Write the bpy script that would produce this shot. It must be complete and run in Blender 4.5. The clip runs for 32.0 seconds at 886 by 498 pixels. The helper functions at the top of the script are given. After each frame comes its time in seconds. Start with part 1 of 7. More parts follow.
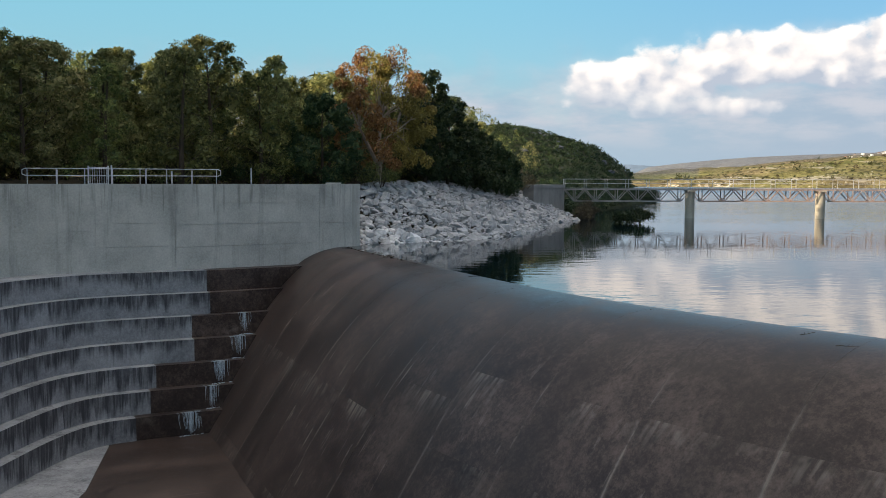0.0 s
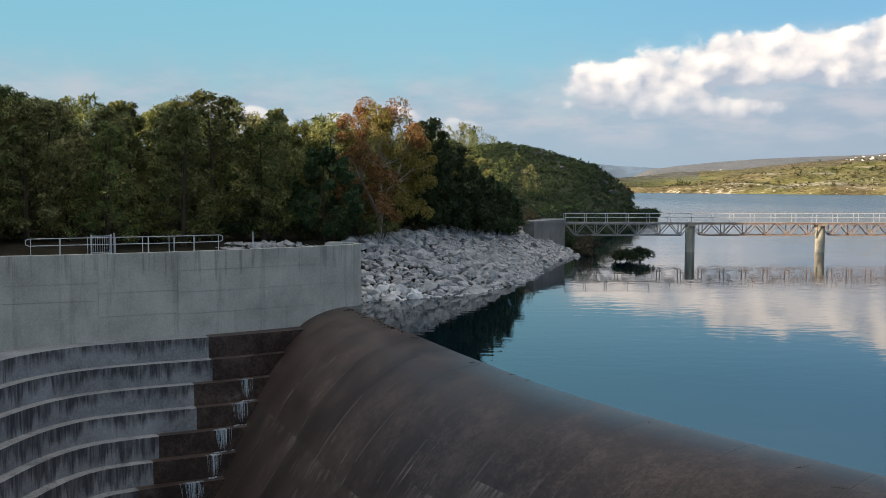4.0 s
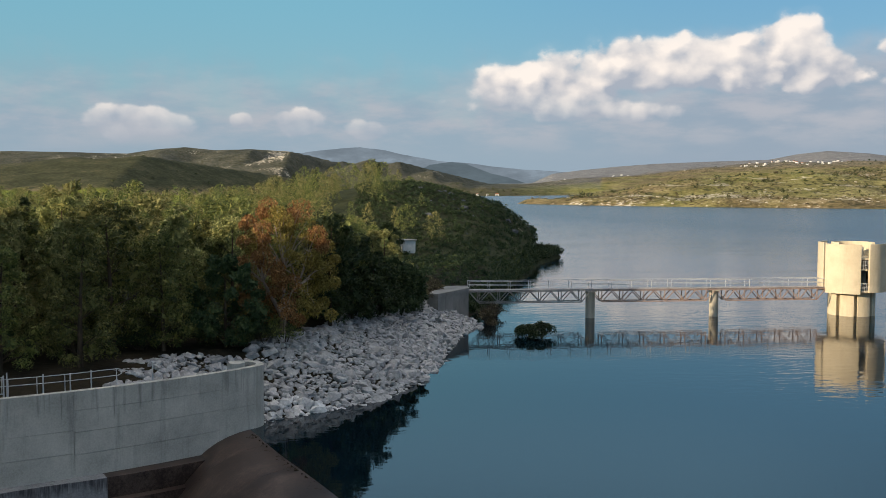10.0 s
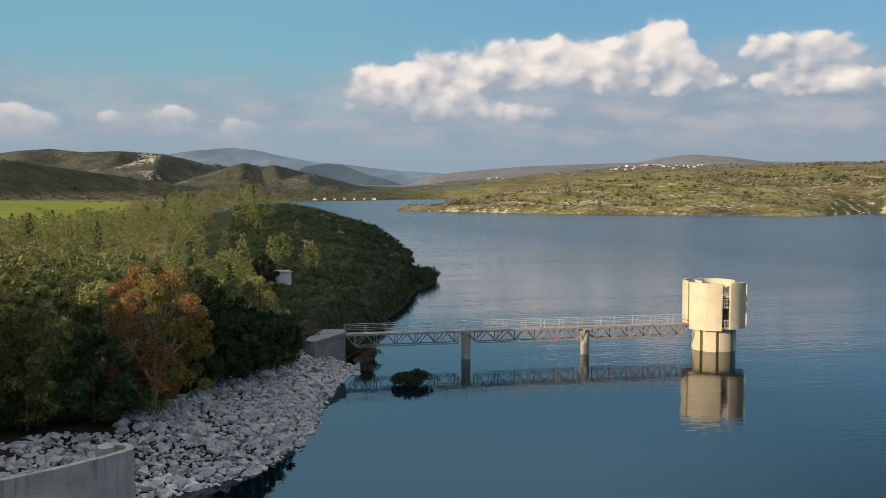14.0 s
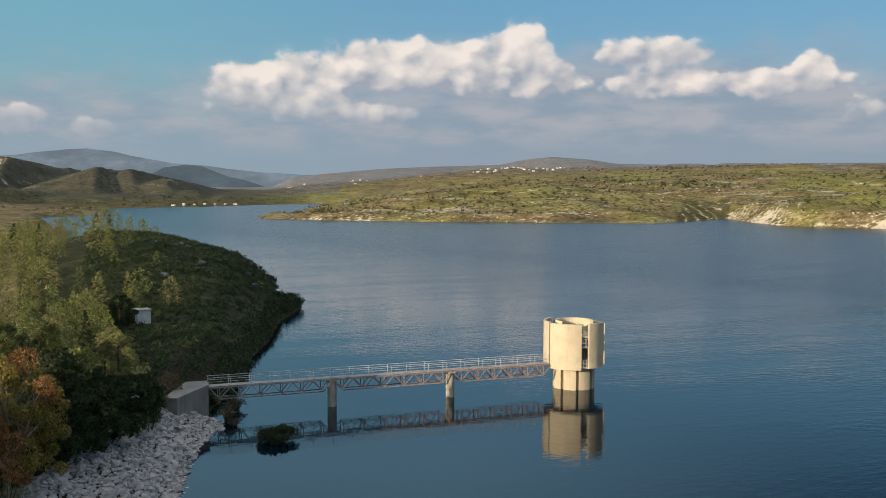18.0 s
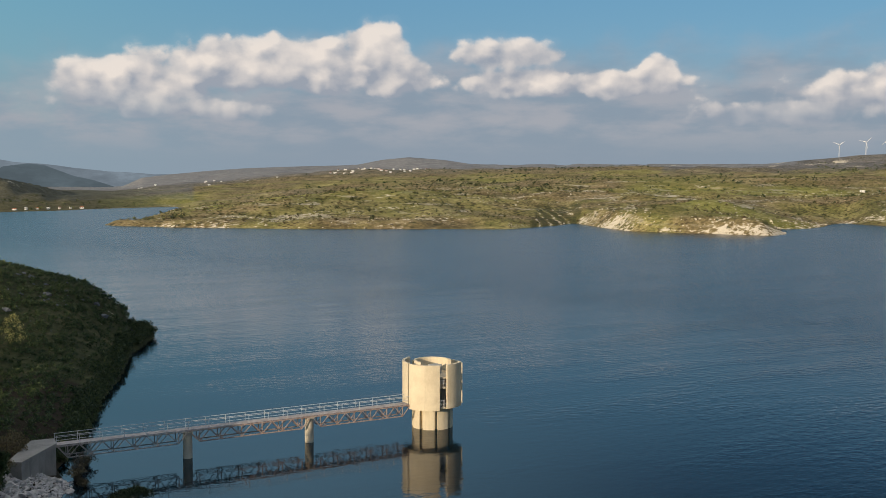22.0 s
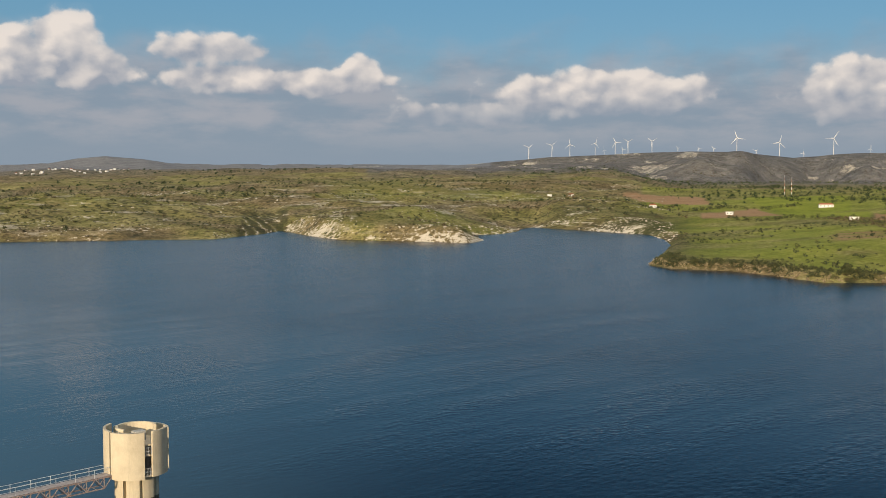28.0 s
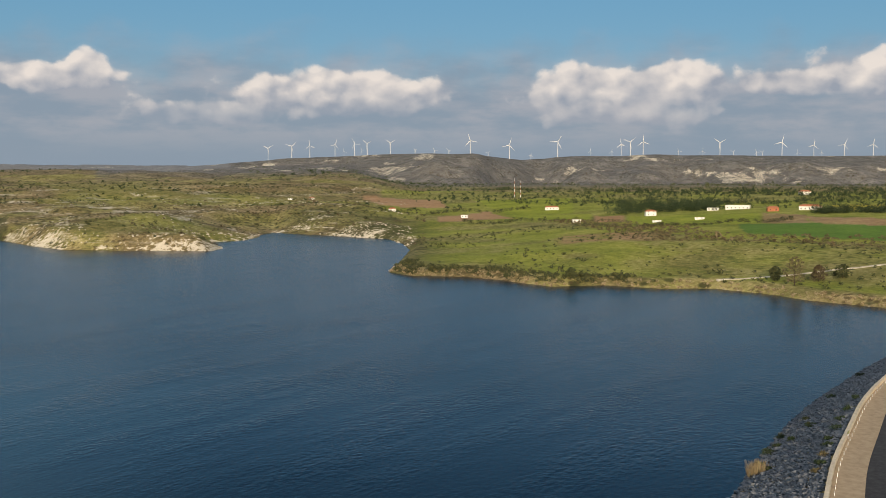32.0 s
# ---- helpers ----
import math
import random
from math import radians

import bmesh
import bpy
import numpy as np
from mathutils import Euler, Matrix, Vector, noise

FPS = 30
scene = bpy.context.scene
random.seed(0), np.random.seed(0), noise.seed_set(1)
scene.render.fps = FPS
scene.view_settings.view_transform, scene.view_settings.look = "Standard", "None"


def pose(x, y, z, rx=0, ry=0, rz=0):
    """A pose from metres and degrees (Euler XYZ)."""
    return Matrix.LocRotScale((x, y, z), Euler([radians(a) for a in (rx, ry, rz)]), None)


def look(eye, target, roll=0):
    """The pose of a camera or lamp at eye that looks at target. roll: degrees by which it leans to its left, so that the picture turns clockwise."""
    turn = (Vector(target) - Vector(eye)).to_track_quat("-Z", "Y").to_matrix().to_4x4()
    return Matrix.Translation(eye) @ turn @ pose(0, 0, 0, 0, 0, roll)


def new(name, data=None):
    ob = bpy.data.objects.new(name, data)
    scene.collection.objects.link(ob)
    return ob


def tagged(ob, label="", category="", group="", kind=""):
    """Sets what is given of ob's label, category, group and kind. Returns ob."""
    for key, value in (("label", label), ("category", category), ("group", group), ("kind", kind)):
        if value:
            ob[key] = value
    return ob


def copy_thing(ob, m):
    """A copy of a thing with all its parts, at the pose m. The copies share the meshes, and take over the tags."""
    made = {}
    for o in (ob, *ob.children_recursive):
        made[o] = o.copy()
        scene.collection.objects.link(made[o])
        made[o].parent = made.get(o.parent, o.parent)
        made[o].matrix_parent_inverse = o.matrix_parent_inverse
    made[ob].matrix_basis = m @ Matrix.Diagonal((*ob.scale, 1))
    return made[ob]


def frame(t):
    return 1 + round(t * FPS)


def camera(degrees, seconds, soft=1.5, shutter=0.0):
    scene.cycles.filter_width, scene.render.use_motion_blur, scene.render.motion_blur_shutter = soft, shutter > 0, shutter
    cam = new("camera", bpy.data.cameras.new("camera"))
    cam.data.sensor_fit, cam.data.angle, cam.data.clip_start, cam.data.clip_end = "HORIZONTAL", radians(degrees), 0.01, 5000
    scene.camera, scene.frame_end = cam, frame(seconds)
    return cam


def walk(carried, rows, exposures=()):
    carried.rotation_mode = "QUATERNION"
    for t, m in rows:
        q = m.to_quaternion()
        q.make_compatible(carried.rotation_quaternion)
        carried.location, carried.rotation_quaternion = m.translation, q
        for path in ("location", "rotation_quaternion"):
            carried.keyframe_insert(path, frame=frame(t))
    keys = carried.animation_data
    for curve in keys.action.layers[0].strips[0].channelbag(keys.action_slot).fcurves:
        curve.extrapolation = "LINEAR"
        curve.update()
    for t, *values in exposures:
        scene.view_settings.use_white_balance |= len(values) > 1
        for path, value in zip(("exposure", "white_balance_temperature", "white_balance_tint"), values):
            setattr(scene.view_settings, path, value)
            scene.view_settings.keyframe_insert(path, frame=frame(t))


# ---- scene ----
# ---- camera and its path ----
cam = camera(47.26, 32.0, 0.75)
PATH = [
    (0, (0.00, -0.00, 4.59), (0.00, 99.77, -2.19), 0.18),
    (0.5, (0.01, -0.03, 4.91), (-0.06, 99.75, -1.79), 0.10),
    (1, (0.02, -0.05, 5.24), (-0.06, 99.73, -1.41), 0.09),
    (2, (-0.01, -0.07, 6.06), (-0.09, 99.70, -0.61), 0.10),
    (3, (0.02, -0.09, 7.27), (-0.11, 99.69, 0.59), 0.08),
    (3.5, (0.03, -0.10, 7.96), (-0.13, 99.68, 1.30), 0.09),
    (5.5, (0.04, -0.18, 10.82), (0.69, 99.60, 4.18), 0.11),
    (6, (0.06, -0.18, 11.53), (1.26, 99.60, 4.91), 0.11),
    (7, (0.11, -0.15, 12.94), (2.47, 99.61, 6.33), 0.11),
    (8, (0.22, -0.12, 14.32), (3.89, 99.59, 7.75), 0.13),
    (9, (0.24, -0.04, 15.71), (6.49, 99.55, 9.17), 0.09),
    (10, (0.24, -0.08, 16.95), (9.36, 99.29, 10.46), 0.11),
    (11, (0.26, -0.11, 18.23), (12.38, 98.94, 11.76), 0.09),
    (12, (0.33, -0.11, 19.58), (15.37, 98.54, 13.14), 0.10),
    (13, (0.33, -0.11, 20.96), (18.34, 98.05, 14.51), 0.12),
    (14, (0.37, -0.07, 22.34), (21.43, 97.48, 15.90), 0.17),
    (14.5, (0.38, -0.06, 23.02), (22.96, 97.15, 16.60), 0.16),
    (16.5, (0.32, -0.07, 25.96), (29.07, 95.50, 19.58), 0.12),
    (17, (0.31, -0.08, 26.76), (30.80, 94.95, 20.38), 0.09),
    (18, (0.21, -0.15, 28.31), (34.14, 93.70, 21.92), 0.10),
    (19, (0.13, -0.21, 29.87), (37.33, 92.39, 23.44), 0.09),
    (20, (0.12, -0.22, 31.39), (40.19, 91.18, 24.96), 0.12),
    (21, (0.16, -0.17, 32.88), (43.52, 89.71, 26.41), 0.12),
    (22, (0.17, -0.12, 34.39), (46.90, 88.05, 27.86), 0.13),
    (23, (0.22, -0.01, 35.88), (50.20, 86.36, 29.31), 0.15),
    (24, (0.30, 0.08, 37.23), (53.97, 84.20, 30.63), 0.15),
    (25, (0.34, 0.14, 38.51), (58.10, 81.50, 31.90), 0.21),
    (25.5, (0.34, 0.16, 39.15), (60.13, 80.04, 32.54), 0.19),
    (27.5, (0.37, 0.24, 41.88), (68.22, 73.40, 35.20), 0.18),
    (28, (0.36, 0.26, 42.54), (70.17, 71.54, 35.86), 0.16),
    (29, (0.35, 0.22, 43.68), (74.21, 67.30, 37.01), 0.12),
    (30, (0.33, 0.16, 44.74), (78.14, 62.63, 38.09), 0.14),
    (31, (0.36, 0.10, 45.92), (82.07, 57.37, 39.29), 0.16),
    (32, (0.45, 0.02, 47.19), (85.94, 51.45, 40.55), 0.11),
]
walk(cam, [(t, look(eye, target, roll)) for t, eye, target, roll in PATH], [(0.0, 0.75), (3.5, 0.65), (6.0, 0.5), (9.0, 0.38), (13.0, 0.26), (19.0, 0.13), (25.0, 0.0), (32.0, 0.04)])

# ---- sun, sky, clouds ----
SUN_AZ, SUN_EL = -116.0, 12.0


def sun_and_sky():
    az, el = radians(SUN_AZ), radians(SUN_EL)
    data = bpy.data.lights.new("sun", "SUN")
    data.energy, data.angle, data.color = 5.0, radians(0.53), (1.0, 0.80, 0.56)
    lamp = new("sun", data)
    lamp.matrix_world = look((0, 0, 0), (-math.sin(az) * math.cos(el), -math.cos(az) * math.cos(el), -math.sin(el)))
    lamp.location = (-200, -130, 120)

    world = bpy.data.worlds.new("sky")
    scene.world = world
    world.use_nodes = True
    nt = world.node_tree
    nt.nodes.clear()
    N, L = nt.nodes.new, nt.links.new

    def mth(op, a, b=None, c=None, clamp=False):
        n = N("ShaderNodeMath")
        n.operation, n.use_clamp = op, clamp
        for i, v in enumerate((a, b, c)):
            if v is None:
                continue
            if isinstance(v, (int, float)):
                n.inputs[i].default_value = v
            else:
                L(v, n.inputs[i])
        return n.outputs[0]

    def vec(op, a, b):
        n = N("ShaderNodeVectorMath")
        n.operation = op
        for i, v in enumerate((a, b)):
            if isinstance(v, tuple):
                n.inputs[i].default_value = v
            elif v is not None:
                L(v, n.inputs[i])
        return n

    def mix(fac, a, b):
        n = N("ShaderNodeMix")
        n.data_type = "RGBA"
        for s, v in ((n.inputs[0], fac), (n.inputs[6], a), (n.inputs[7], b)):
            if isinstance(v, (int, float)):
                s.default_value = v
            elif isinstance(v, tuple):
                s.default_value = (*v, 1)
            else:
                L(v, s)
        return n.outputs[2]

    def smooth(v, lo, hi):
        n = N("ShaderNodeMapRange")
        n.interpolation_type = "SMOOTHSTEP"
        L(v, n.inputs[0])
        n.inputs[1].default_value, n.inputs[2].default_value = lo, hi
        return n.outputs[0]

    def fbm(v, scale, detail, rough=0.55):
        n = N("ShaderNodeTexNoise")
        L(v, n.inputs["Vector"])
        n.inputs["Scale"].default_value, n.inputs["Detail"].default_value, n.inputs["Roughness"].default_value = scale, detail, rough
        return n.outputs["Fac"]

    co = N("ShaderNodeTexCoord").outputs["Generated"]
    sky = N("ShaderNodeTexSky")
    sky.sky_type, sky.sun_disc = "NISHITA", False
    sky.sun_elevation, sky.sun_rotation = el, radians(SUN_AZ % 360)
    sky.air_density, sky.dust_density, sky.ozone_density = 1.0, 0.3, 4.0
    sep = N("ShaderNodeSeparateXYZ")
    L(co, sep.inputs[0])
    azd = mth("MULTIPLY", mth("ARCTAN2", sep.outputs[0], sep.outputs[1]), 57.29578)
    eld = mth("MULTIPLY", mth("ARCSINE", sep.outputs[2]), 57.29578)
    comb = N("ShaderNodeCombineXYZ")
    L(azd, comb.inputs[0])
    L(mth("MULTIPLY", eld, 1.25), comb.inputs[1])
    pos = comb.outputs[0]

    def puffs(v):
        # rounded heads: cells at two sizes, softly joined
        out = None
        for scale, share in ((0.42, 0.62), (1.0, 0.38)):
            n = N("ShaderNodeTexVoronoi")
            n.feature = "SMOOTH_F1"
            L(v, n.inputs["Vector"])
            n.inputs["Scale"].default_value, n.inputs["Smoothness"].default_value = scale, 0.55
            w = mth("MULTIPLY", mth("SUBTRACT", 0.85, n.outputs["Distance"]), share)
            out = w if out is None else mth("ADD", out, w)
        return out

    stir = N("ShaderNodeTexNoise")
    L(pos, stir.inputs["Vector"])
    stir.inputs["Scale"].default_value, stir.inputs["Detail"].default_value = 0.9, 4
    jig = vec("SUBTRACT", stir.outputs["Color"], (0.5, 0.5, 0.5)).outputs[0]
    jig = vec("MULTIPLY", jig, (1.1, 1.1, 0)).outputs[0]
    bent = vec("ADD", pos, jig).outputs[0]
    warp = fbm(pos, 0.34, 7, 0.50)
    heads = puffs(bent)
    fine = fbm(pos, 1.7, 6, 0.55)
    # banks of cumulus: bearing, height, half width, half height (degrees), weight
    banks = [
        (11.0, 5.3, 4.4, 1.7, 1.0), (16.4, 6.4, 3.6, 1.7, 1.0), (20.8, 6.4, 3.4, 1.6, 1.0), (24.1, 7.5, 1.5, 1.5, 1.1), (25.2, 5.8, 2.4, 1.3, 1.0), (14.0, 4.0, 6.0, 0.8, 0.7),
        (31.6, 7.0, 4.2, 1.1, 0.7), (32.4, 5.6, 4.4, 1.0, 0.9), (37.4, 5.5, 4.0, 0.9, 0.9), (39.8, 6.0, 1.1, 0.95, 1.0), (-11.4, 3.2, 3.0, 1.0, 0.9), (-2.6, 3.3, 1.7, 0.9, 0.95),
        (-5.9, 3.4, 0.6, 0.5, 0.8), (1.2, 2.9, 2.6, 0.7, 0.7), (53.0, 4.8, 6.3, 1.4, 1.0), (46.4, 3.7, 4.6, 1.0, 0.8), (67.2, 4.9, 3.8, 1.4, 1.05), (71.8, 5.3, 3.2, 1.3, 1.0)]
    more = [(78.0, 5.2, 4.2, 0.8, 0.95), (69.0, 3.7, 5.0, 1.0, 0.8), (84.0, 5.4, 5.0, 1.6, 1.0), (98.0, 6.0, 7.0, 2.0, 1.0), (118.0, 5.0, 8.0, 1.8, 1.0), (-32.0, 4.0, 6.0, 1.4, 0.9), (-60.0, 5.0, 8.0, 1.6, 0.9), (150.0, 5.0, 9.0, 2.0, 0.9)]
    field, tall, mass = None, None, None
    for a, e, wa, we, weight in banks + more:
        d = vec("SUBTRACT", pos, (a, e * 1.25, 0)).outputs[0]
        d = vec("DIVIDE", d, (wa, we * 1.25, 1)).outputs[0]
        ln = vec("LENGTH", d, None).outputs["Value"]
        v = mth("MULTIPLY", mth("SUBTRACT", 1.53, ln), weight)
        field = v if field is None else mth("SMOOTH_MAX", field, v, 0.3)
        share = mth("MAXIMUM", v, 0.0)
        share = mth("MULTIPLY", share, share)
        up = mth("MULTIPLY", mth("DIVIDE", mth("SUBTRACT", eld, e), we), share)
        tall = up if tall is None else mth("ADD", tall, up)
        mass = share if mass is None else mth("ADD", mass, share)
    body = mth("ADD", field, mth("MULTIPLY", mth("SUBTRACT", warp, 0.5), 0.75))
    body = mth("ADD", body, mth("MULTIPLY", mth("SUBTRACT", heads, 0.42), 0.95))
    body = mth("ADD", body, mth("MULTIPLY", mth("SUBTRACT", fine, 0.5), 0.22))
    rise = mth("DIVIDE", tall, mth("ADD", mass, 0.02))
    # crisp heads, ragged thin bases
    edge = mth("SUBTRACT", body, mth("MULTIPLY", smooth(rise, 0.0, -1.2), 0.16))
    cover = mth("ADD", mth("MULTIPLY", smooth(edge, 0.36, 0.60), 0.8), mth("MULTIPLY", smooth(edge, 0.1, 0.95), 0.2))
    cover = mth("MULTIPLY", cover, mth("ADD", 0.5, mth("MULTIPLY", smooth(eld, 3.0, 5.4), 0.5)))
    # lit crowns, grey bellies: relief of the same heads, sampled a little towards the sun
    side = puffs(vec("ADD", bent, (-0.42, 0.55, 0)).outputs[0])
    wide = fbm(vec("ADD", pos, (-0.7, 0.8, 0)).outputs[0], 0.34, 7, 0.50)
    relief = mth("ADD", mth("MULTIPLY", mth("SUBTRACT", heads, side), 1.5), mth("MULTIPLY", mth("SUBTRACT", warp, wide), 1.5))
    lit = mth("ADD", 0.44, relief)
    lit = mth("ADD", lit, mth("MULTIPLY", rise, 0.60))
    lit = mth("ADD", lit, mth("MULTIPLY", mth("SUBTRACT", body, 0.75), 0.16), None, True)
    lit = mth("MULTIPLY", lit, smooth(eld, 0.8, 5.0))
    # broken cloud higher up, unseen above the view, added to brighten the shade
    hi = mth("MULTIPLY", smooth(fbm(pos, 0.055, 6, 0.6), 0.44, 0.60), smooth(eld, 33.0, 50.0))
    cloud = mix(lit, (3.75, 4.1, 4.8), (9.6, 8.6, 7.8))
    # a grey veil low over the hills
    low = mth("MULTIPLY", smooth(mth("SUBTRACT", mth("ADD", eld, mth("MULTIPLY", mth("SUBTRACT", warp, 0.5), 5.0)), mth("MULTIPLY", smooth(azd, 8.0, 26.0), 1.3)), 7.4, 3.0), 0.92)
    clear = mix(smooth(eld, 1.5, 11.0), mix(smooth(azd, 0.0, 22.0), (3.1, 4.9, 5.4), (3.0, 4.4, 5.3)), mix(smooth(azd, -5.0, 25.0), (2.3, 5.5, 6.6), (1.75, 4.2, 6.1)))
    # unseen sky above the view, set brighter west and darker east for water reflections
    clear = mix(smooth(eld, 10.0, 18.0), clear, mix(smooth(azd, 18.0, 50.0), (4.8, 9.0, 11.8), (0.30, 1.0, 2.1)))
    base = mix(mth("MULTIPLY", smooth(eld, 38.0, 18.0), 0.6), sky.outputs[0], clear)
    veil = mix(smooth(azd, 6.0, 24.0), (2.9, 3.75, 4.6), (2.9, 3.55, 4.4))
    layer = smooth(fbm(vec("MULTIPLY", pos, (0.5, 1.3, 0)).outputs[0], 0.42, 5, 0.55), 0.36, 0.66)
    veil = mix(mth("MULTIPLY", layer, smooth(eld, 1.0, 3.5)), veil, (4.3, 4.4, 4.9))
    col = mix(low, base, veil)
    col = mix(mth("MULTIPLY", cover, 0.96), col, cloud)
    col = mix(mth("MULTIPLY", hi, 0.9), col, (25.0, 23.4, 21.6))
    bg = N("ShaderNodeBackground")
    L(col, bg.inputs[0])
    bg.inputs[1].default_value = 0.085
    L(bg.outputs[0], N("ShaderNodeOutputWorld").inputs[0])


sun_and_sky()


# ---- materials ----
def nodes_of(name, rough=0.8, spec=0.3):
    m = bpy.data.materials.new(name)
    m.use_nodes = True
    b = m.node_tree.nodes["Principled BSDF"]
    b.inputs["Roughness"].default_value = rough
    b.inputs["Specular IOR Level"].default_value = spec
    return m, m.node_tree, b


def link_noise(nt, scale, detail=4, rough=0.55, stretch=None, space="Object"):
    n = nt.nodes.new("ShaderNodeTexNoise")
    n.inputs["Scale"].default_value, n.inputs["Detail"].default_value, n.inputs["Roughness"].default_value = scale, detail, rough
    co = nt.nodes.new("ShaderNodeTexCoord").outputs[space]
    if stretch:
        mp = nt.nodes.new("ShaderNodeMapping")
        mp.inputs["Scale"].default_value = stretch
        nt.links.new(co, mp.inputs[0])
        co = mp.outputs[0]
    nt.links.new(co, n.inputs["Vector"])
    return n.outputs["Fac"]


def ramp(nt, fac, stops):
    r = nt.nodes.new("ShaderNodeValToRGB")
    el = r.color_ramp.elements
    while len(el) < len(stops):
        el.new(0.5)
    for e, (p, c) in zip(el, stops):
        e.position, e.color = p, (*c, 1)
    nt.links.new(fac, r.inputs[0])
    return r.outputs[0]


def blend(nt, fac, a, b, mode="MIX"):
    n = nt.nodes.new("ShaderNodeMix")
    n.data_type, n.blend_type = "RGBA", mode
    for s, v in ((n.inputs[0], fac), (n.inputs[6], a), (n.inputs[7], b)):
        if isinstance(v, (int, float)):
            s.default_value = v
        elif isinstance(v, tuple):
            s.default_value = (*v, 1)
        else:
            nt.links.new(v, s)
    return n.outputs[2]


def calc(nt, op, a, b=0.0, clamp=False):
    n = nt.nodes.new("ShaderNodeMath")
    n.operation, n.use_clamp = op, clamp
    for s, v in zip(n.inputs, (a, b)):
        if isinstance(v, (int, float)):
            s.default_value = v
        else:
            nt.links.new(v, s)
    return n.outputs[0]


def bump(nt, b, height, strength, distance):
    n = nt.nodes.new("ShaderNodeBump")
    n.inputs["Strength"].default_value, n.inputs["Distance"].default_value = strength, distance
    nt.links.new(height, n.inputs["Height"])
    nt.links.new(n.outputs[0], b.inputs["Normal"])


def grained(name, dark, light, scale, rough=0.85, spec=0.25, relief=0.3, dist=0.02, stretch=None, fleck=None, vary=0.0):
    """A mottled surface: large stains, fine grain, relief; vary: spread by object."""
    m, nt, b = nodes_of(name, rough, spec)
    big = link_noise(nt, scale, 5, 0.6, stretch)
    small = link_noise(nt, scale * 11, 4, 0.6)
    f = calc(nt, "ADD", calc(nt, "MULTIPLY", big, 0.7), calc(nt, "MULTIPLY", small, 0.3))
    col = ramp(nt, f, [(0.34, dark), (0.66, light)])
    if fleck:
        col = blend(nt, calc(nt, "MULTIPLY", calc(nt, "GREATER_THAN", link_noise(nt, scale * 3.1, 3), 0.62), 0.7), col, fleck)
    if vary:
        info = nt.nodes.new("ShaderNodeObjectInfo").outputs["Random"]
        hsv = nt.nodes.new("ShaderNodeHueSaturation")
        nt.links.new(calc(nt, "ADD", 1 - vary / 2, calc(nt, "MULTIPLY", info, vary)), hsv.inputs["Value"])
        nt.links.new(col, hsv.inputs["Color"])
        col = hsv.outputs[0]
    nt.links.new(col, b.inputs["Base Color"])
    bump(nt, b, f, relief, dist)
    return m


def make_water():
    m, nt, b = nodes_of("lake_water", 0.06, 0.5)
    b.inputs["IOR"].default_value = 1.333
    wide = link_noise(nt, 0.012, 4, 0.6, (1.0, 2.2, 1.0))
    deep = ramp(nt, wide, [(0.35, (0.0012, 0.011, 0.023)), (0.65, (0.0020, 0.0155, 0.032))])
    gust = ramp(nt, link_noise(nt, 0.02, 3, 0.5, (1.0, 3.5, 1.0)), [(0.40, (0.35, 0.35, 0.35)), (0.62, (1, 1, 1))])
    w1 = link_noise(nt, 0.9, 3, 0.55, (0.6, 1.0, 1.0))
    w2 = link_noise(nt, 0.22, 3, 0.5, (0.5, 1.0, 1.0))
    h = calc(nt, "ADD", calc(nt, "MULTIPLY", w1, 0.085), calc(nt, "MULTIPLY", w2, 0.022))
    h = calc(nt, "MULTIPLY", h, gust)
    # sheltered and calm by the weir, ruffled out on the lake
    co = nt.nodes.new("ShaderNodeTexCoord").outputs["Object"]
    ln = nt.nodes.new("ShaderNodeVectorMath")
    ln.operation = "LENGTH"
    nt.links.new(co, ln.inputs[0])
    east = nt.nodes.new("ShaderNodeSeparateXYZ")
    nt.links.new(co, east.inputs[0])
    out = nt.nodes.new("ShaderNodeMapRange")
    nt.links.new(calc(nt, "ADD", calc(nt, "MULTIPLY", ln.outputs["Value"], 0.4), calc(nt, "MULTIPLY", east.outputs[0], 1.2)), out.inputs[0])
    for s, v in zip(out.inputs[1:5], (56.0, 340.0, 0.24, 3.0)):
        s.default_value = v
    h = calc(nt, "MULTIPLY", h, out.outputs[0])
    bump(nt, b, h, 0.6, 1.0)
    # base colour goes from near black by the weir to blue farther out
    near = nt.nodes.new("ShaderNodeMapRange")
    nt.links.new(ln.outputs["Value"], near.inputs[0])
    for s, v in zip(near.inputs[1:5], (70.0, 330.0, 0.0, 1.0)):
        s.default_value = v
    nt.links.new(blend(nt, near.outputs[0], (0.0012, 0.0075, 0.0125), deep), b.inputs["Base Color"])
    nt.links.new(calc(nt, "ADD", 0.0, calc(nt, "MULTIPLY", out.outputs[0], 0.08)), b.inputs["Roughness"])
    return m


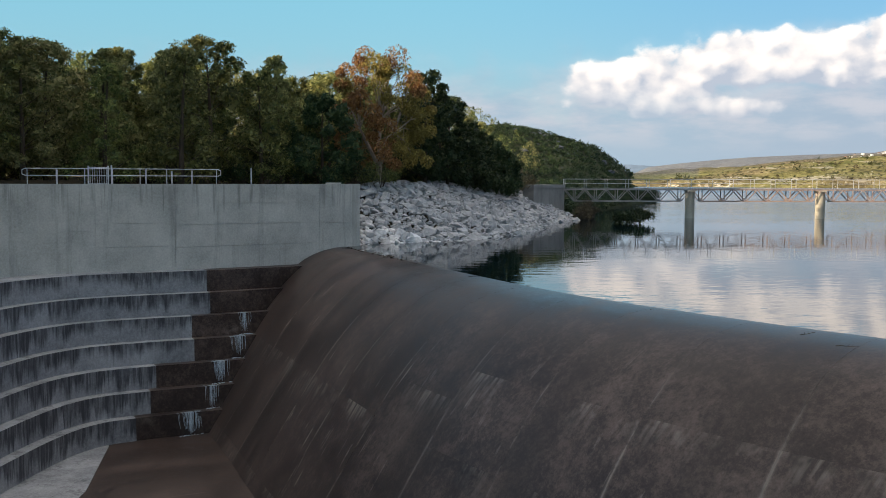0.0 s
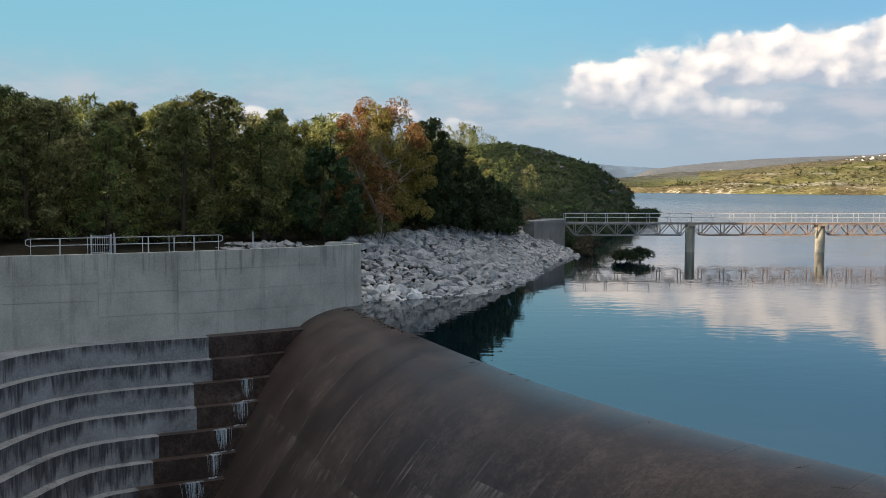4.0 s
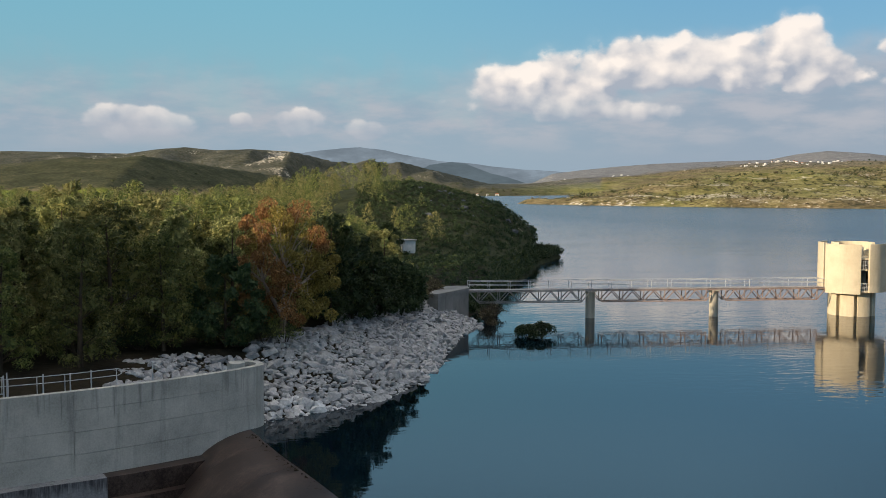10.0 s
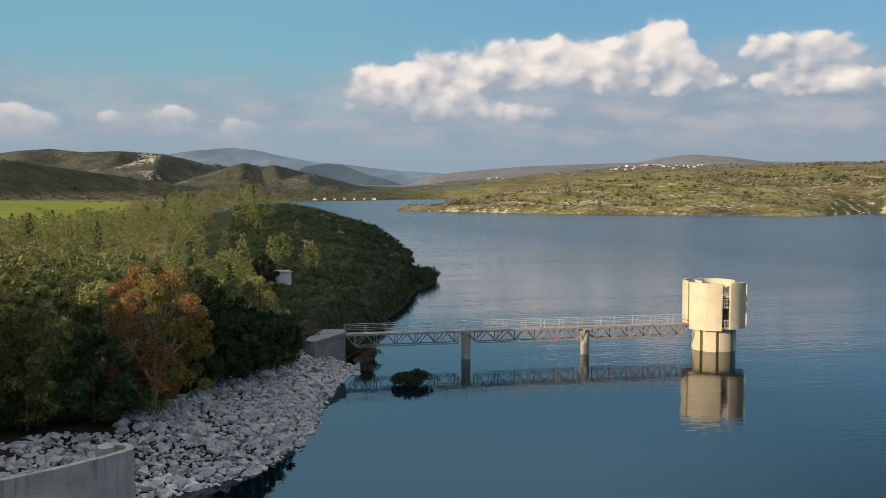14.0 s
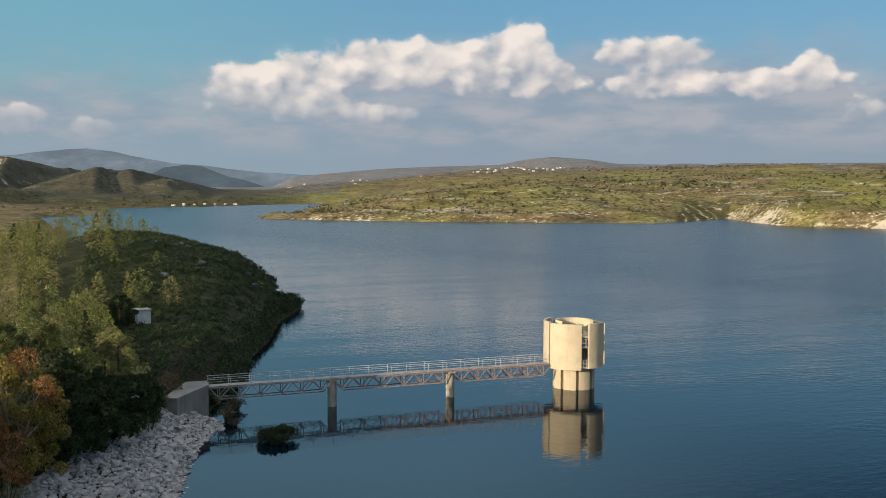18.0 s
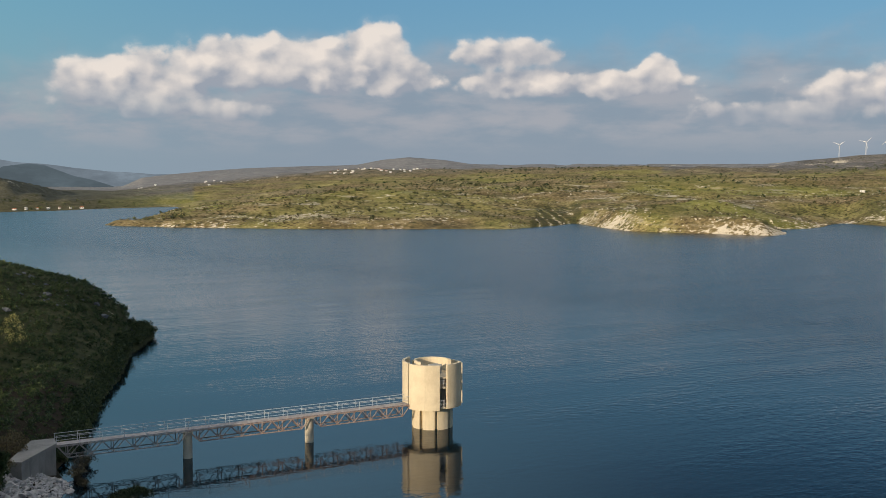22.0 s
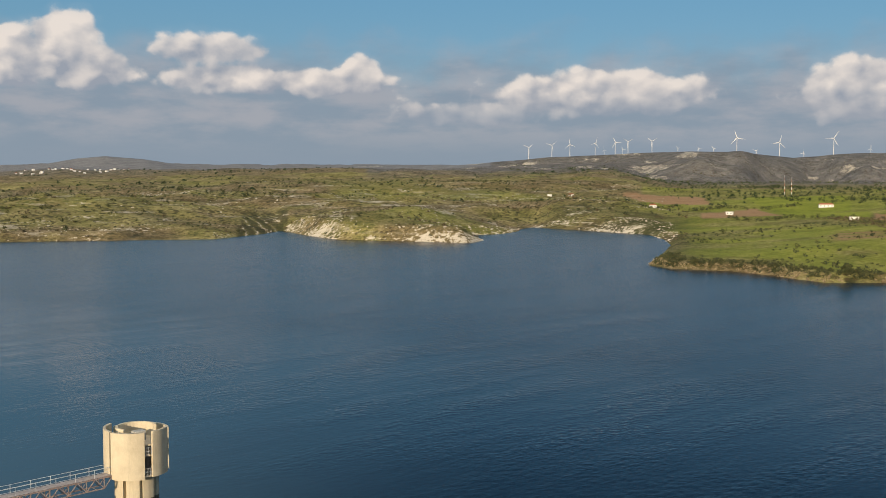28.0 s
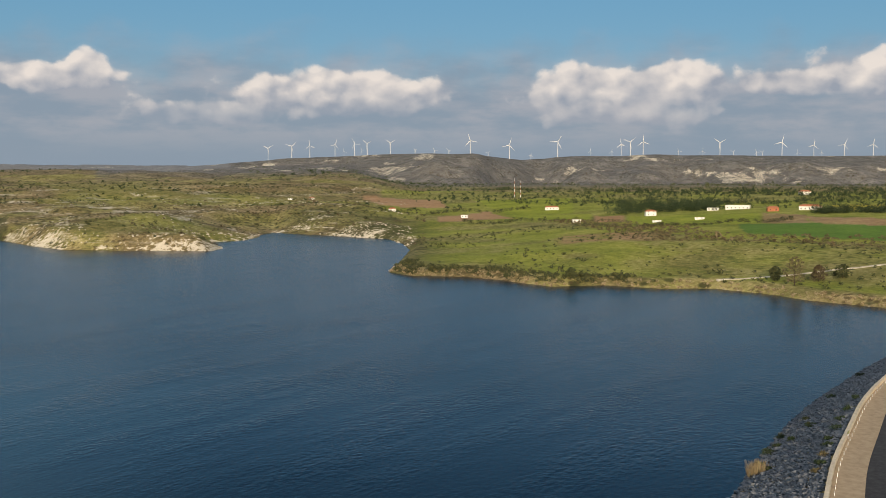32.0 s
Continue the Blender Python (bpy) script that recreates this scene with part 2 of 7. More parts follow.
def make_ground():
    """Land cover: grass, scrub, bare chalk and ploughed earth, with painted haze and shade, by the masks that the sheet
    carries.
    """
    m, nt, b = nodes_of("hill_ground", 0.95, 0.1)

    def mask(name):
        a = nt.nodes.new("ShaderNodeAttribute")
        a.attribute_name = name
        return a.outputs["Fac"]

    n1 = link_noise(nt, 0.035, 6, 0.62)
    n2 = link_noise(nt, 0.3, 5, 0.6)
    n3 = link_noise(nt, 0.011, 4, 0.55)
    n4 = link_noise(nt, 1.1, 4, 0.65)
    f = calc(nt, "ADD", calc(nt, "MULTIPLY", n1, 0.4), calc(nt, "MULTIPLY", n2, 0.34))
    f = calc(nt, "ADD", f, calc(nt, "MULTIPLY", n4, 0.26))
    grass = ramp(nt, f, [(0.39, (0.085, 0.086, 0.028)), (0.50, (0.232, 0.212, 0.072)), (0.61, (0.41, 0.345, 0.155))])
    scrub = ramp(nt, f, [(0.39, (0.070, 0.058, 0.028)), (0.51, (0.205, 0.160, 0.076)), (0.62, (0.39, 0.31, 0.185))])
    col = blend(nt, ramp(nt, n3, [(0.42, (0, 0, 0)), (0.58, (1, 1, 1))]), grass, scrub)
    col = blend(nt, calc(nt, "MULTIPLY", mask("scrub"), 0.9), col, scrub)
    # sparse scrub whose grey also carries the haze over distant slopes
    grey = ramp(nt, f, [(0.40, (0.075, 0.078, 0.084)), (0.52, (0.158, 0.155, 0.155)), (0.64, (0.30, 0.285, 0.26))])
    col = blend(nt, mask("hazy_scrub"), col, grey)
    # low bushes too small to build, in loose patches
    for size, lo, hi, tone in ((0.12, 0.40, 0.24, (0.040, 0.042, 0.017)), (0.28, 0.46, 0.26, (0.075, 0.056, 0.026))):
        vo = nt.nodes.new("ShaderNodeTexVoronoi")
        nt.links.new(nt.nodes.new("ShaderNodeTexCoord").outputs["Object"], vo.inputs["Vector"])
        vo.inputs["Scale"].default_value = size
        dot = nt.nodes.new("ShaderNodeMapRange")
        nt.links.new(vo.outputs["Distance"], dot.inputs[0])
        dot.inputs[1].default_value, dot.inputs[2].default_value = lo, hi
        patch = ramp(nt, link_noise(nt, 0.016 if size < 0.2 else 0.028, 4, 0.6), [(0.42, (0.12, 0.12, 0.12)), (0.55, (1, 1, 1))])
        col = blend(nt, calc(nt, "MULTIPLY", calc(nt, "MULTIPLY", dot.outputs[0], patch), 0.9), col, tone)
    green = ramp(nt, f, [(0.36, (0.105, 0.140, 0.018)), (0.52, (0.235, 0.262, 0.034)), (0.66, (0.36, 0.345, 0.070))])
    col = blend(nt, mask("meadow"), col, green)
    col = blend(nt, mask("crop"), col, ramp(nt, f, [(0.36, (0.065, 0.125, 0.020)), (0.64, (0.125, 0.205, 0.036))]))
    col = blend(nt, mask("gold"), col, ramp(nt, f, [(0.36, (0.24, 0.21, 0.025)), (0.64, (0.42, 0.36, 0.05))]))
    earth = ramp(nt, f, [(0.35, (0.25, 0.150, 0.075)), (0.65, (0.40, 0.255, 0.14))])
    col = blend(nt, mask("earth"), col, earth)
    # dark maquis, which also paints the shade on hill flanks
    maquis_shade = ramp(nt, f, [(0.38, (0.018, 0.024, 0.011)), (0.52, (0.046, 0.052, 0.023)), (0.66, (0.110, 0.100, 0.055))])
    col = blend(nt, mask("maquis_shade"), col, maquis_shade)
    # dark litter of the wood; under the boulders it paints their shaded gaps
    litter_shade = ramp(nt, f, [(0.35, (0.012, 0.011, 0.007)), (0.65, (0.045, 0.036, 0.022))])
    col = blend(nt, mask("litter_shade"), col, litter_shade)
    # distance haze put into the far ridges' colour as a pale blue-grey
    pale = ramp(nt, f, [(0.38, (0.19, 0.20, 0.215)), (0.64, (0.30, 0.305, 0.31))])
    col = blend(nt, mask("far_haze"), col, pale)
    chalk = ramp(nt, f, [(0.35, (0.33, 0.28, 0.20)), (0.6, (0.62, 0.56, 0.44))])
    # thin ledges of bare rock that follow the contours
    band = link_noise(nt, 1.0, 4, 0.6, (0.016, 0.016, 0.30))
    ledge = calc(nt, "MULTIPLY", ramp(nt, band, [(0.565, (0, 0, 0)), (0.60, (1, 1, 1)), (0.65, (1, 1, 1)), (0.68, (0, 0, 0))]), ramp(nt, link_noise(nt, 0.008, 4, 0.6), [(0.47, (0, 0, 0)), (0.56, (1, 1, 1))]))
    ledge = calc(nt, "MULTIPLY", ledge, ramp(nt, link_noise(nt, 0.16, 4, 0.7), [(0.40, (0, 0, 0)), (0.52, (1, 1, 1))]))
    col = blend(nt, calc(nt, "MULTIPLY", calc(nt, "MULTIPLY", ledge, mask("ledge")), 0.9), col, ramp(nt, f, [(0.35, (0.34, 0.29, 0.21)), (0.6, (0.62, 0.56, 0.44))]))
    rk = calc(nt, "ADD", mask("chalk"), calc(nt, "MULTIPLY", calc(nt, "SUBTRACT", n2, 0.5), 1.6))
    rk = calc(nt, "ADD", rk, calc(nt, "MULTIPLY", calc(nt, "SUBTRACT", n1, 0.5), 1.2))
    col = blend(nt, ramp(nt, rk, [(0.52, (0, 0, 0)), (0.66, (1, 1, 1))]), col, chalk)
    nt.links.new(col, b.inputs["Base Color"])
    bump(nt, b, f, 0.8, 0.8)
    return m


def make_concrete(name, dark, light, streak=0.6, wet=0.0, drip=None, spread=(0.52, 0.68), fall=0.09):
    """Board-marked concrete: cloudy stains, grain and rain streaks that run down it."""
    m, nt, b = nodes_of(name, 0.85 - 0.35 * wet, 0.3 + 0.2 * wet)
    big = link_noise(nt, 0.45, 5, 0.6)
    small = link_noise(nt, 9.0, 4, 0.6)
    run = link_noise(nt, 1.3, 6, 0.7, (1.0, 1.0, fall))
    f = calc(nt, "ADD", calc(nt, "MULTIPLY", big, 0.65), calc(nt, "MULTIPLY", small, 0.35))
    col = ramp(nt, f, [(0.33, dark), (0.67, light)])
    s = ramp(nt, run, [(spread[0], (0, 0, 0)), (spread[1], (1, 1, 1))])
    col = blend(nt, calc(nt, "MULTIPLY", s, streak), col, tuple(v * 0.30 for v in dark))
    if drip:
        # dirty runs that start under the coping and end raggedly
        sp = nt.nodes.new("ShaderNodeSeparateXYZ")
        nt.links.new(nt.nodes.new("ShaderNodeTexCoord").outputs["Object"], sp.inputs[0])
        mr = nt.nodes.new("ShaderNodeMapRange")
        nt.links.new(calc(nt, "ADD", sp.outputs[2], calc(nt, "MULTIPLY", link_noise(nt, 0.9, 3, 0.6, (1, 1, 0.05)), 2.6)), mr.inputs[0])
        mr.inputs[1].default_value, mr.inputs[2].default_value = drip - 0.6 + 1.3, drip + 1.3
        thin = ramp(nt, link_noise(nt, 2.3, 5, 0.7, (1.0, 1.0, 0.03)), [(0.53, (0, 0, 0)), (0.68, (1, 1, 1))])
        col = blend(nt, calc(nt, "MULTIPLY", calc(nt, "MULTIPLY", thin, mr.outputs[0]), 0.62), col, tuple(v * 0.28 for v in dark))
    nt.links.new(col, b.inputs["Base Color"])
    bump(nt, b, f, 0.25, 0.03)
    return m


def make_wet():
    """Dark algae-stained concrete under a film of water, with pale lime runs down the flow."""
    m, nt, b = nodes_of("wet_dark_concrete", 0.42, 0.24)
    sp = nt.nodes.new("ShaderNodeSeparateXYZ")
    nt.links.new(nt.nodes.new("ShaderNodeTexCoord").outputs["Object"], sp.inputs[0])
    along = calc(nt, "SUBTRACT", calc(nt, "MULTIPLY", sp.outputs[0], 0.45), calc(nt, "MULTIPLY", sp.outputs[1], 0.89))
    cb = nt.nodes.new("ShaderNodeCombineXYZ")
    nt.links.new(along, cb.inputs[0])
    nt.links.new(calc(nt, "MULTIPLY", sp.outputs[2], 0.10), cb.inputs[1])

    def runs(scale, det):
        n = nt.nodes.new("ShaderNodeTexNoise")
        nt.links.new(cb.outputs[0], n.inputs["Vector"])
        n.inputs["Scale"].default_value, n.inputs["Detail"].default_value = scale, det
        return n.outputs["Fac"]

    big = link_noise(nt, 0.35, 5, 0.65)
    fine = link_noise(nt, 6.0, 5, 0.65)
    grit = link_noise(nt, 17.0, 4, 0.7)
    mid = link_noise(nt, 1.6, 5, 0.7)
    f = calc(nt, "ADD", calc(nt, "MULTIPLY", big, 0.32), calc(nt, "MULTIPLY", fine, 0.24))
    f = calc(nt, "ADD", f, calc(nt, "MULTIPLY", mid, 0.26))
    f = calc(nt, "ADD", f, calc(nt, "MULTIPLY", grit, 0.18))
    col = ramp(nt, f, [(0.37, (0.013, 0.0090, 0.0076)), (0.48, (0.044, 0.0305, 0.0250)), (0.60, (0.115, 0.083, 0.068))])
    lime = calc(nt, "MULTIPLY", ramp(nt, runs(4.0, 7), [(0.60, (0, 0, 0)), (0.68, (1, 1, 1))]), ramp(nt, link_noise(nt, 0.55, 5, 0.7), [(0.50, (0, 0, 0)), (0.62, (1, 1, 1))]))
    # lime weeps from the joints between the slabs
    at = nt.nodes.new("ShaderNodeAttribute")
    at.attribute_name = "seam"
    weep = calc(nt, "POWER", at.outputs["Fac"], 30.0)
    weep = calc(nt, "MULTIPLY", weep, ramp(nt, link_noise(nt, 0.5, 6, 0.7), [(0.44, (0, 0, 0)), (0.58, (1, 1, 1))]))
    weep = calc(nt, "MULTIPLY", weep, ramp(nt, runs(5.0, 6), [(0.36, (0.45, 0.45, 0.45)), (0.54, (1, 1, 1))]))
    foot = nt.nodes.new("ShaderNodeMapRange")
    nt.links.new(sp.outputs[2], foot.inputs[0])
    for s, v in zip(foot.inputs[1:5], (-3.2, -0.5, 1.0, 0.1)):
        s.default_value = v
    lime = calc(nt, "MULTIPLY", lime, foot.outputs[0])
    lime = calc(nt, "ADD", lime, calc(nt, "MULTIPLY", calc(nt, "MULTIPLY", weep, foot.outputs[0]), 2.2), True)
    # runs hang from the level joints, long and thin, brightest at the joint
    below = nt.nodes.new("ShaderNodeAttribute")
    below.attribute_name = "weep"
    tail = calc(nt, "POWER", below.outputs["Fac"], 2.4)
    tail = calc(nt, "MULTIPLY", tail, ramp(nt, link_noise(nt, 0.42, 4, 0.7), [(0.47, (0, 0, 0)), (0.60, (1, 1, 1))]))
    lime = calc(nt, "ADD", lime, calc(nt, "MULTIPLY", tail, ramp(nt, runs(5.0, 6), [(0.42, (0, 0, 0)), (0.60, (1, 1, 1))])), True)
    col = blend(nt, calc(nt, "MULTIPLY", lime, 0.6), col, (0.27, 0.23, 0.19))
    dark = ramp(nt, runs(0.35, 5), [(0.46, (0, 0, 0)), (0.66, (1, 1, 1))])
    col = blend(nt, calc(nt, "MULTIPLY", dark, 0.55), col, (0.030, 0.022, 0.018))
    info = nt.nodes.new("ShaderNodeObjectInfo").outputs["Random"]
    hsv = nt.nodes.new("ShaderNodeHueSaturation")
    nt.links.new(calc(nt, "ADD", 0.80, calc(nt, "MULTIPLY", info, 0.36)), hsv.inputs["Value"])
    nt.links.new(col, hsv.inputs["Color"])
    nt.links.new(hsv.outputs[0], b.inputs["Base Color"])
    # the film of water is thickest and smoothest over the lip
    lip = nt.nodes.new("ShaderNodeMapRange")
    nt.links.new(sp.outputs[2], lip.inputs[0])
    for s, v in zip(lip.inputs[1:5], (-0.20, 0.0, 1.0, 0.8)):
        s.default_value = v
    rg = ramp(nt, f, [(0.35, (0.30, 0.30, 0.30)), (0.65, (0.58, 0.58, 0.58))])
    nt.links.new(calc(nt, "MULTIPLY", rg, lip.outputs[0]), b.inputs["Roughness"])
    bump(nt, b, f, 0.3, 0.03)
    return m


def make_steps():
    """Grey weathered concrete of the steps, with black drips that hang from each lip."""
    m, nt, b = nodes_of("stained_concrete", 0.85, 0.3)
    sp = nt.nodes.new("ShaderNodeSeparateXYZ")
    nt.links.new(nt.nodes.new("ShaderNodeTexCoord").outputs["Object"], sp.inputs[0])
    big, small = link_noise(nt, 0.45, 5, 0.6), link_noise(nt, 7.0, 5, 0.65)
    f = calc(nt, "ADD", calc(nt, "MULTIPLY", big, 0.6), calc(nt, "MULTIPLY", small, 0.4))
    col = ramp(nt, f, [(0.34, (0.135, 0.138, 0.145)), (0.66, (0.35, 0.355, 0.36))])
    down = calc(nt, "FRACT", calc(nt, "MULTIPLY", calc(nt, "SUBTRACT", -1.005, sp.outputs[2]), 1 / 1.3))
    reach = calc(nt, "MULTIPLY", ramp(nt, link_noise(nt, 1.1, 5, 0.75, (1.0, 1.0, 0.02)), [(0.34, (0.10, 0.10, 0.10)), (0.58, (1.1, 1.1, 1.1))]), ramp(nt, link_noise(nt, 0.16, 3, 0.5), [(0.30, (0.35, 0.35, 0.35)), (0.54, (1, 1, 1))]))
    wet = nt.nodes.new("ShaderNodeMapRange")
    nt.links.new(calc(nt, "SUBTRACT", reach, down), wet.inputs[0])
    wet.inputs[1].default_value, wet.inputs[2].default_value = -0.12, 0.28
    thin = ramp(nt, link_noise(nt, 3.2, 5, 0.75, (1.0, 1.0, 0.06)), [(0.36, (0.25, 0.25, 0.25)), (0.56, (1, 1, 1))])
    col = blend(nt, calc(nt, "MULTIPLY", calc(nt, "MULTIPLY", wet.outputs[0], thin), 0.9), col, (0.035, 0.035, 0.040))
    nt.links.new(col, b.inputs["Base Color"])
    bump(nt, b, f, 0.3, 0.04)
    return m


def make_leaf(name, dark, mid, light, trans=0.25):
    m, nt, b = nodes_of(name, 0.6, 0.25)
    rnd = nt.nodes.new("ShaderNodeNewGeometry").outputs["Random Per Island"]
    col = ramp(nt, rnd, [(0.0, dark), (0.55, mid), (1.0, light)])
    info = nt.nodes.new("ShaderNodeObjectInfo").outputs["Random"]
    hsv = nt.nodes.new("ShaderNodeHueSaturation")
    nt.links.new(calc(nt, "ADD", 0.75, calc(nt, "MULTIPLY", info, 0.5)), hsv.inputs["Value"])
    nt.links.new(calc(nt, "ADD", 0.485, calc(nt, "MULTIPLY", info, 0.03)), hsv.inputs["Hue"])
    nt.links.new(col, hsv.inputs["Color"])
    nt.links.new(hsv.outputs[0], b.inputs["Base Color"])
    t = nt.nodes.new("ShaderNodeBsdfTranslucent")
    nt.links.new(hsv.outputs[0], t.inputs[0])
    mx = nt.nodes.new("ShaderNodeMixShader")
    mx.inputs[0].default_value = trans
    nt.links.new(b.outputs[0], mx.inputs[1])
    nt.links.new(t.outputs[0], mx.inputs[2])
    nt.links.new(mx.outputs[0], nt.nodes["Material Output"].inputs[0])
    return m


WATER = make_water()
GROUND = make_ground()
CONCRETE = make_concrete("grey_concrete", (0.33, 0.325, 0.29), (0.52, 0.51, 0.455), 0.35)
WALLCON = make_concrete("rain_streaked_concrete", (0.31, 0.308, 0.28), (0.56, 0.55, 0.495), 0.36, 0.0, 3.2)
TERRACE = make_steps()
WETSTONE = make_wet()
PALE = make_concrete("pale_tower_concrete", (0.48, 0.41, 0.29), (0.66, 0.58, 0.42), 0.18)
# the grey concrete darkened, with the abutment's shade in its colour
SHADECON = make_concrete("shaded_concrete", (0.17, 0.165, 0.155), (0.30, 0.29, 0.27), 0.35)
WETPALE = make_concrete("pier_concrete", (0.36, 0.33, 0.27), (0.50, 0.46, 0.37), 0.2)
STONE = grained("white_limestone", (0.30, 0.30, 0.30), (0.72, 0.71, 0.69), 1.5, 0.9, 0.2, 0.6, 0.08, None, None, 0.6)
GREYSTONE = grained("grey_riprap", (0.075, 0.085, 0.098), (0.20, 0.212, 0.23), 0.9, 0.9, 0.2, 0.5, 0.06, None, None, 0.7)
STEEL = grained("galvanised_steel", (0.38, 0.39, 0.40), (0.58, 0.59, 0.60), 6.0, 0.45, 0.5, 0.1, 0.004)
RUST = grained("rusty_painted_steel", (0.20, 0.125, 0.10), (0.46, 0.36, 0.31), 2.5, 0.7, 0.3, 0.25, 0.01)
BARK = grained("bark", (0.035, 0.026, 0.018), (0.12, 0.09, 0.065), 3.0, 0.95, 0.1, 0.6, 0.05, (1, 1, 0.2))
LEAF_PINE = make_leaf("pine_needles", (0.040, 0.055, 0.019), (0.135, 0.152, 0.043), (0.300, 0.292, 0.090))
LEAF_OLIVE = make_leaf("light_foliage", (0.085, 0.098, 0.034), (0.230, 0.232, 0.080), (0.42, 0.385, 0.155))
LEAF_ORANGE = make_leaf("dry_orange_foliage", (0.14, 0.070, 0.026), (0.36, 0.19, 0.060), (0.56, 0.36, 0.135))
LEAF_DARK = make_leaf("cypress_foliage", (0.018, 0.034, 0.014), (0.040, 0.062, 0.024), (0.080, 0.100, 0.036))
LEAF_YELLOW = make_leaf("yellowing_foliage", (0.12, 0.095, 0.024), (0.28, 0.225, 0.050), (0.44, 0.36, 0.10))
PALEBARK = grained("pale_peeling_bark", (0.22, 0.17, 0.13), (0.46, 0.38, 0.31), 3.0, 0.9, 0.15, 0.4, 0.03, (1, 1, 0.25))
REED = make_leaf("dry_reeds", (0.24, 0.18, 0.10), (0.38, 0.30, 0.17), (0.52, 0.43, 0.26))
ASPHALT = grained("asphalt", (0.026, 0.027, 0.029), (0.055, 0.055, 0.056), 1.0, 0.9, 0.2, 0.3, 0.01)


# ---- building helpers ----
def mesh_of(name, verts, faces, mat=None, smooth=False):
    me = bpy.data.meshes.new(name)
    me.from_pydata([tuple(map(float, v)) for v in verts], [], faces)
    me.update()
    if mat:
        me.materials.append(mat)
    if smooth:
        me.polygons.foreach_set("use_smooth", [True] * len(me.polygons))
    return me


def part(name, bm, material, parent, label="", smooth=False):
    me = bpy.data.meshes.new(name)
    bm.normal_update()
    bm.to_mesh(me)
    bm.free()
    me.materials.append(material)
    if smooth:
        me.polygons.foreach_set("use_smooth", [True] * len(me.polygons))
    ob = new(name, me)
    ob.parent = parent
    if label:
        ob["label"] = label
    return ob


def thing(name, label, category, at=(0, 0, 0), group="", kind=""):
    ob = new(name)
    ob.location = at
    return tagged(ob, label, category, group, kind)


def box(bm, lo, hi, bev=0.0):
    vs = [bm.verts.new((x, y, z)) for x in (lo[0], hi[0]) for y in (lo[1], hi[1]) for z in (lo[2], hi[2])]
    fs = [(0, 1, 3, 2), (4, 6, 7, 5), (0, 4, 5, 1), (2, 3, 7, 6), (0, 2, 6, 4), (1, 5, 7, 3)]
    faces = [bm.faces.new([vs[i] for i in f]) for f in fs]
    if bev:
        edges = {e for f in faces for e in f.edges}
        bmesh.ops.bevel(bm, geom=list(edges), offset=bev, segments=1, affect="EDGES")
    return vs


def rod(bm, a, b, r0, r1=None, n=6):
    a, b = Vector(a), Vector(b)
    r1 = r0 if r1 is None else r1
    q = (b - a).to_track_quat("Z", "Y")
    rings = []
    for p, r in ((a, r0), (b, r1)):
        rings.append([bm.verts.new(p + q @ Vector((r * math.cos(k * 2 * math.pi / n), r * math.sin(k * 2 * math.pi / n), 0))) for k in range(n)])
    for k in range(n):
        bm.faces.new((rings[0][k], rings[0][(k + 1) % n], rings[1][(k + 1) % n], rings[1][k]))
    bm.faces.new(rings[0][::-1])
    bm.faces.new(rings[1])


def beam(bm, a, b, w, h):
    """A square bar from a to b."""
    a, b = Vector(a), Vector(b)
    d = (b - a).normalized()
    s = d.cross(Vector((0, 0, 1)))
    s = s.normalized() if s.length > 1e-4 else Vector((1, 0, 0))
    u = s.cross(d)
    vs = [bm.verts.new(p + s * (i * w / 2) + u * (j * h / 2)) for p in (a, b) for i, j in ((-1, -1), (1, -1), (1, 1), (-1, 1))]
    for f in ((0, 1, 2, 3), (7, 6, 5, 4), (0, 4, 5, 1), (1, 5, 6, 2), (2, 6, 7, 3), (3, 7, 4, 0)):
        bm.faces.new([vs[i] for i in f])


def lathe(bm, ring, z0, z1):
    """A prism over a closed outline."""
    lo = [bm.verts.new((x, y, z0)) for x, y in ring]
    hi = [bm.verts.new((x, y, z1)) for x, y in ring]
    n = len(ring)
    for k in range(n):
        bm.faces.new((lo[k], lo[(k + 1) % n], hi[(k + 1) % n], hi[k]))
    bm.faces.new(lo[::-1])
    bm.faces.new(hi)


# ---- plan: the lake's outline, the land round it ----
CREST = [(-7.0, 70.0), (-4.4, 63.0), (-1.9, 57.0), (1.1, 49.5), (5.0, 40.8), (9.3, 34.0), (14.0, 28.0), (20.0, 22.5), (27.0, 18.5), (36.0, 16.5)]
LEFT_BANK = [(-6.2, 72.3), (-2.3, 75), (2, 78.3), (5.3, 84), (8, 93), (9.3, 100), (11.5, 109), (15.4, 119.4), (15.2, 127), (19.8, 138), (26.6, 165), (32, 181), (38.7, 206), (48.5, 229), (49, 238), (42, 258), (30, 300), (16, 345), (2, 420), (-8, 560), (-18, 760), (-26, 860), (-28, 918), (10, 960), (31, 975), (20, 1010), (-30, 1080), (10, 1180), (77, 1243), (152, 1277), (222, 1353), (330, 1430)]
CAPE = [(330, 1330), (250, 1130), (190, 960), (139, 846), (146, 822), (178, 779), (250, 718), (326, 680), (392, 640), (430, 662), (464, 680), (508, 716), (474, 631), (460, 580), (477, 541), (503, 487), (530, 500), (577, 557), (610, 553), (645, 570), (688, 601), (717, 614), (706, 546), (694, 500), (692, 470), (640, 420), (586, 379)]
EAST = [(500, 330), (437, 295), (426, 276), (435, 248), (431, 230), (415, 193), (433, 175), (433, 148), (446, 128), (435, 101), (421, 83), (411, 53), (380, 34)]
DAM = [(330, 34), (288, 36.3), (251, 39.7), (219, 41.1), (199, 41.4), (178, 40.7), (161, 39.4), (151, 37.9), (125, 34.5), (95, 30), (65, 25.5), (36, 16.5)]
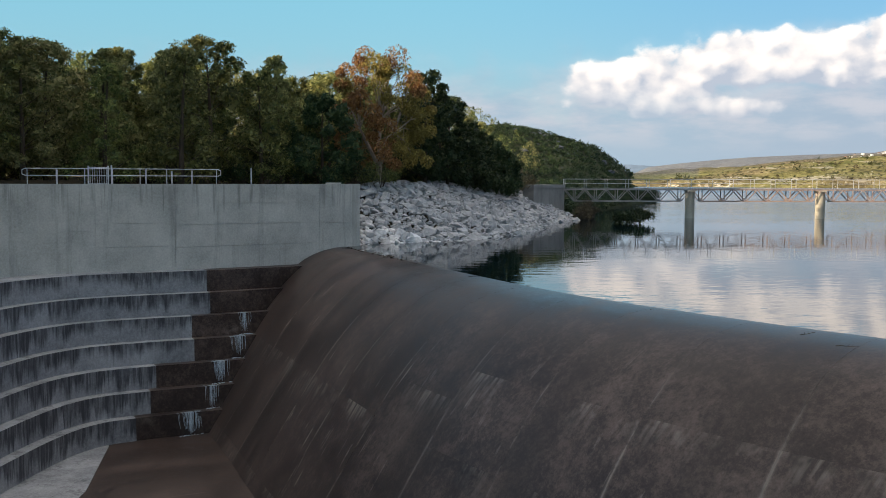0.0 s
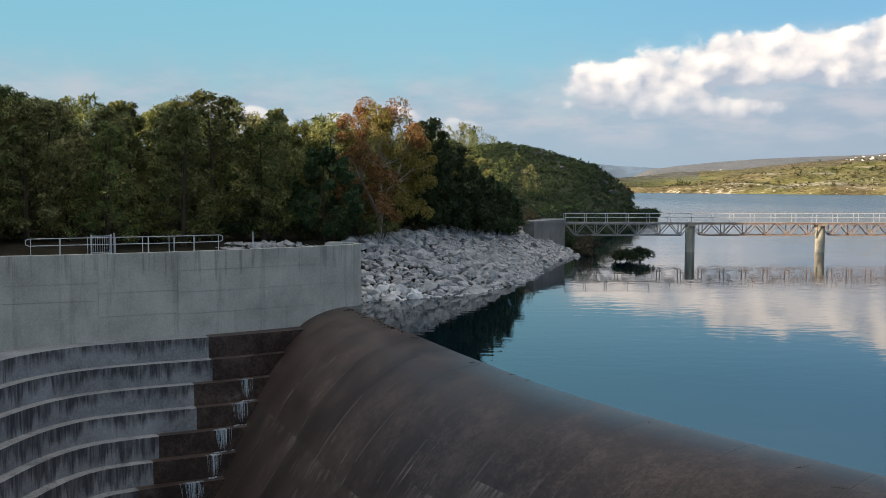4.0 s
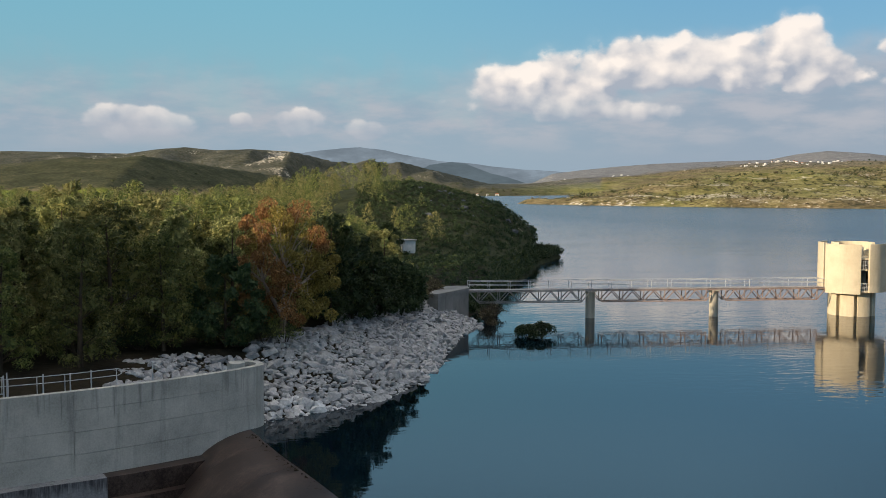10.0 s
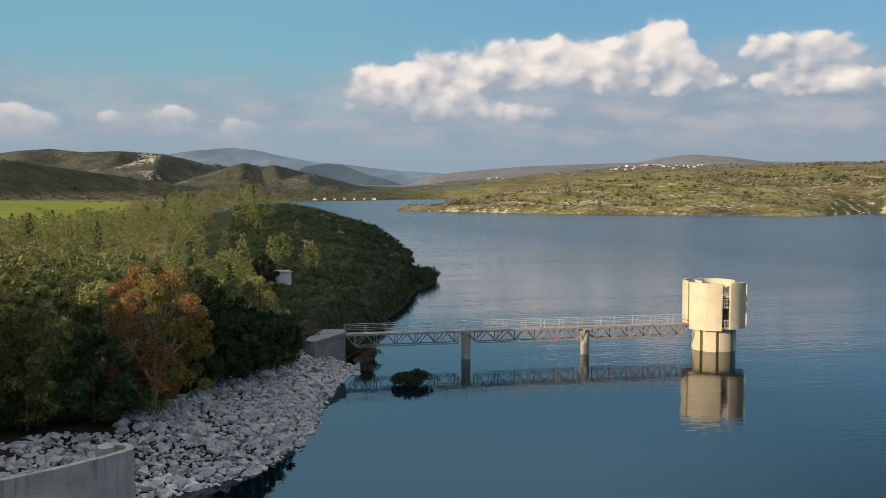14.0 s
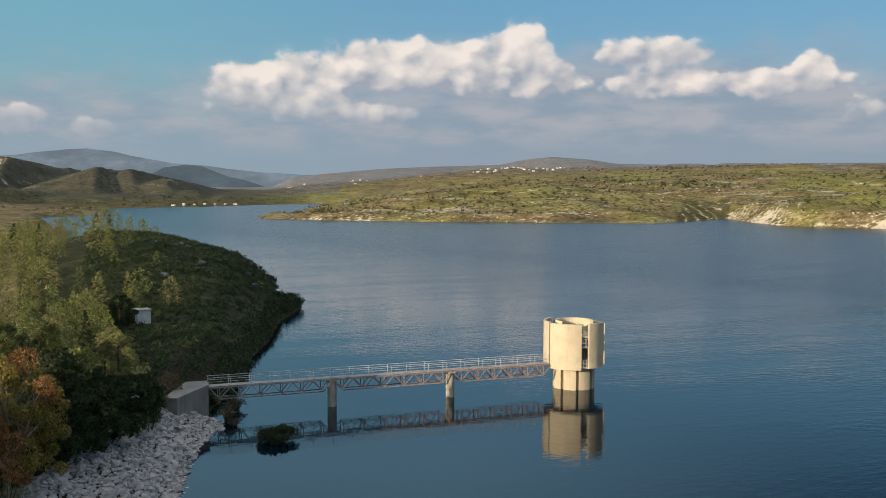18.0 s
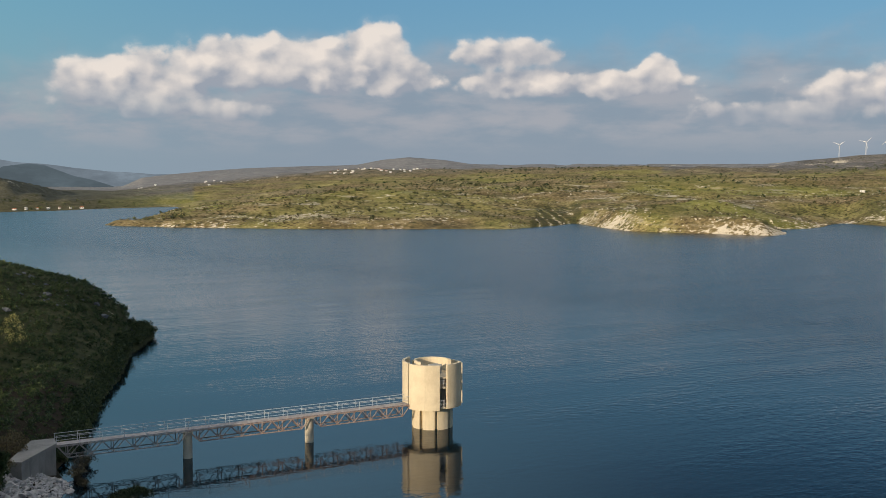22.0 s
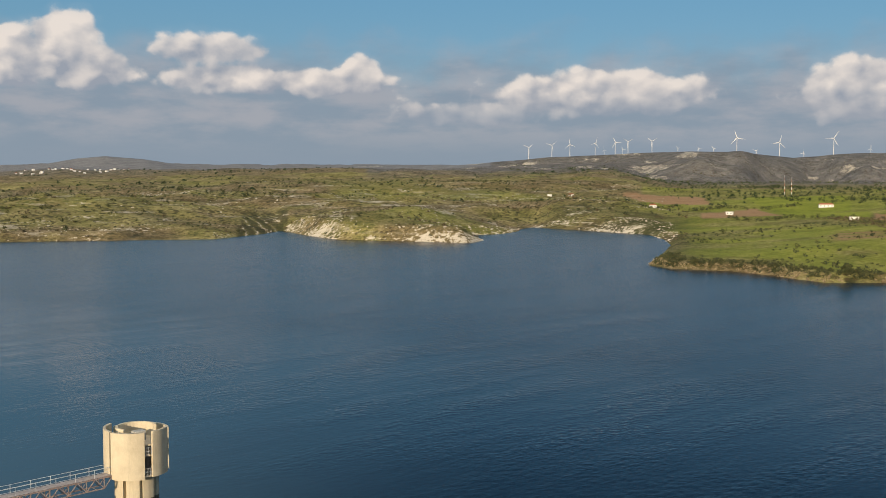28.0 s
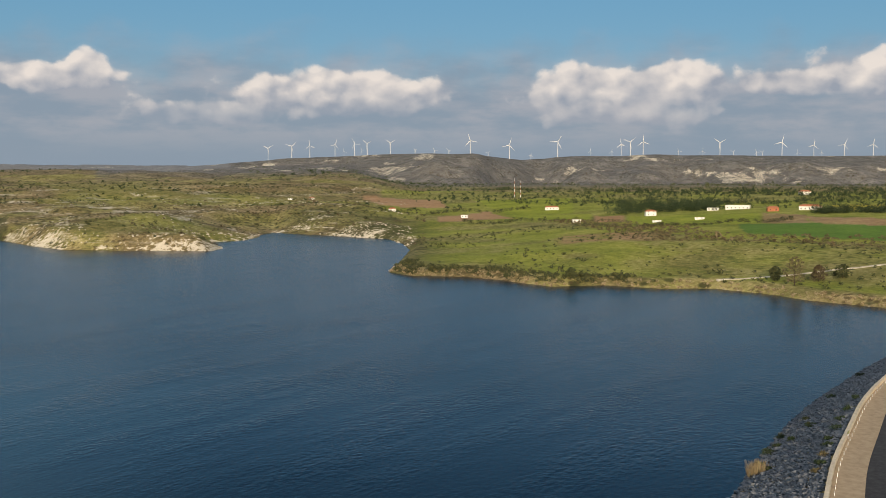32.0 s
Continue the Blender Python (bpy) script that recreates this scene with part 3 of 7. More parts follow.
LAKE = np.array(CREST[::-1][1:] and (LEFT_BANK + CAPE + EAST + DAM + CREST[::-1][1:]), float)
ROAD = np.array([(45, 7.0), (75, 12.5), (105, 17.5), (136, 21.6), (154, 23.8), (176.5, 25.4), (201, 26.8), (228, 26.4), (270, 23.5), (330, 17), (420, 5), (560, -25)], float)
BASIN = np.array([(-6.5, 71.2), (-34, 54.6), (-36, 50), (-37, 38), (-38, 10), (-38, -80), (48, -80), (44, 4), (36, 15.5), (27, 17.5), (14, 27), (5, 40), (-1.9, 56), (-6.5, 68)], float)


def inside(poly, x, y):
    r = np.zeros(x.shape, bool)
    n = len(poly)
    for i in range(n):
        (x0, y0), (x1, y1) = poly[i], poly[(i + 1) % n]
        if y0 == y1:
            continue
        c = (y0 > y) != (y1 > y)
        r ^= c & (x < (x1 - x0) * (y - y0) / (y1 - y0) + x0)
    return r


def away(line, x, y, closed=False):
    best = np.full(x.shape, 1e9)
    n = len(line)
    for i in range(n if closed else n - 1):
        a, b = np.array(line[i]), np.array(line[(i + 1) % n])
        d = b - a
        t = np.clip(((x - a[0]) * d[0] + (y - a[1]) * d[1]) / (d @ d), 0, 1)
        best = np.minimum(best, np.hypot(x - a[0] - t * d[0], y - a[1] - t * d[1]))
    return best


def hashed(i, j):
    v = np.sin(i * 127.1 + j * 311.7) * 43758.5453
    return v - np.floor(v)


def value_noise(x, y):
    i, j = np.floor(x), np.floor(y)
    u, v = x - i, y - j
    u, v = u * u * (3 - 2 * u), v * v * (3 - 2 * v)
    a, b, c, d = hashed(i, j), hashed(i + 1, j), hashed(i, j + 1), hashed(i + 1, j + 1)
    return (a * (1 - u) + b * u) * (1 - v) + (c * (1 - u) + d * u) * v


def rough_noise(x, y, size, octaves=4):
    s, amp, tot = 0.0, 1.0, 0.0
    for k in range(octaves):
        s = s + amp * (value_noise(x / size + 17.3 * k, y / size - 9.1 * k) - 0.5)
        tot += amp
        amp *= 0.5
        size *= 0.47
    return s / tot * 2


def ease(v, lo, hi):
    t = np.clip((v - lo) / (hi - lo), 0, 1)
    return t * t * (3 - 2 * t)


# ridges behind the lake: bearing and crest height in degrees above the eye
CLIFF_AZ = [-60, -20, -14.9, -12, -10.7, -9, -7.3, -5.5, -3.4, -1.85, -0.3, 1, 3, 6, 9.6, 12]
CLIFF_EL = [1.3, 1.5, 1.5, 1.45, 1.65, 1.85, 1.68, 1.78, 1.66, 1.30, 0.85, 0.5, 0.2, -0.4, -0.8, -1.4]
MOUNT_AZ = [9.0, 10.1, 11.4, 13, 15, 17, 19.5, 23, 24.5, 26, 28, 30, 34, 42, 46]
MOUNT_EL = [-0.7, -0.15, 0.45, 0.65, 0.85, 1.0, 1.1, 1.2, 1.5, 1.65, 1.5, 1.2, 0.9, 0.6, 0.2]
WIND_AZ = [34, 40, 44, 47.9, 50, 55.5, 58, 60.5, 63.4, 65.2, 71, 78.5, 90, 110, 150]
WIND_EL = [0.2, 0.4, 0.7, 1.15, 1.42, 1.66, 1.66, 1.60, 1.30, 1.52, 1.62, 1.46, 1.5, 1.4, 1.2]
WIND_R = 3500.0
# spurs of the cliff ridge: bearing, distance and height in degrees of each head, then its falls to the west, the south-east and the south
SPURS = [(-11.2, 1150, 1.36, 0.10, 0.44, 0.20), (-14.5, 1180, 1.2, 0.10, 0.30, 0.20), (-5.3, 1760, 1.72, 0.22, 0.80, 0.27), (-3.2, 1700, 1.60, 0.30, 0.85, 0.30), (-0.4, 1760, 1.10, 0.3, 0.8, 0.3),
         (1.1, 1580, 1.22, 0.32, 0.80, 0.30), (2.8, 1600, 1.10, 0.30, 0.75, 0.34), (4.6, 1560, 0.60, 0.25, 0.62, 0.32), (6.1, 1500, 0.02, 0.22, 0.5, 0.3), (7.6, 1470, -0.35, 0.2, 0.4, 0.25)]
# fields in the east: cover and corners as bearing and distance
FIELDS = [("earth", [(54.4, 1345), (55.0, 1185), (59.3, 1135), (58.6, 1275)]), ("earth", [(58.6, 1000), (58.8, 925), (62.9, 955), (61.5, 1060)]), ("meadow", [(60.6, 1260), (66.2, 1260), (66.3, 1010), (62.6, 1010)]),
          ("earth", [(67.4, 962), (67.55, 870), (69.2, 870), (69.0, 950)]), ("plot", [(76.4, 885), (76.6, 764), (78.9, 732), (78.6, 835)]), ("tan", [(78.7, 815), (79.1, 732), (83.2, 715), (82.9, 760)]),
          ("crop", [(75.2, 764), (75.5, 676), (84.5, 630), (84.5, 706)]), ("gold", [(79.8, 1000), (85, 955), (85, 905), (81, 905)]), ("meadow", [(69.2, 940), (76.2, 882), (76.2, 760), (69.5, 820)]), ("meadow", [(62.8, 1005), (67.2, 985), (67.3, 905), (63.2, 940)])]


def land(x, y):
    """Height of the ground and its cover."""
    r, az = np.hypot(x, y), np.degrees(np.arctan2(x, y))
    wet = inside(LAKE, x, y)
    d = away(LAKE, x, y, True)
    n_big, n_mid, n_fine = rough_noise(x, y, 260.0), rough_noise(x + 900, y, 70.0), rough_noise(x, y + 500, 9.0)
    # left bank: a rock slope, a wooded shelf, then the bare hill
    left = np.minimum(d * 0.5, 4.0) + 0.8 * ease(d, 12, 45) + 13 * ease(d, 70, 520)
    top = 8.5 + 8.5 * ease(x, -38, 16)
    hill = top * (0.6 * ease(d, -5, 15) + 0.4 * ease(d, 4, 34)) * ease(y, 138, 238) * ease(y, 335, 262)
    left = np.maximum(left, hill)
    # the cape and its plateau
    cape = 26 * ease(d, -30, 230) * (0.85 + 0.3 * n_big) + (20 * ease(d, 180, 640) + 22 * ease(d, 500, 1200) + 34 * ease(d, 1100, 2600)) * (0.12 + 0.88 * ease(az, 12, 24)) + 1.8 * n_mid * ease(d, 10, 120)
    cape = cape + 3.5 * ease(d, 0, 14) * ease(n_mid, -0.1, 0.35)
    # steep bluffs over the water
    cape = cape + (8 * ease(d, 0, 16) * ease(az, 34.8, 36) * ease(az, 49, 43) + 9 * ease(d, 0, 40) * ease(az, 49.5, 51) * ease(az, 58, 56)) * ease(d, 200, 70)
    # fields in the east
    field = 3.5 * ease(d, 0, 8) + 9 * ease(d, 10, 150) + 11 * ease(d, 150, 360) + 9 * ease(d, 340, 560) + 8 * ease(d, 600, 1300) + 1.2 * n_mid * ease(d, 20, 90)
    wf = ease(az, 53, 58)
    z = cape * (1 - wf) + field * wf
    z = np.where((az < 10.5) & (r < 1150) | (az < -12), left + n_mid * 1.5 * ease(d, 60, 200), z)
    north = 14 * ease(d, 0, 200) + 3 * n_mid * ease(d, 10, 80)
    z = np.where((az < 9.36) & (az > -30) & (r >= 1150), np.maximum(north, np.where(az < -12, z, 0)), z)
    z = np.where((az >= 9.36) & (az < 14) & (r > 860), z * ease(az, 9.36, 14) + north * (1 - ease(az, 9.36, 14)), z)
    eye = 22.0
    for A, E, R, front, back, gul in ((CLIFF_AZ, CLIFF_EL, 1900.0, 360.0, 500.0, 0.5), (MOUNT_AZ, MOUNT_EL, 3300.0, 1300.0, 1500.0, 0.4), (WIND_AZ, WIND_EL, WIND_R, 1350.0, 900.0, 1.15)):
        crest = eye + (22 if R == WIND_R else 0) + R * np.tan(np.radians(np.interp(az, A, E)))
        crest = np.where((az < A[0]) | (az > A[-1]), 0, crest)
        spur = np.abs(rough_noise(az, r / 4000, 4.2, 2)) * 1.8 - 0.5
        rs = r + spur * front * 0.42 * np.clip((R - r) / (front * 0.35), 0, 1)
        t = np.where(r < R, (R - rs) / front, (r - R) / back).clip(0, None)
        gully = (1 - np.abs(rough_noise(x, y, R * 0.16, 4)) * 2.2).clip(0, 1) * gul * 0.55
        prof = np.clip(1 - t, 0, 1) ** 0.9
        ridge = crest * (prof - gully * np.clip(t * 2.6, 0, 1) * (1 - np.clip(t, 0, 1)) ** 0.5)
        z = np.maximum(z, ridge)
    crag = rough_noise(x, y, 120.0, 4)
    for a, q, e, fw, fs, ff in SPURS:
        dx, dy = x - q * math.sin(radians(a)), y - q * math.cos(radians(a))
        drop = np.maximum(np.maximum(-dx * fw, (0.906 * dx - 0.42 * dy) * fs), np.maximum((-0.26 * dx - 0.97 * dy) * ff, (0.5 * dx + 0.86 * dy) * 0.10))
        head = 20 + q * math.tan(radians(e)) - drop * (1 + 0.25 * crag) + 5 * crag
        z = np.where((r > 900) & (az < 10), np.maximum(z, head), z)
    z = z + 0.35 * n_fine * ease(d, 3, 15) * ease(r, 2500, 300)
    z = np.where(wet, -0.4 * np.minimum(d, 14), z)
    # the dam: a road bank with stone faces
    da = away(ROAD, x, y)
    dam = np.clip(6.3 - np.clip(da - np.where(y < np.interp(x, ROAD[:, 0], ROAD[:, 1]), 9.5, 3.0), 0, None) * 0.5, -14, 6.3)
    near = (x > 30) & (x < 480) & (y < 80) & (da < 60)
    z = np.where(near & (x < 380), np.where(wet, np.maximum(z, dam), dam), z)
    below = (y < np.interp(x, ROAD[:, 0], ROAD[:, 1])) & (x > 30) & ~wet
    z = np.where(below & (x < 480), np.where(da < 60, dam, -14 + 18 * ease(da, 120, 500)), z)
    # the valley under the spillway and an unseen wooded ridge in the west
    behind = (y < 57) & (x < 48) & ~wet
    # ridge height shaped so that it shades the wall, bank and lower trees
    west = 4.5 + (26.0 + 3.0 * ease(y, -20, 15) * ease(y, 50, 40)) * ease(-x, 42, 120) + 15 * ease(-y, -50, 5) * ease(-x, 42, 120)
    z = np.where(behind, np.where(x < -38, west, -13.8), z)
    upper = (x < -24) & (y >= 57) & (y < 150)
    z = np.where(upper, np.maximum(z, 4.5 + 26.0 * ease(-x, 52, 120) * ease(y, 110, 50)), z)
    # a low shelf of loose rock behind the retaining wall
    dw = away(BASIN[:2], x, y)
    z = np.where((x < -6) & (y > 50) & (dw < 8), np.minimum(z, 3.1 + 0.2 * dw), z)
    pit = inside(BASIN, x, y)
    z = np.where(pit, -13.8, z)
    # cover
    steep = ease(d, 26, 3) * ease(az, 8, 12)
    chalk = steep * ease(n_mid, -0.15, 0.2) * 0.62 * np.where((az > 33) & (az < 58), 1.0, 0.55)
    chalk = np.where(wf > 0.5, 0.25 * ease(d, 8, 0), chalk)
    chalk = np.maximum(chalk, 0.42 * ease(rough_noise(x * 0.5, y * 1.6, 60.0), 0.12, 0.3) * (az > 9) * (r < 1500) * (1 - wf))
    face = ease(az, -6.2, -5.2) * ease(az, -3.1, -3.5) + ease(az, 0.6, 1.2) * ease(az, 2.4, 2.0)
    chalk = np.where((r > 1350) & (az < 12), (0.33 + 0.28 * face) * ease(rough_noise(az * 30, z * 4, 60.0), 0.0, 0.35) * ease(z, 8, 30), chalk)
    chalk = np.where((r > 2200) & (az > 34), 0.62 * ease(rough_noise(az * 20, z * 2, 34.0), 0.08, 0.40) * ease(z, 20, 50), chalk)
    meadow = wf * ease(d, 6, 20) * ease(r, 1250, 1050) * (0.30 + 0.5 * ease(rough_noise(x, y - 300, 45.0), -0.3, 0.25))
    farm = (wf > 0.5) & (d > 175) & (r < 1500)
    meadow = np.where(farm, 0.35 + 0.4 * ease(rough_noise(x + 40, y, 120.0), -0.2, 0.2), meadow)
    earth, crop, gold = np.zeros_like(x), np.zeros_like(x), np.zeros_like(x)
    for kind, corners in FIELDS:
        hit = inside(np.array([(q * math.sin(radians(a)), q * math.cos(radians(a))) for a, q in corners]), x, y)
        meadow = np.where(hit, 1.0 if kind == "meadow" else 0.0, meadow)
        earth = np.where(hit & (kind in ("earth", "tan", "plot")), {"earth": 1.0, "tan": 0.75, "plot": 0.5}.get(kind, 0.0), earth)
        crop = np.where(hit & (kind == "crop"), 1.0, crop)
        gold = np.where(hit & (kind == "gold"), 1.0, gold)
    earth = np.maximum(earth, 0.9 * ease(az, 65.0, 66.0) * ease(az, 72, 69.5) * ease(r, 600, 625) * ease(r, 720, 700) * ease(n_fine + n_mid, -0.7, -0.1))
    meadow = np.where((az < -5) & (az > -40) & (y > 260) & (r < 960) & (z < 24), ease(d, 30, 60), meadow)
    meadow = np.where((az > 9) & (az < 54) & (r < 1800), 0.3 * ease(rough_noise(x + 300, y, 150.0), 0.05, 0.3), meadow)
    # wood floor, and the boulder slope with its gaps darkened
    litter_shade = ((az < 8) & (y > 40) & (y < 170) & (d > -3) & (d < 120)) * 1.0
    scrub = np.where(r > 2000, 1.0, ease(az, 14, 9) * (y > 120))
    # the greyer, hazier scrub comes in with distance
    hazy_scrub = np.where((az > 12) & (r < 2600) & (r > 1500), ease(r, 1900, 2600) * 0.7, ease(r, 1250, 1700) * np.where(r < 2500, 0.3, 0.9))
    hazy_scrub = np.where((az >= 40) & (r < 3600), ease(r, 1600, 2300) * 0.9, hazy_scrub)
    # bare cliffs over the water, and the tilted strata of an old cut
    cliff = ease(az, 35.3, 36.4) * ease(az, 41, 38.5) * ease(d + 40 * n_fine, 70, 15) * 0.42 * (0.7 + 0.9 * n_mid) + ease(az, 39, 41) * ease(az, 49.5, 48) * ease(d, 12, 2) * (0.62 + 0.5 * n_fine) + ease(az, 51.5, 53.5) * ease(az, 57.5, 56.5) * ease(d + 30 * n_fine, 70, 15) * ease(n_mid, -0.3, 0.2) * 0.42
    chalk = np.maximum(chalk, cliff)
    cut = (az > 32.8 + d * 0.006) & (az < 35.6) & (d < 95) & (r < 1000)
    bands = np.sin((az + d * 0.018) * 11.5) > 0.6
    chalk = np.where(cut, 0.6 * bands, chalk)
    # near hill: dark scrub cover that includes the shade of its flank
    maquis_shade = ((az < 13.5) & (az > -3) & (y > 118) & (y < 345) & (d < 60)) * 1.0
    maquis_shade = np.where(cut & ~bands, 0.75, maquis_shade)
    # northern ridge and the hill before it: their shade painted as dark cover
    maquis_shade = np.where((az < 14) & (r > 1150) & (r < 2600), np.maximum(maquis_shade, 0.62 * ease(az, 14, 9) * ease(r, 1150, 1300)), maquis_shade)
    maquis_shade = np.where((az < -4.5) & (r > 930) & (r < 1330), 0.9 * ease(z, 8, 14), maquis_shade)
    hazy_scrub = np.where((az < 14) & (r > 1330) & (r < 2600) & (z > 9), 0.75 + 0.2 * crag, hazy_scrub)
    maquis_shade = np.maximum(maquis_shade, (0.5 + 0.5 * n_mid) * ease(az, 49, 51.5) * ease(az, 60.5, 57) * ease(d, 120, 80) * ease(r, 1250, 1150)).clip(0, 1)
    # painted haze, growing with distance over the far ridges
    far_haze = np.where(az < 47, 0.55 * ease(r, 2450, 2900), 0.0)
    ledge = ease(az, 9.5, 11) * ease(az, 58, 54) * ease(r, 1500, 1300) * ease(d, 2, 12) * (1 - np.clip(meadow, 0, 1))
    return z, chalk, meadow, earth, litter_shade, scrub, hazy_scrub, maquis_shade, far_haze, crop, gold, ledge


def build_ground():
    az = np.concatenate([np.arange(-180, -26, 3.0), np.arange(-26, 86, 0.20), np.arange(86, 180, 3.0)])
    rr = np.concatenate([[1.0, 8.0, 16.0, 24.0, 30.0, 36.0, 42.0, 48.0], 52.0 * np.exp(np.linspace(0, math.log(4880 / 52.0), 350))])
    A, R = np.meshgrid(np.radians(az), rr, indexing="ij")
    X, Y = R * np.sin(A), R * np.cos(A)
    Z, *cover = land(X, Y)
    n, k = X.shape
    co = np.stack([X, Y, Z], -1).reshape(-1, 3)
    idx = np.arange(n * k).reshape(n, k)
    nxt = np.roll(idx, -1, axis=0)
    quads = np.stack([idx[:, :-1], idx[:, 1:], nxt[:, 1:], nxt[:, :-1]], -1).reshape(-1, 4)
    me = bpy.data.meshes.new("ground")
    me.vertices.add(len(co))
    me.vertices.foreach_set("co", co.ravel())
    me.loops.add(quads.size)
    me.loops.foreach_set("vertex_index", quads[:, ::-1].ravel().astype(np.int32))
    me.polygons.add(len(quads))
    me.polygons.foreach_set("loop_start", np.arange(0, quads.size, 4, dtype=np.int32))
    me.polygons.foreach_set("use_smooth", np.ones(len(quads), bool))
    me.update(calc_edges=True)
    for name, v in zip(("chalk", "meadow", "earth", "litter_shade", "scrub", "hazy_scrub", "maquis_shade", "far_haze", "crop", "gold", "ledge"), cover):
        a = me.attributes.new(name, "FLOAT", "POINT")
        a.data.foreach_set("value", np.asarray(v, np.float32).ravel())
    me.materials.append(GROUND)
    tagged(new("ground", me), "hilly ground of grass, scrub, fields and pale chalk", "ground", kind="structure")


build_ground()


def build_far_hills():
    """Blue ranges at the end of the valley, far behind everything else, with their haze as a glowing colour."""
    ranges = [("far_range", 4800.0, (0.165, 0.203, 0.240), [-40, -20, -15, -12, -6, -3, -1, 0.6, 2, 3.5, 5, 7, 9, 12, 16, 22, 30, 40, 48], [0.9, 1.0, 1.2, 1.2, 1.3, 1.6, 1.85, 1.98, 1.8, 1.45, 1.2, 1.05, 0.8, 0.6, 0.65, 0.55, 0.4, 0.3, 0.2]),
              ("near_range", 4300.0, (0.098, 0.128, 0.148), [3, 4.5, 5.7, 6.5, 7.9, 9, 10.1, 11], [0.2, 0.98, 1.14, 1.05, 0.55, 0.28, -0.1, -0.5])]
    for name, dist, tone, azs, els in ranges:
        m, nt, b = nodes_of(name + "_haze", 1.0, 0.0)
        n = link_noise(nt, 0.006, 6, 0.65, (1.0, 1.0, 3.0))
        # the haze is emitted as this tone over a black base
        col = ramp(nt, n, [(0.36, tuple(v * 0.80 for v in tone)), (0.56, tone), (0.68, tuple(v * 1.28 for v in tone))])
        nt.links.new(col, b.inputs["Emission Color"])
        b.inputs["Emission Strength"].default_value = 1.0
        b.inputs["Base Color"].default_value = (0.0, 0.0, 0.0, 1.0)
        a = np.arange(azs[0], azs[-1], 0.1)
        top = 20 + dist * np.tan(np.radians(np.interp(a, azs, els) + 0.05 * rough_noise(a, a * 0 + dist, 0.9, 4)))
        X, Y = dist * np.sin(np.radians(a)), dist * np.cos(np.radians(a))
        k = len(a)
        verts = [(X[i], Y[i], -30.0) for i in range(k)] + [(X[i], Y[i], top[i]) for i in range(k)] + [(X[i] * 1.02, Y[i] * 1.02, -30.0) for i in range(k)]
        faces = [(i, i + 1, k + i + 1, k + i) for i in range(k - 1)] + [(k + i, k + i + 1, 2 * k + i + 1, 2 * k + i) for i in range(k - 1)]
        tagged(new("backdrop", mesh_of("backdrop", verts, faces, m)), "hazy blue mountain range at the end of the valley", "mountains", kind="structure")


build_far_hills()


def build_lake():
    """One sheet of water inside the lake's outline, carried a little under its banks."""
    bm = bmesh.new()
    pts = []
    c = LAKE
    n = len(c)
    for i in range(n):
        a, b = c[i - 1], c[(i + 1) % n]
        d = (b - a) / (np.hypot(*(b - a)) + 1e-9)
        crest = i >= n - len(CREST) + 1
        off = 0.0 if crest else 2.2
        pts.append((c[i][0] - d[1] * off * 1.0, c[i][1] + d[0] * off))
    area = sum(pts[i - 1][0] * pts[i][1] - pts[i][0] * pts[i - 1][1] for i in range(n))
    vs = [bm.verts.new((x, y, 0.0)) for x, y in pts]
    f = bm.faces.new(vs)
    if area < 0:
        f.normal_flip()
    bmesh.ops.triangulate(bm, faces=[f])
    me = bpy.data.meshes.new("water")
    bm.to_mesh(me)
    bm.free()
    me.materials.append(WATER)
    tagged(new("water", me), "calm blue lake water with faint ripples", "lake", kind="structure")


build_lake()


# ---- spillway ----
def smooth_line(pts, n):
    """Points at even steps on a smooth curve through pts."""
    p = np.array(pts, float)
    t = np.concatenate([[0], np.cumsum(np.hypot(*np.diff(p, axis=0).T))])
    out = []
    for s in np.linspace(0, t[-1], n):
        i = min(max(int(np.searchsorted(t, s)) - 1, 0), len(p) - 2)
        a, b = p[i], p[i + 1]
        m0 = (p[i + 1] - p[i - 1]) / (t[i + 1] - t[i - 1]) if i > 0 else (b - a) / (t[1] - t[0])
        m1 = (p[i + 2] - p[i]) / (t[i + 2] - t[i]) if i + 2 < len(p) else (b - a) / (t[i + 1] - t[i])
        h = t[i + 1] - t[i]
        u = (s - t[i]) / h
        out.append((2 * u**3 - 3 * u**2 + 1) * a + (u**3 - 2 * u**2 + u) * h * m0 + (-2 * u**3 + 3 * u**2) * b + (u**3 - u**2) * h * m1)
    return np.array(out)


def sides(line):
    d = np.gradient(line, axis=0)
    d /= np.hypot(d[:, 0], d[:, 1])[:, None]
    return np.stack([d[:, 1], -d[:, 0]], 1)


OGEE_U = [-3.2, -2.2, -1.4, -0.7, 0.0, 0.8, 1.6, 2.4, 3.2, 4.0, 4.8, 5.6, 6.4, 7.2, 8.0, 9.0, 10.0, 11.0, 12.0, 13.2, 15.0, 18.0, 24.0]
OGEE_Z = [-2.6, -1.0, -0.32, -0.06, 0.02, -0.03, -0.16, -0.40, -0.78, -1.36, -2.1, -2.95, -3.95, -5.15, -6.35, -7.9, -9.5, -11.1, -12.3, -13.1, -13.5, -13.6, -13.6]


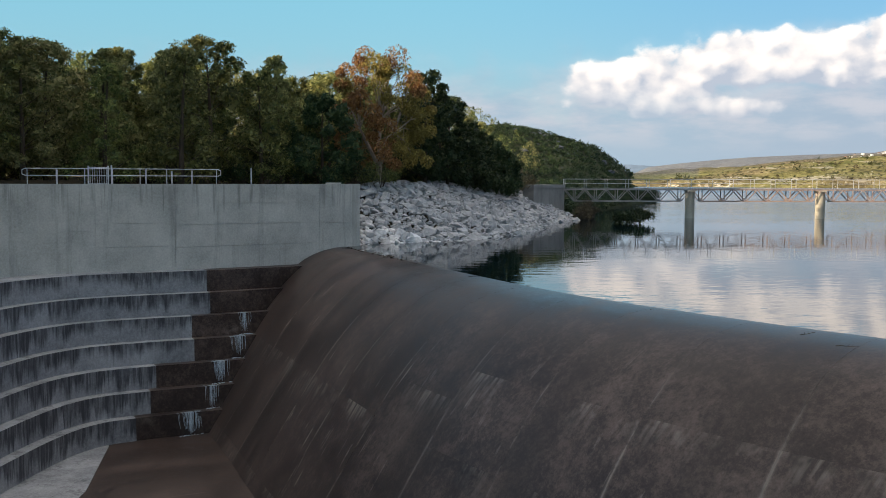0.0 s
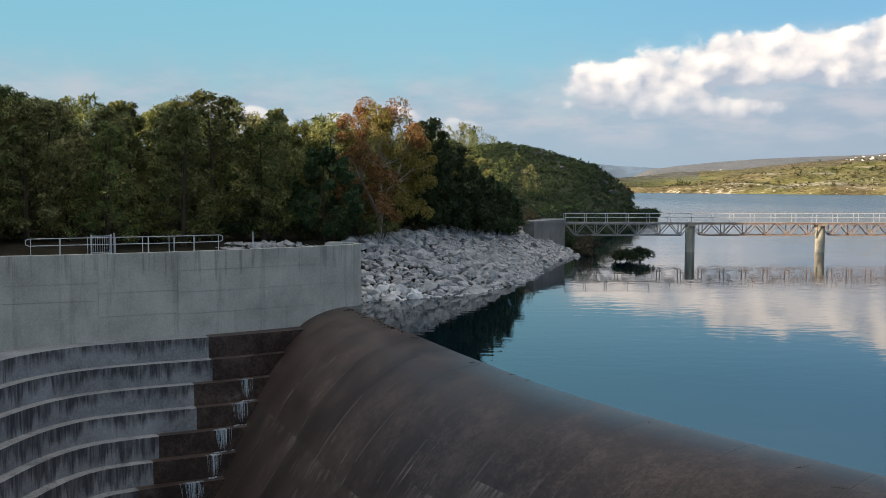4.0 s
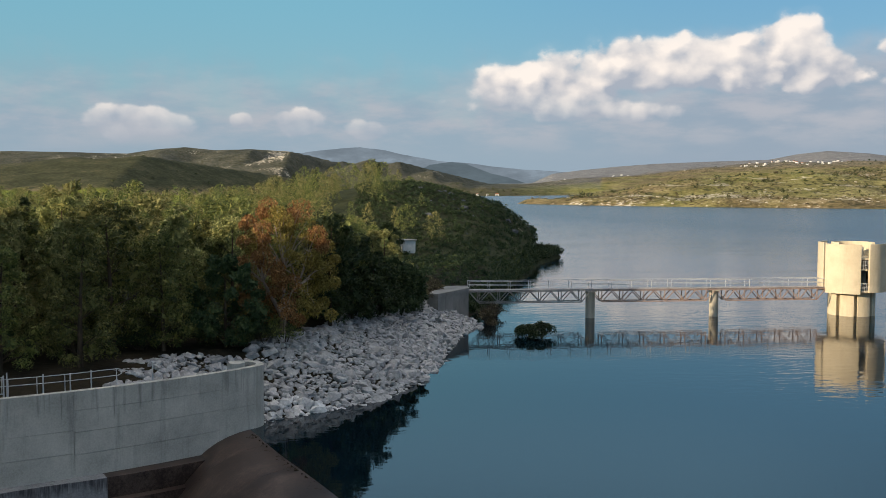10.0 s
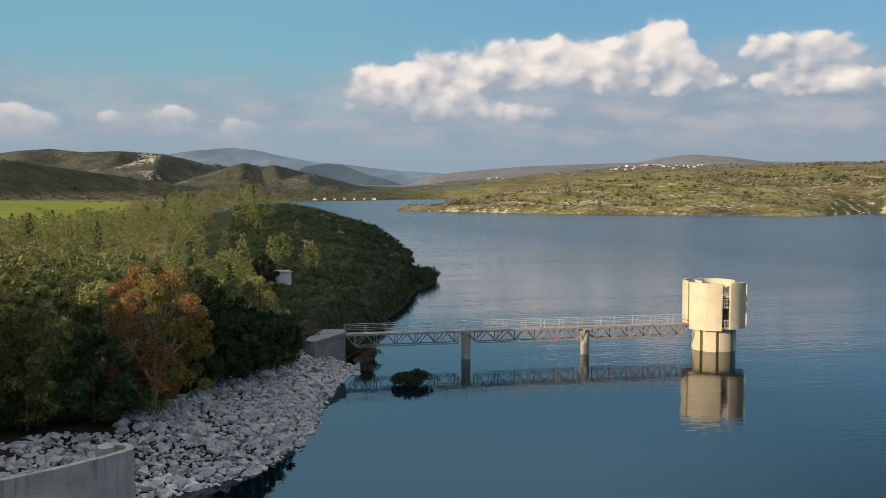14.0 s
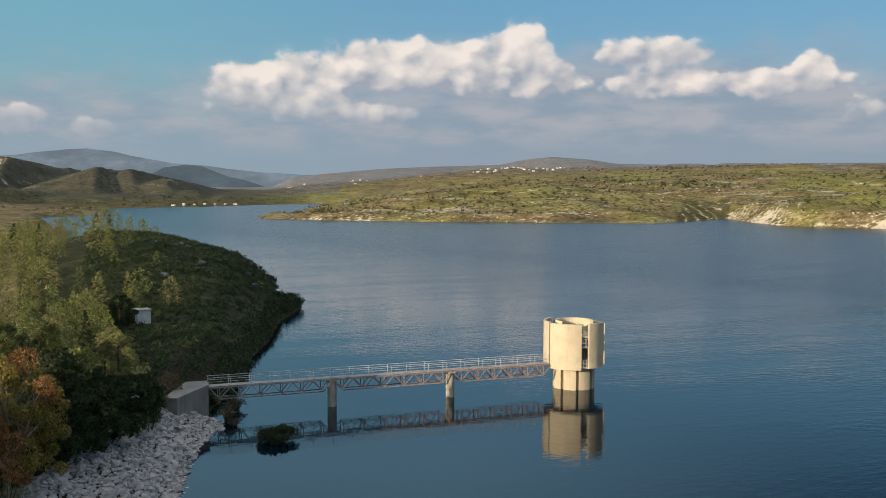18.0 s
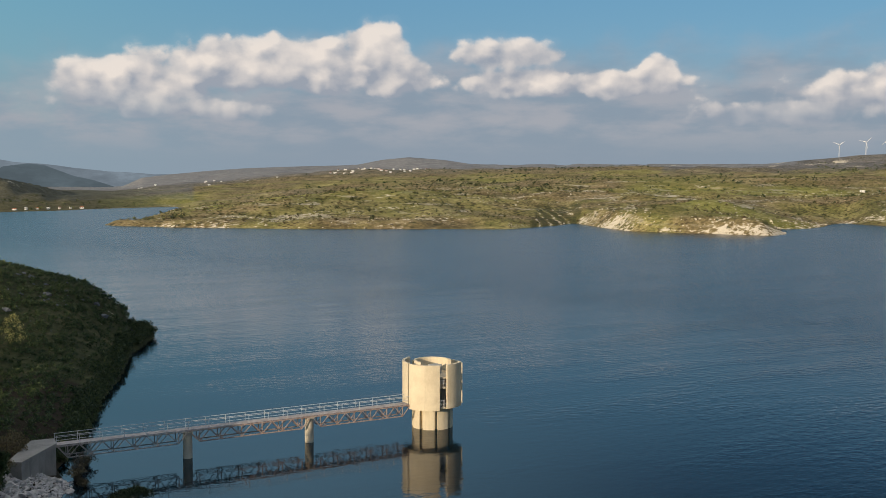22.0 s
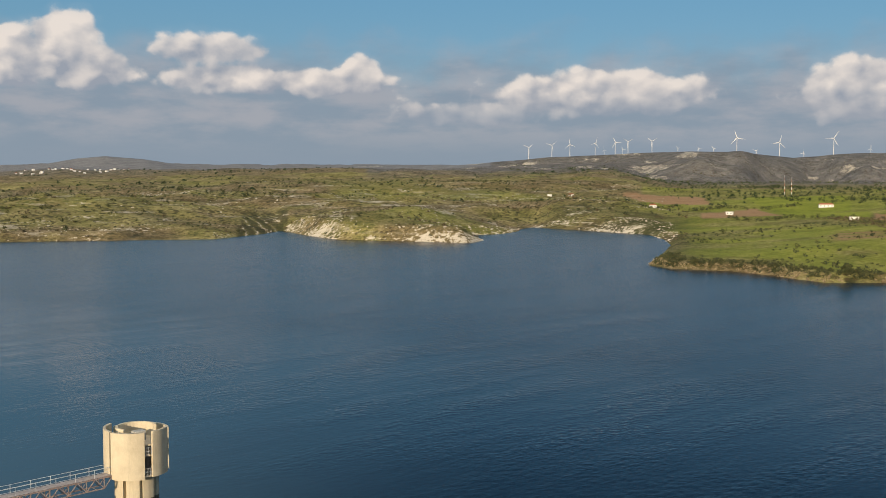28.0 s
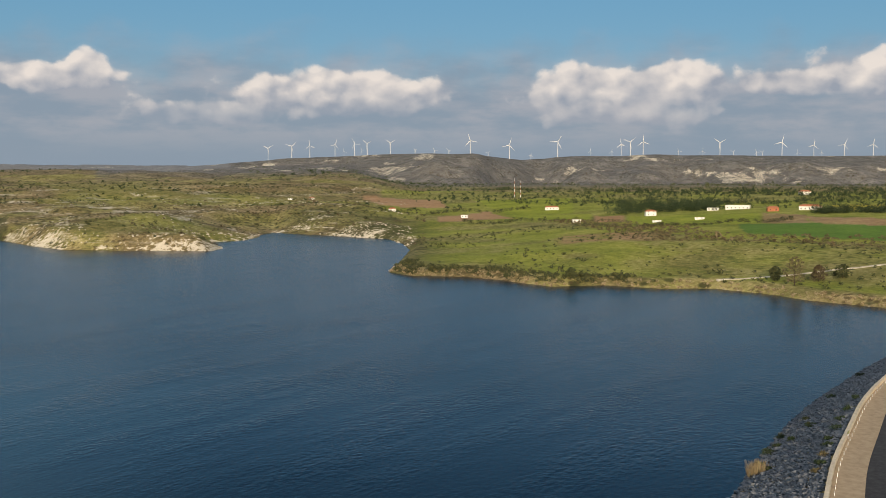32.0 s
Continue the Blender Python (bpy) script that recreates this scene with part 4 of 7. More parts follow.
def build_spillway():
    """Slabs of the weir's face, cast side by side, with narrow joints between them."""
    root = thing("spillway", "dark wet brown concrete overflow weir with streaked slabs", "spillway", kind="structure")
    line = smooth_line(CREST, 169)
    side = sides(line)
    seams = [0, 12, 25, 36, 46, 56, 66, 76, 85, 95, 105, 116, 130, 148, 168]
    for c0, c1 in zip(seams, seams[1:]):
        # the level joints step up from slab to slab along the weir
        rows = [(0, 12.8), (12.8, 16), (16, 22)] if c1 <= 66 else ([(0, 11.5), (11.5, 16), (16, 22)] if c1 <= 76 else [(0, 10.4), (10.4, 12.9), (12.9, 22)])
        for lo, hi in rows:
            bm = bmesh.new()
            us = np.linspace(lo, hi, int((hi - lo) * 2) + 2)
            seam = bm.verts.layers.float.new("seam")
            drop = bm.verts.layers.float.new("weep")
            grid = []
            cols = list(range(c0, c1 + 1))
            last = len(cols) - 1
            for j, i in enumerate(cols):
                pt, s = line[i].copy(), side[i]
                t = Vector((-s[1], s[0]))
                gap = 0.006 if j == 0 else (-0.006 if j == last else 0.0)
                colv = []
                fallen, before = (0.0 if lo > 0 else 9.0), None
                for q, k in enumerate(us):
                    u = float(np.interp(k, range(23), OGEE_U))
                    z = float(np.interp(k, range(23), OGEE_Z))
                    if q == 0 and lo > 0:
                        u += 0.012
                    colv.append(bm.verts.new((pt[0] + s[0] * u + t[0] * gap, pt[1] + s[1] * u + t[1] * gap, z)))
                    colv[-1][seam] = max(0.0, 1.0 - 0.5 * min(j, last - j))
                    fallen += math.hypot(u - before[0], z - before[1]) if before else 0.0
                    before = (u, z)
                    colv[-1][drop] = max(0.0, 1.0 - fallen / 2.2)
                grid.append(colv)
            for a, b in zip(grid, grid[1:]):
                for k in range(len(us) - 1):
                    bm.faces.new((a[k], a[k + 1], b[k + 1], b[k]))
            for f in bm.faces:
                f.smooth = True
            edge = [e for e in bm.edges if e.is_boundary]
            r = bmesh.ops.extrude_edge_only(bm, edges=edge)
            for v in r["geom"]:
                if isinstance(v, bmesh.types.BMVert):
                    v.co.z -= 0.25
                elif isinstance(v, bmesh.types.BMFace):
                    v.smooth = False
            bmesh.ops.split_edges(bm, edges=[e for e in edge if e.is_valid])
            bmesh.ops.recalc_face_normals(bm, faces=bm.faces)
            part("slab", bm, WETSTONE, root, smooth=False)
    bm = bmesh.new()
    prev = None
    for i in range(0, 169, 6):
        pt, s = line[i], side[i]
        ring = [bm.verts.new((pt[0] + s[0] * u, pt[1] + s[1] * u, z - 0.06)) for u, z in zip(OGEE_U, OGEE_Z)]
        if prev:
            for k in range(22):
                bm.faces.new((prev[k], prev[k + 1], ring[k + 1], ring[k]))
        prev = ring
    part("core", bm, WETSTONE, root)


build_spillway()
WALL = [(-6.29, 69.98), (-8.0, 68.3), (-11.4, 65.6), (-16.2, 62.5), (-20.5, 60.3), (-24.5, 58.6), (-31.0, 56.0), (-38.0, 53.0)]


def build_wall():
    root = thing("wall_retaining", "grey concrete retaining wall with joints and rain streaks", "wall", kind="structure")
    line = smooth_line(WALL, 141)
    side = sides(line)
    s = np.concatenate([[0], np.cumsum(np.hypot(*np.diff(line, axis=0).T))])
    cuts_s = [0.0, 2.81, 12.8, 17.5, 24.6, s[-1]]
    cuts_h = [[1.7], [0.4, 1.78, 3.12], [0.5, 1.92], [1.5, 2.55], [0.9, 2.5]]
    for a, b, rows in zip(cuts_s, cuts_s[1:], cuts_h):
        cuts_z = [-1.6] + rows + [4.3]
        for z0, z1 in zip(cuts_z, cuts_z[1:]):
            bm = bmesh.new()
            q = np.linspace(a + 0.007, b - 0.007, 9)
            fr, bk = [], []
            for v in q:
                p = np.array([np.interp(v, s, line[:, 0]), np.interp(v, s, line[:, 1])])
                n = np.array([np.interp(v, s, side[:, 0]), np.interp(v, s, side[:, 1])])
                fr.append([bm.verts.new((*(p - n * 0.0), z)) for z in (z0 + 0.010, z1 - 0.010 if z1 < 4.3 else z1)])
                bk.append([bm.verts.new((*(p + n * 0.5), z)) for z in (z0 + 0.010, z1 - 0.010 if z1 < 4.3 else z1)])
            for i in range(8):
                bm.faces.new((fr[i][0], fr[i][1], fr[i + 1][1], fr[i + 1][0]))
                bm.faces.new((bk[i][0], bk[i + 1][0], bk[i + 1][1], bk[i][1]))
                bm.faces.new((fr[i][1], bk[i][1], bk[i + 1][1], fr[i + 1][1]))
                bm.faces.new((fr[i][0], fr[i + 1][0], bk[i + 1][0], bk[i][0]))
            for i in (0, 8):
                bm.faces.new((fr[i][0], bk[i][0], bk[i][1], fr[i][1]))
            bmesh.ops.recalc_face_normals(bm, faces=bm.faces)
            part("panel", bm, WALLCON, root)
    bm = bmesh.new()
    lo, hi = [], []
    for i in range(0, 141, 4):
        lo.append([bm.verts.new((*(line[i] + side[i] * d), -4.0)) for d in (0.06, 0.44)])
        hi.append([bm.verts.new((*(line[i] + side[i] * d), 4.27)) for d in (0.06, 0.44)])
    for i in range(len(lo) - 1):
        for k in (0, 1):
            bm.faces.new((lo[i][k], lo[i + 1][k], hi[i + 1][k], hi[i][k]))
        bm.faces.new((hi[i][0], hi[i][1], hi[i + 1][1], hi[i + 1][0]))
    part("core", bm, WALLCON, root)


build_wall()
STEP_LINE = [(-6.8, 68.2), (-10.5, 65.4), (-14.5, 62.9), (-19.2, 60.6), (-22.3, 58.3), (-24.3, 54.6), (-25.4, 48.0), (-26.0, 38.0), (-26.2, 20.0), (-26.2, -20.0)]
APRON = [(-18.4, 55.0), (-16.8, 46.8)]
WET_FROM = [16, 16, 18, 18, 22, 23, 25]


def build_steps():
    root = thing("side_steps", "stained concrete steps curving down beside the weir, partly wet", "steps", kind="structure")
    line = smooth_line(STEP_LINE, 161)
    side = -sides(line)
    for k in range(7):
        z1 = -1.0 - 1.3 * k
        split, joint = WET_FROM[k], 26 + round(0.75 * k)
        for lo, hi, mat, name in ((0, split, WETSTONE, "wet_step"), (split, joint, TERRACE, "step"), (joint, joint + 22, TERRACE, "step"), (joint + 22, 160, TERRACE, "step")):
            bm = bmesh.new()
            rings = []
            proud = 0.0 if mat is WETSTONE else 0.05
            idx = list(range(lo, hi + 1))
            for i in idx:
                off = 0.55 + 0.72 * k + proud
                f, b = line[i] + side[i] * off, line[i] + side[i] * (-1.6 if k == 0 else 0.1 + 0.72 * k - 0.5)
                e = 0.01 if i in (lo,) else 0.0
                rings.append([bm.verts.new((*f, z1 - 1.4)), bm.verts.new((*f, z1 - 0.03)), bm.verts.new((*(f * 0.995 + b * 0.005), z1)), bm.verts.new((*b, z1)), bm.verts.new((*b, z1 - 1.4))])
            for a, b in zip(rings, rings[1:]):
                for j in range(5):
                    bm.faces.new((a[j], a[(j + 1) % 5], b[(j + 1) % 5], b[j]))
            bm.faces.new(rings[0])
            bm.faces.new(rings[-1][::-1])
            bmesh.ops.recalc_face_normals(bm, faces=bm.faces)
            part(name, bm, mat, root)

    # the apron at their foot: dry and pale at the side, wet under the trickles
    for name, ring, mat in (("apron", [(-46, 70), (APRON[0][0] - 3.0, 70), APRON[0], APRON[1], (APRON[1][0] - 1.5, -70), (-46, -70)], TERRACE),
                            ("wet_apron", [(APRON[0][0] - 2.98, 70), (0, 70), (48, 30), (48, -70), (APRON[1][0] - 1.48, -70), (APRON[1][0] + 0.02, APRON[1][1]), (APRON[0][0] + 0.02, APRON[0][1])], WETSTONE)):
        bm = bmesh.new()
        lathe(bm, ring[::-1], -10.6, -10.1)
        bmesh.ops.recalc_face_normals(bm, faces=bm.faces)
        part(name, bm, mat, root)


build_steps()


# ---- rocks ----
def stone_mesh(seed, mat, squash=0.75, fine=False):
    rng = random.Random(seed)
    bm = bmesh.new()
    # a broken block: the hull of points near the faces of a skewed box
    for k in range(15 if fine else 12):
        p = [rng.uniform(-0.42, 0.42) for _ in range(3)]
        a = k % 3
        p[a] = (0.5 if k % 2 else -0.5) * rng.uniform(0.8, 1.0)
        bm.verts.new((p[0] * 1.25 + 0.2 * p[2], p[1] * 0.95, p[2] * squash))
    hull = bmesh.ops.convex_hull(bm, input=list(bm.verts))
    bmesh.ops.delete(bm, geom=[v for v in bm.verts if not v.link_faces], context="VERTS")
    bmesh.ops.recalc_face_normals(bm, faces=bm.faces)
    me = bpy.data.meshes.new("stone")
    bm.to_mesh(me)
    bm.free()
    me.materials.append(mat)
    return me


def ground_z(x, y):
    return float(land(np.array([x]), np.array([y]))[0][0])


def bank_points(line, step, widths, seed, closed=False):
    """Jittered places on a bank beside a line: along it every step, across it at the widths."""
    rng = np.random.RandomState(seed)
    p = np.array(line, float)
    s = np.concatenate([[0], np.cumsum(np.hypot(*np.diff(p, axis=0).T))])
    out = []
    for v in np.arange(0, s[-1], step):
        for w in widths:
            u = v + rng.uniform(-0.5, 0.5) * step
            i = min(max(int(np.searchsorted(s, u)) - 1, 0), len(p) - 2)
            d = (p[i + 1] - p[i]) / (s[i + 1] - s[i])
            q = p[i] + d * (u - s[i])
            q = q + np.array([-d[1], d[0]]) * (w + rng.uniform(-0.5, 0.5) * step)
            out.append(q)
    return np.array(out)


def joined_stones(name, pts, zs, sizes, mat, seed):
    """Many small stones in one mesh."""
    rng = np.random.RandomState(seed)
    shapes = []
    for k in range(8):
        me = stone_mesh(seed * 31 + k, mat)
        v = np.array([tuple(a.co) for a in me.vertices])
        f = np.array([tuple(p.vertices) for p in me.polygons])
        bpy.data.meshes.remove(me)
        shapes.append((v, f))
    V, F, n = [], [], 0
    for (x, y), z, s in zip(pts, zs, sizes):
        v, f = shapes[rng.randint(8)]
        a, b = rng.uniform(0, 6.28), rng.uniform(-0.6, 0.6)
        ca, sa, cb, sb = math.cos(a), math.sin(a), math.cos(b), math.sin(b)
        w = v * s
        w = np.stack([w[:, 0], w[:, 1] * cb - w[:, 2] * sb, w[:, 1] * sb + w[:, 2] * cb], 1)
        w = np.stack([w[:, 0] * ca - w[:, 1] * sa, w[:, 0] * sa + w[:, 1] * ca, w[:, 2]], 1)
        V.append(w + (x, y, z))
        F.append(f + n)
        n += len(v)
    me = bpy.data.meshes.new(name)
    me.from_pydata(np.concatenate(V).tolist(), [], np.concatenate(F).tolist())
    me.materials.append(mat)
    return me


def build_rock_bank():
    root = thing("rock_bank", "bank of loose white limestone boulders above the waterline", "rocks")
    shapes = [stone_mesh(k, STONE, 0.75, True) for k in range(10)]
    line = [(-33, 57.2), (-20.5, 61.5), (-12.0, 66.2), (-6.4, 71.4)] + LEFT_BANK[1:8] + [(15.4, 121)]
    pts = bank_points(line, 0.37, np.arange(-0.6, 9.4, 0.33), 3)
    keep = ~inside(BASIN, pts[:, 0], pts[:, 1]) & ((pts[:, 0] > -8) | (away(BASIN[:2], pts[:, 0], pts[:, 1]) < 8.2)) & (pts[:, 0] > -14.5 + 1.5 * np.sin(pts[:, 1] * 2.1))
    pts = pts[keep]
    zs = land(pts[:, 0], pts[:, 1])[0]
    pts, zs = pts[zs > -1.2], zs[zs > -1.2]
    rng = np.random.RandomState(5)
    sizes = np.clip(rng.lognormal(-0.90, 0.42, len(pts)), 0.2, 1.2)
    zs = np.where(pts[:, 0] < -6.5, np.minimum(zs, 3.98 - 0.52 * sizes + 0.25 * ease(away(BASIN[:2], pts[:, 0], pts[:, 1]), 3, 8)), zs)
    order = np.argsort(np.hypot(pts[:, 0], pts[:, 1]) + 400 * (np.abs(pts[:, 0] + 1) > 9))
    for i in order[:300]:
        ob = new("stone", shapes[rng.randint(10)])
        ob.parent = root
        ob.location = (pts[i][0], pts[i][1], zs[i] + sizes[i] * rng.uniform(0.05, 0.25))
        ob.rotation_euler = (rng.uniform(-0.6, 0.6), rng.uniform(-0.6, 0.6), rng.uniform(0, 6.28))
        ob.scale = (sizes[i],) * 3
    rest = order[300:]
    me = joined_stones("rubble", pts[rest], zs[rest] + sizes[rest] * 0.15, sizes[rest], STONE, 4)
    ob = new("rubble", me)
    ob.parent = root
    tagged(ob, kind="stuff")


# ---- trees ----
def leaf_cloud(rng, centres, radii, count, size, flat=1.0, droop=0.0, wide=0.17, deep=(0.35, 1.05)):
    """Leaf blades scattered through round tufts: vertices and quads."""
    c = rng.randint(0, len(centres), count)
    d = rng.normal(size=(count, 3))
    d[:, 2] = d[:, 2] * 0.85 + 0.3
    d /= np.linalg.norm(d, axis=1)[:, None]
    p = centres[c] + d * (radii[c] * rng.uniform(deep[0], deep[1], count) ** 0.6)[:, None] * (1, 1, flat)
    a = rng.normal(size=(count, 3)) + d * 0.8
    a[:, 2] -= droop
    a /= np.linalg.norm(a, axis=1)[:, None]
    b = np.cross(a, rng.normal(size=(count, 3)))
    b /= np.linalg.norm(b, axis=1)[:, None]
    s = size * rng.uniform(0.6, 1.4, count)[:, None]
    v = np.stack([p - a * s * 0.5, p + b * s * wide, p + a * s * 0.6, p - b * s * wide], 1)
    return v.reshape(-1, 3)


def three_sided(v):
    return v.reshape(-1, 4, 3)[:, :3].reshape(-1, 3)


def leaf_mesh(name, v, mat, sides_of=4):
    me = bpy.data.meshes.new(name)
    n = len(v) // sides_of
    me.vertices.add(len(v))
    me.vertices.foreach_set("co", v.ravel())
    me.loops.add(len(v))
    me.loops.foreach_set("vertex_index", np.arange(len(v), dtype=np.int32))
    me.polygons.add(n)
    me.polygons.foreach_set("loop_start", np.arange(0, len(v), sides_of, dtype=np.int32))
    me.update(calc_edges=True)
    me.materials.append(mat)
    return me


def tree(name, label, kind_of, seed, height, width, leaves, blade, mat, at):
    """A trunk, limbs and a crown of tufts with gaps; shapes: round, cone, column, open."""
    rng = np.random.RandomState(seed)
    root = thing(name, label, "tree", at, group="trees on the left bank")
    bm = bmesh.new()
    lean = rng.uniform(-0.04, 0.04, 2) * height
    bare = {"round": 0.10, "cone": 0.06, "column": 0.04, "open": 0.16}[kind_of]
    seg = 6
    for i in range(seg):
        a, b = i / seg, (i + 1) / seg
        r = 0.021 * height
        rod(bm, (lean[0] * a * a, lean[1] * a * a, height * 0.9 * a), (lean[0] * b * b, lean[1] * b * b, height * 0.9 * b), r * (1 - a * 0.85), r * (1 - b * 0.85), 7)
    tufts, rad = [], []
    count = {"round": 40, "cone": 46, "column": 34, "open": 60}[kind_of]
    for k in range(count):
        f = (k + rng.uniform(0, 1)) / count
        h = bare + (1 - bare) * f
        if kind_of == "round":
            w = math.sin(math.pi * min(1, (h - bare * 0.6) / (1.02 - bare * 0.6)) ** 0.75) ** 0.6
        elif kind_of == "cone":
            w = (1.0 - h) ** 0.65 * 1.15 + 0.08
        elif kind_of == "column":
            w = min(1, (1.02 - h) * 2.2) ** 0.7
        else:
            w = math.sin(math.pi * min(1, (h - bare * 0.7) / (1.0 - bare * 0.6)) ** 0.9) ** 0.5
        ang = k * 2.399 + rng.uniform(-0.5, 0.5)
        q = width * 0.5 * w * rng.uniform(0.45, 1.0)
        c = np.array([lean[0] * h * h + q * math.cos(ang), lean[1] * h * h + q * math.sin(ang), h * height * 0.97])
        tufts.append(c)
        rad.append(width * (0.155 if kind_of != "column" else 0.22) * (rng.uniform(0.6, 1.15) if kind_of != "open" else rng.uniform(0.4, 1.3)) * (1.15 - 0.5 * h))
        if k % 2 == 0 and q > 0.4:
            z0 = max(0.08 * height, c[2] - q * rng.uniform(0.3, 0.9))
            rod(bm, (lean[0] * (z0 / height) ** 2, lean[1] * (z0 / height) ** 2, z0), c, 0.006 * height * (1.2 - h), 0.012, 4)
    part("trunk", bm, BARK, root)
    v = leaf_cloud(rng, np.array(tufts), np.array(rad), leaves, blade, 0.8, 0.35 if kind_of == "open" else 0.1, 0.24)
    inner = leaf_cloud(rng, np.array(tufts), np.array(rad), leaves // 14, min(blade * 3.2, 0.85), 0.8, 0.0, 0.34, (0.0, 0.62))
    v = np.concatenate([v, inner])
    v[:, 2] = np.maximum(v[:, 2], 0.05)
    crown = new("crown", leaf_mesh("crown", v, mat))
    crown.parent = root
    return root


def build_forest():
    protos, far = [], []
    T = [("pine_tree", "dark green pine with an uneven rounded crown", "round", 12.0, 7.5, LEAF_PINE), ("pine_tree", "tall green pine with a ragged crown", "cone", 14.5, 6.5, LEAF_PINE),
         ("cypress_tree", "dark cypress with a narrow pointed crown", "column", 12.5, 2.6, LEAF_DARK), ("acacia_tree", "yellowish green leafy tree with a broad crown", "round", 9.5, 7.0, LEAF_OLIVE),
         ("pine_tree", "bushy dark green pine with low branches", "round", 10.5, 8.0, LEAF_PINE), ("pine_tree", "slender green pine on the wooded bank", "cone", 11.5, 4.8, LEAF_OLIVE)]
    for i, (nm, lab, k, h, w, mat) in enumerate(T):
        protos.append((tree(nm, lab, k, 40 + i, h, w * 1.15, 12500, 0.17, mat, (-300, 0, 0)), h))
        v = three_sided(crown_only(k, 60 + i, h, w * 1.2, 1000, 0.56))
        far.append((v, three_sided(crown_only(k, 60 + i, h, w * 1.2, 2600, 0.36)), h, mat))
    rng = np.random.RandomState(11)
    spots = []
    for r in np.arange(84, 290, 5.2):
        for a in np.arange(-40, 7.0, math.degrees(5.2 / r)):
            rr, aa = r + rng.uniform(-2.3, 2.3), radians(a) + rng.uniform(-2.3, 2.3) / r
            spots.append((rr * math.sin(aa), rr * math.cos(aa)))
    for r in (74, 79):
        for a in np.arange(-40, -9, 3.6):
            rr, aa = r + rng.uniform(-1.5, 1.5), radians(a) + rng.uniform(-1.5, 1.5) / r
            spots.append((rr * math.sin(aa), rr * math.cos(aa)))
    spots = np.array(spots)
    d = away(LAKE, spots[:, 0], spots[:, 1], True)
    z = land(spots[:, 0], spots[:, 1])[0]
    used = set()
    wood = {}
    for (x, y), dd, zz in zip(spots, d, z):
        r, a = math.hypot(x, y), math.degrees(math.atan2(x, y))
        if dd < 9.4 or zz < 3 or zz > 28 or x > 7.5 + 0.09 * (y - 125) + 4 * math.sin(y * 0.31) or (r > 160 and x > -6 and rng.uniform() < 0.45):
            continue
        if math.hypot(x + 5.4, y - 84) < (4.8 if r > 84 else 7.0):
            continue
        i = rng.choice(6, p=[0.16, 0.24, 0.10, 0.13, 0.12, 0.25])
        goal = (rng.uniform(9.0, 13.2) if a < -5 else rng.uniform(6.6, 12.0)) if r < 122 else rng.uniform(4.4, 8.0)
        # the canopy falls away towards the lake
        lid = 4.6 + r * math.tan(radians(float(np.interp(a, [-40, -23, -10, -5, -2, 1, 3.4, 5.5], [8.4, 8.2, 7.7, 6.9, 5.7, 4.4, 3.4, 2.2])))) - zz
        if lid < 2.2:
            continue
        goal = min(goal, lid * rng.uniform(0.80, 1.04))
        k = goal / protos[i][1]
        kx, ky, turn = k * rng.uniform(0.9, 1.15), k * rng.uniform(0.9, 1.15), rng.uniform(0, 6.28)
        # open ground in front of the hut
        if x > 5.0 and 140 < y < 180:
            continue
        if r < 101 or (r < 124 and x > -9):
            m = Matrix.LocRotScale((x, y, zz - 0.1), Euler((0, 0, turn)), (kx, ky, k))
            src = protos[i][0]
            if i in used:
                src = copy_thing(src, Matrix())
            used.add(i)
            src.matrix_basis = m
        else:
            v, h, mat = (far[i][0] if r > 165 else far[i][1]), *far[i][2:]
            c, s = math.cos(turn), math.sin(turn)
            w = np.stack([(v[:, 0] * c - v[:, 1] * s) * kx + x, (v[:, 0] * s + v[:, 1] * c) * ky + y, v[:, 2] * k + zz], 1)
            wood.setdefault(mat.name, (mat, []))[1].append(w)
    for mat, vs in wood.values():
        ob = new("woodland", leaf_mesh("woodland", np.concatenate(vs), mat, 3))
        tagged(ob, "dense wood of small green pines on the far bank", "woodland", kind="stuff")
    eucalyptus((-5.4, 84.6, 4.2))
    # close pines between the big tree and the abutment, leaves darkened for their shade
    # the last two stand west of the hut to shade it
    for k, (x, y, h, w) in enumerate([(-1.6, 90.5, 10.2, 6.4), (0.4, 95.0, 8.4, 6.0), (2.4, 100.5, 6.8, 5.6), (4.4, 106.0, 6.2, 5.4), (6.4, 111.5, 5.2, 5.0), (-2.0, 97.5, 9.6, 6.2), (-9.6, 80.6, 7.4, 5.4), (6.6, 176.5, 5.6, 4.4), (4.6, 171.5, 5.0, 4.4)]):
        tree("pine_tree", "dense dark green pine beside the boulder bank", "round", 140 + k, h, w * 1.15, 9000, 0.20, LEAF_DARK, (x, y, ground_z(x, y) - 0.1))


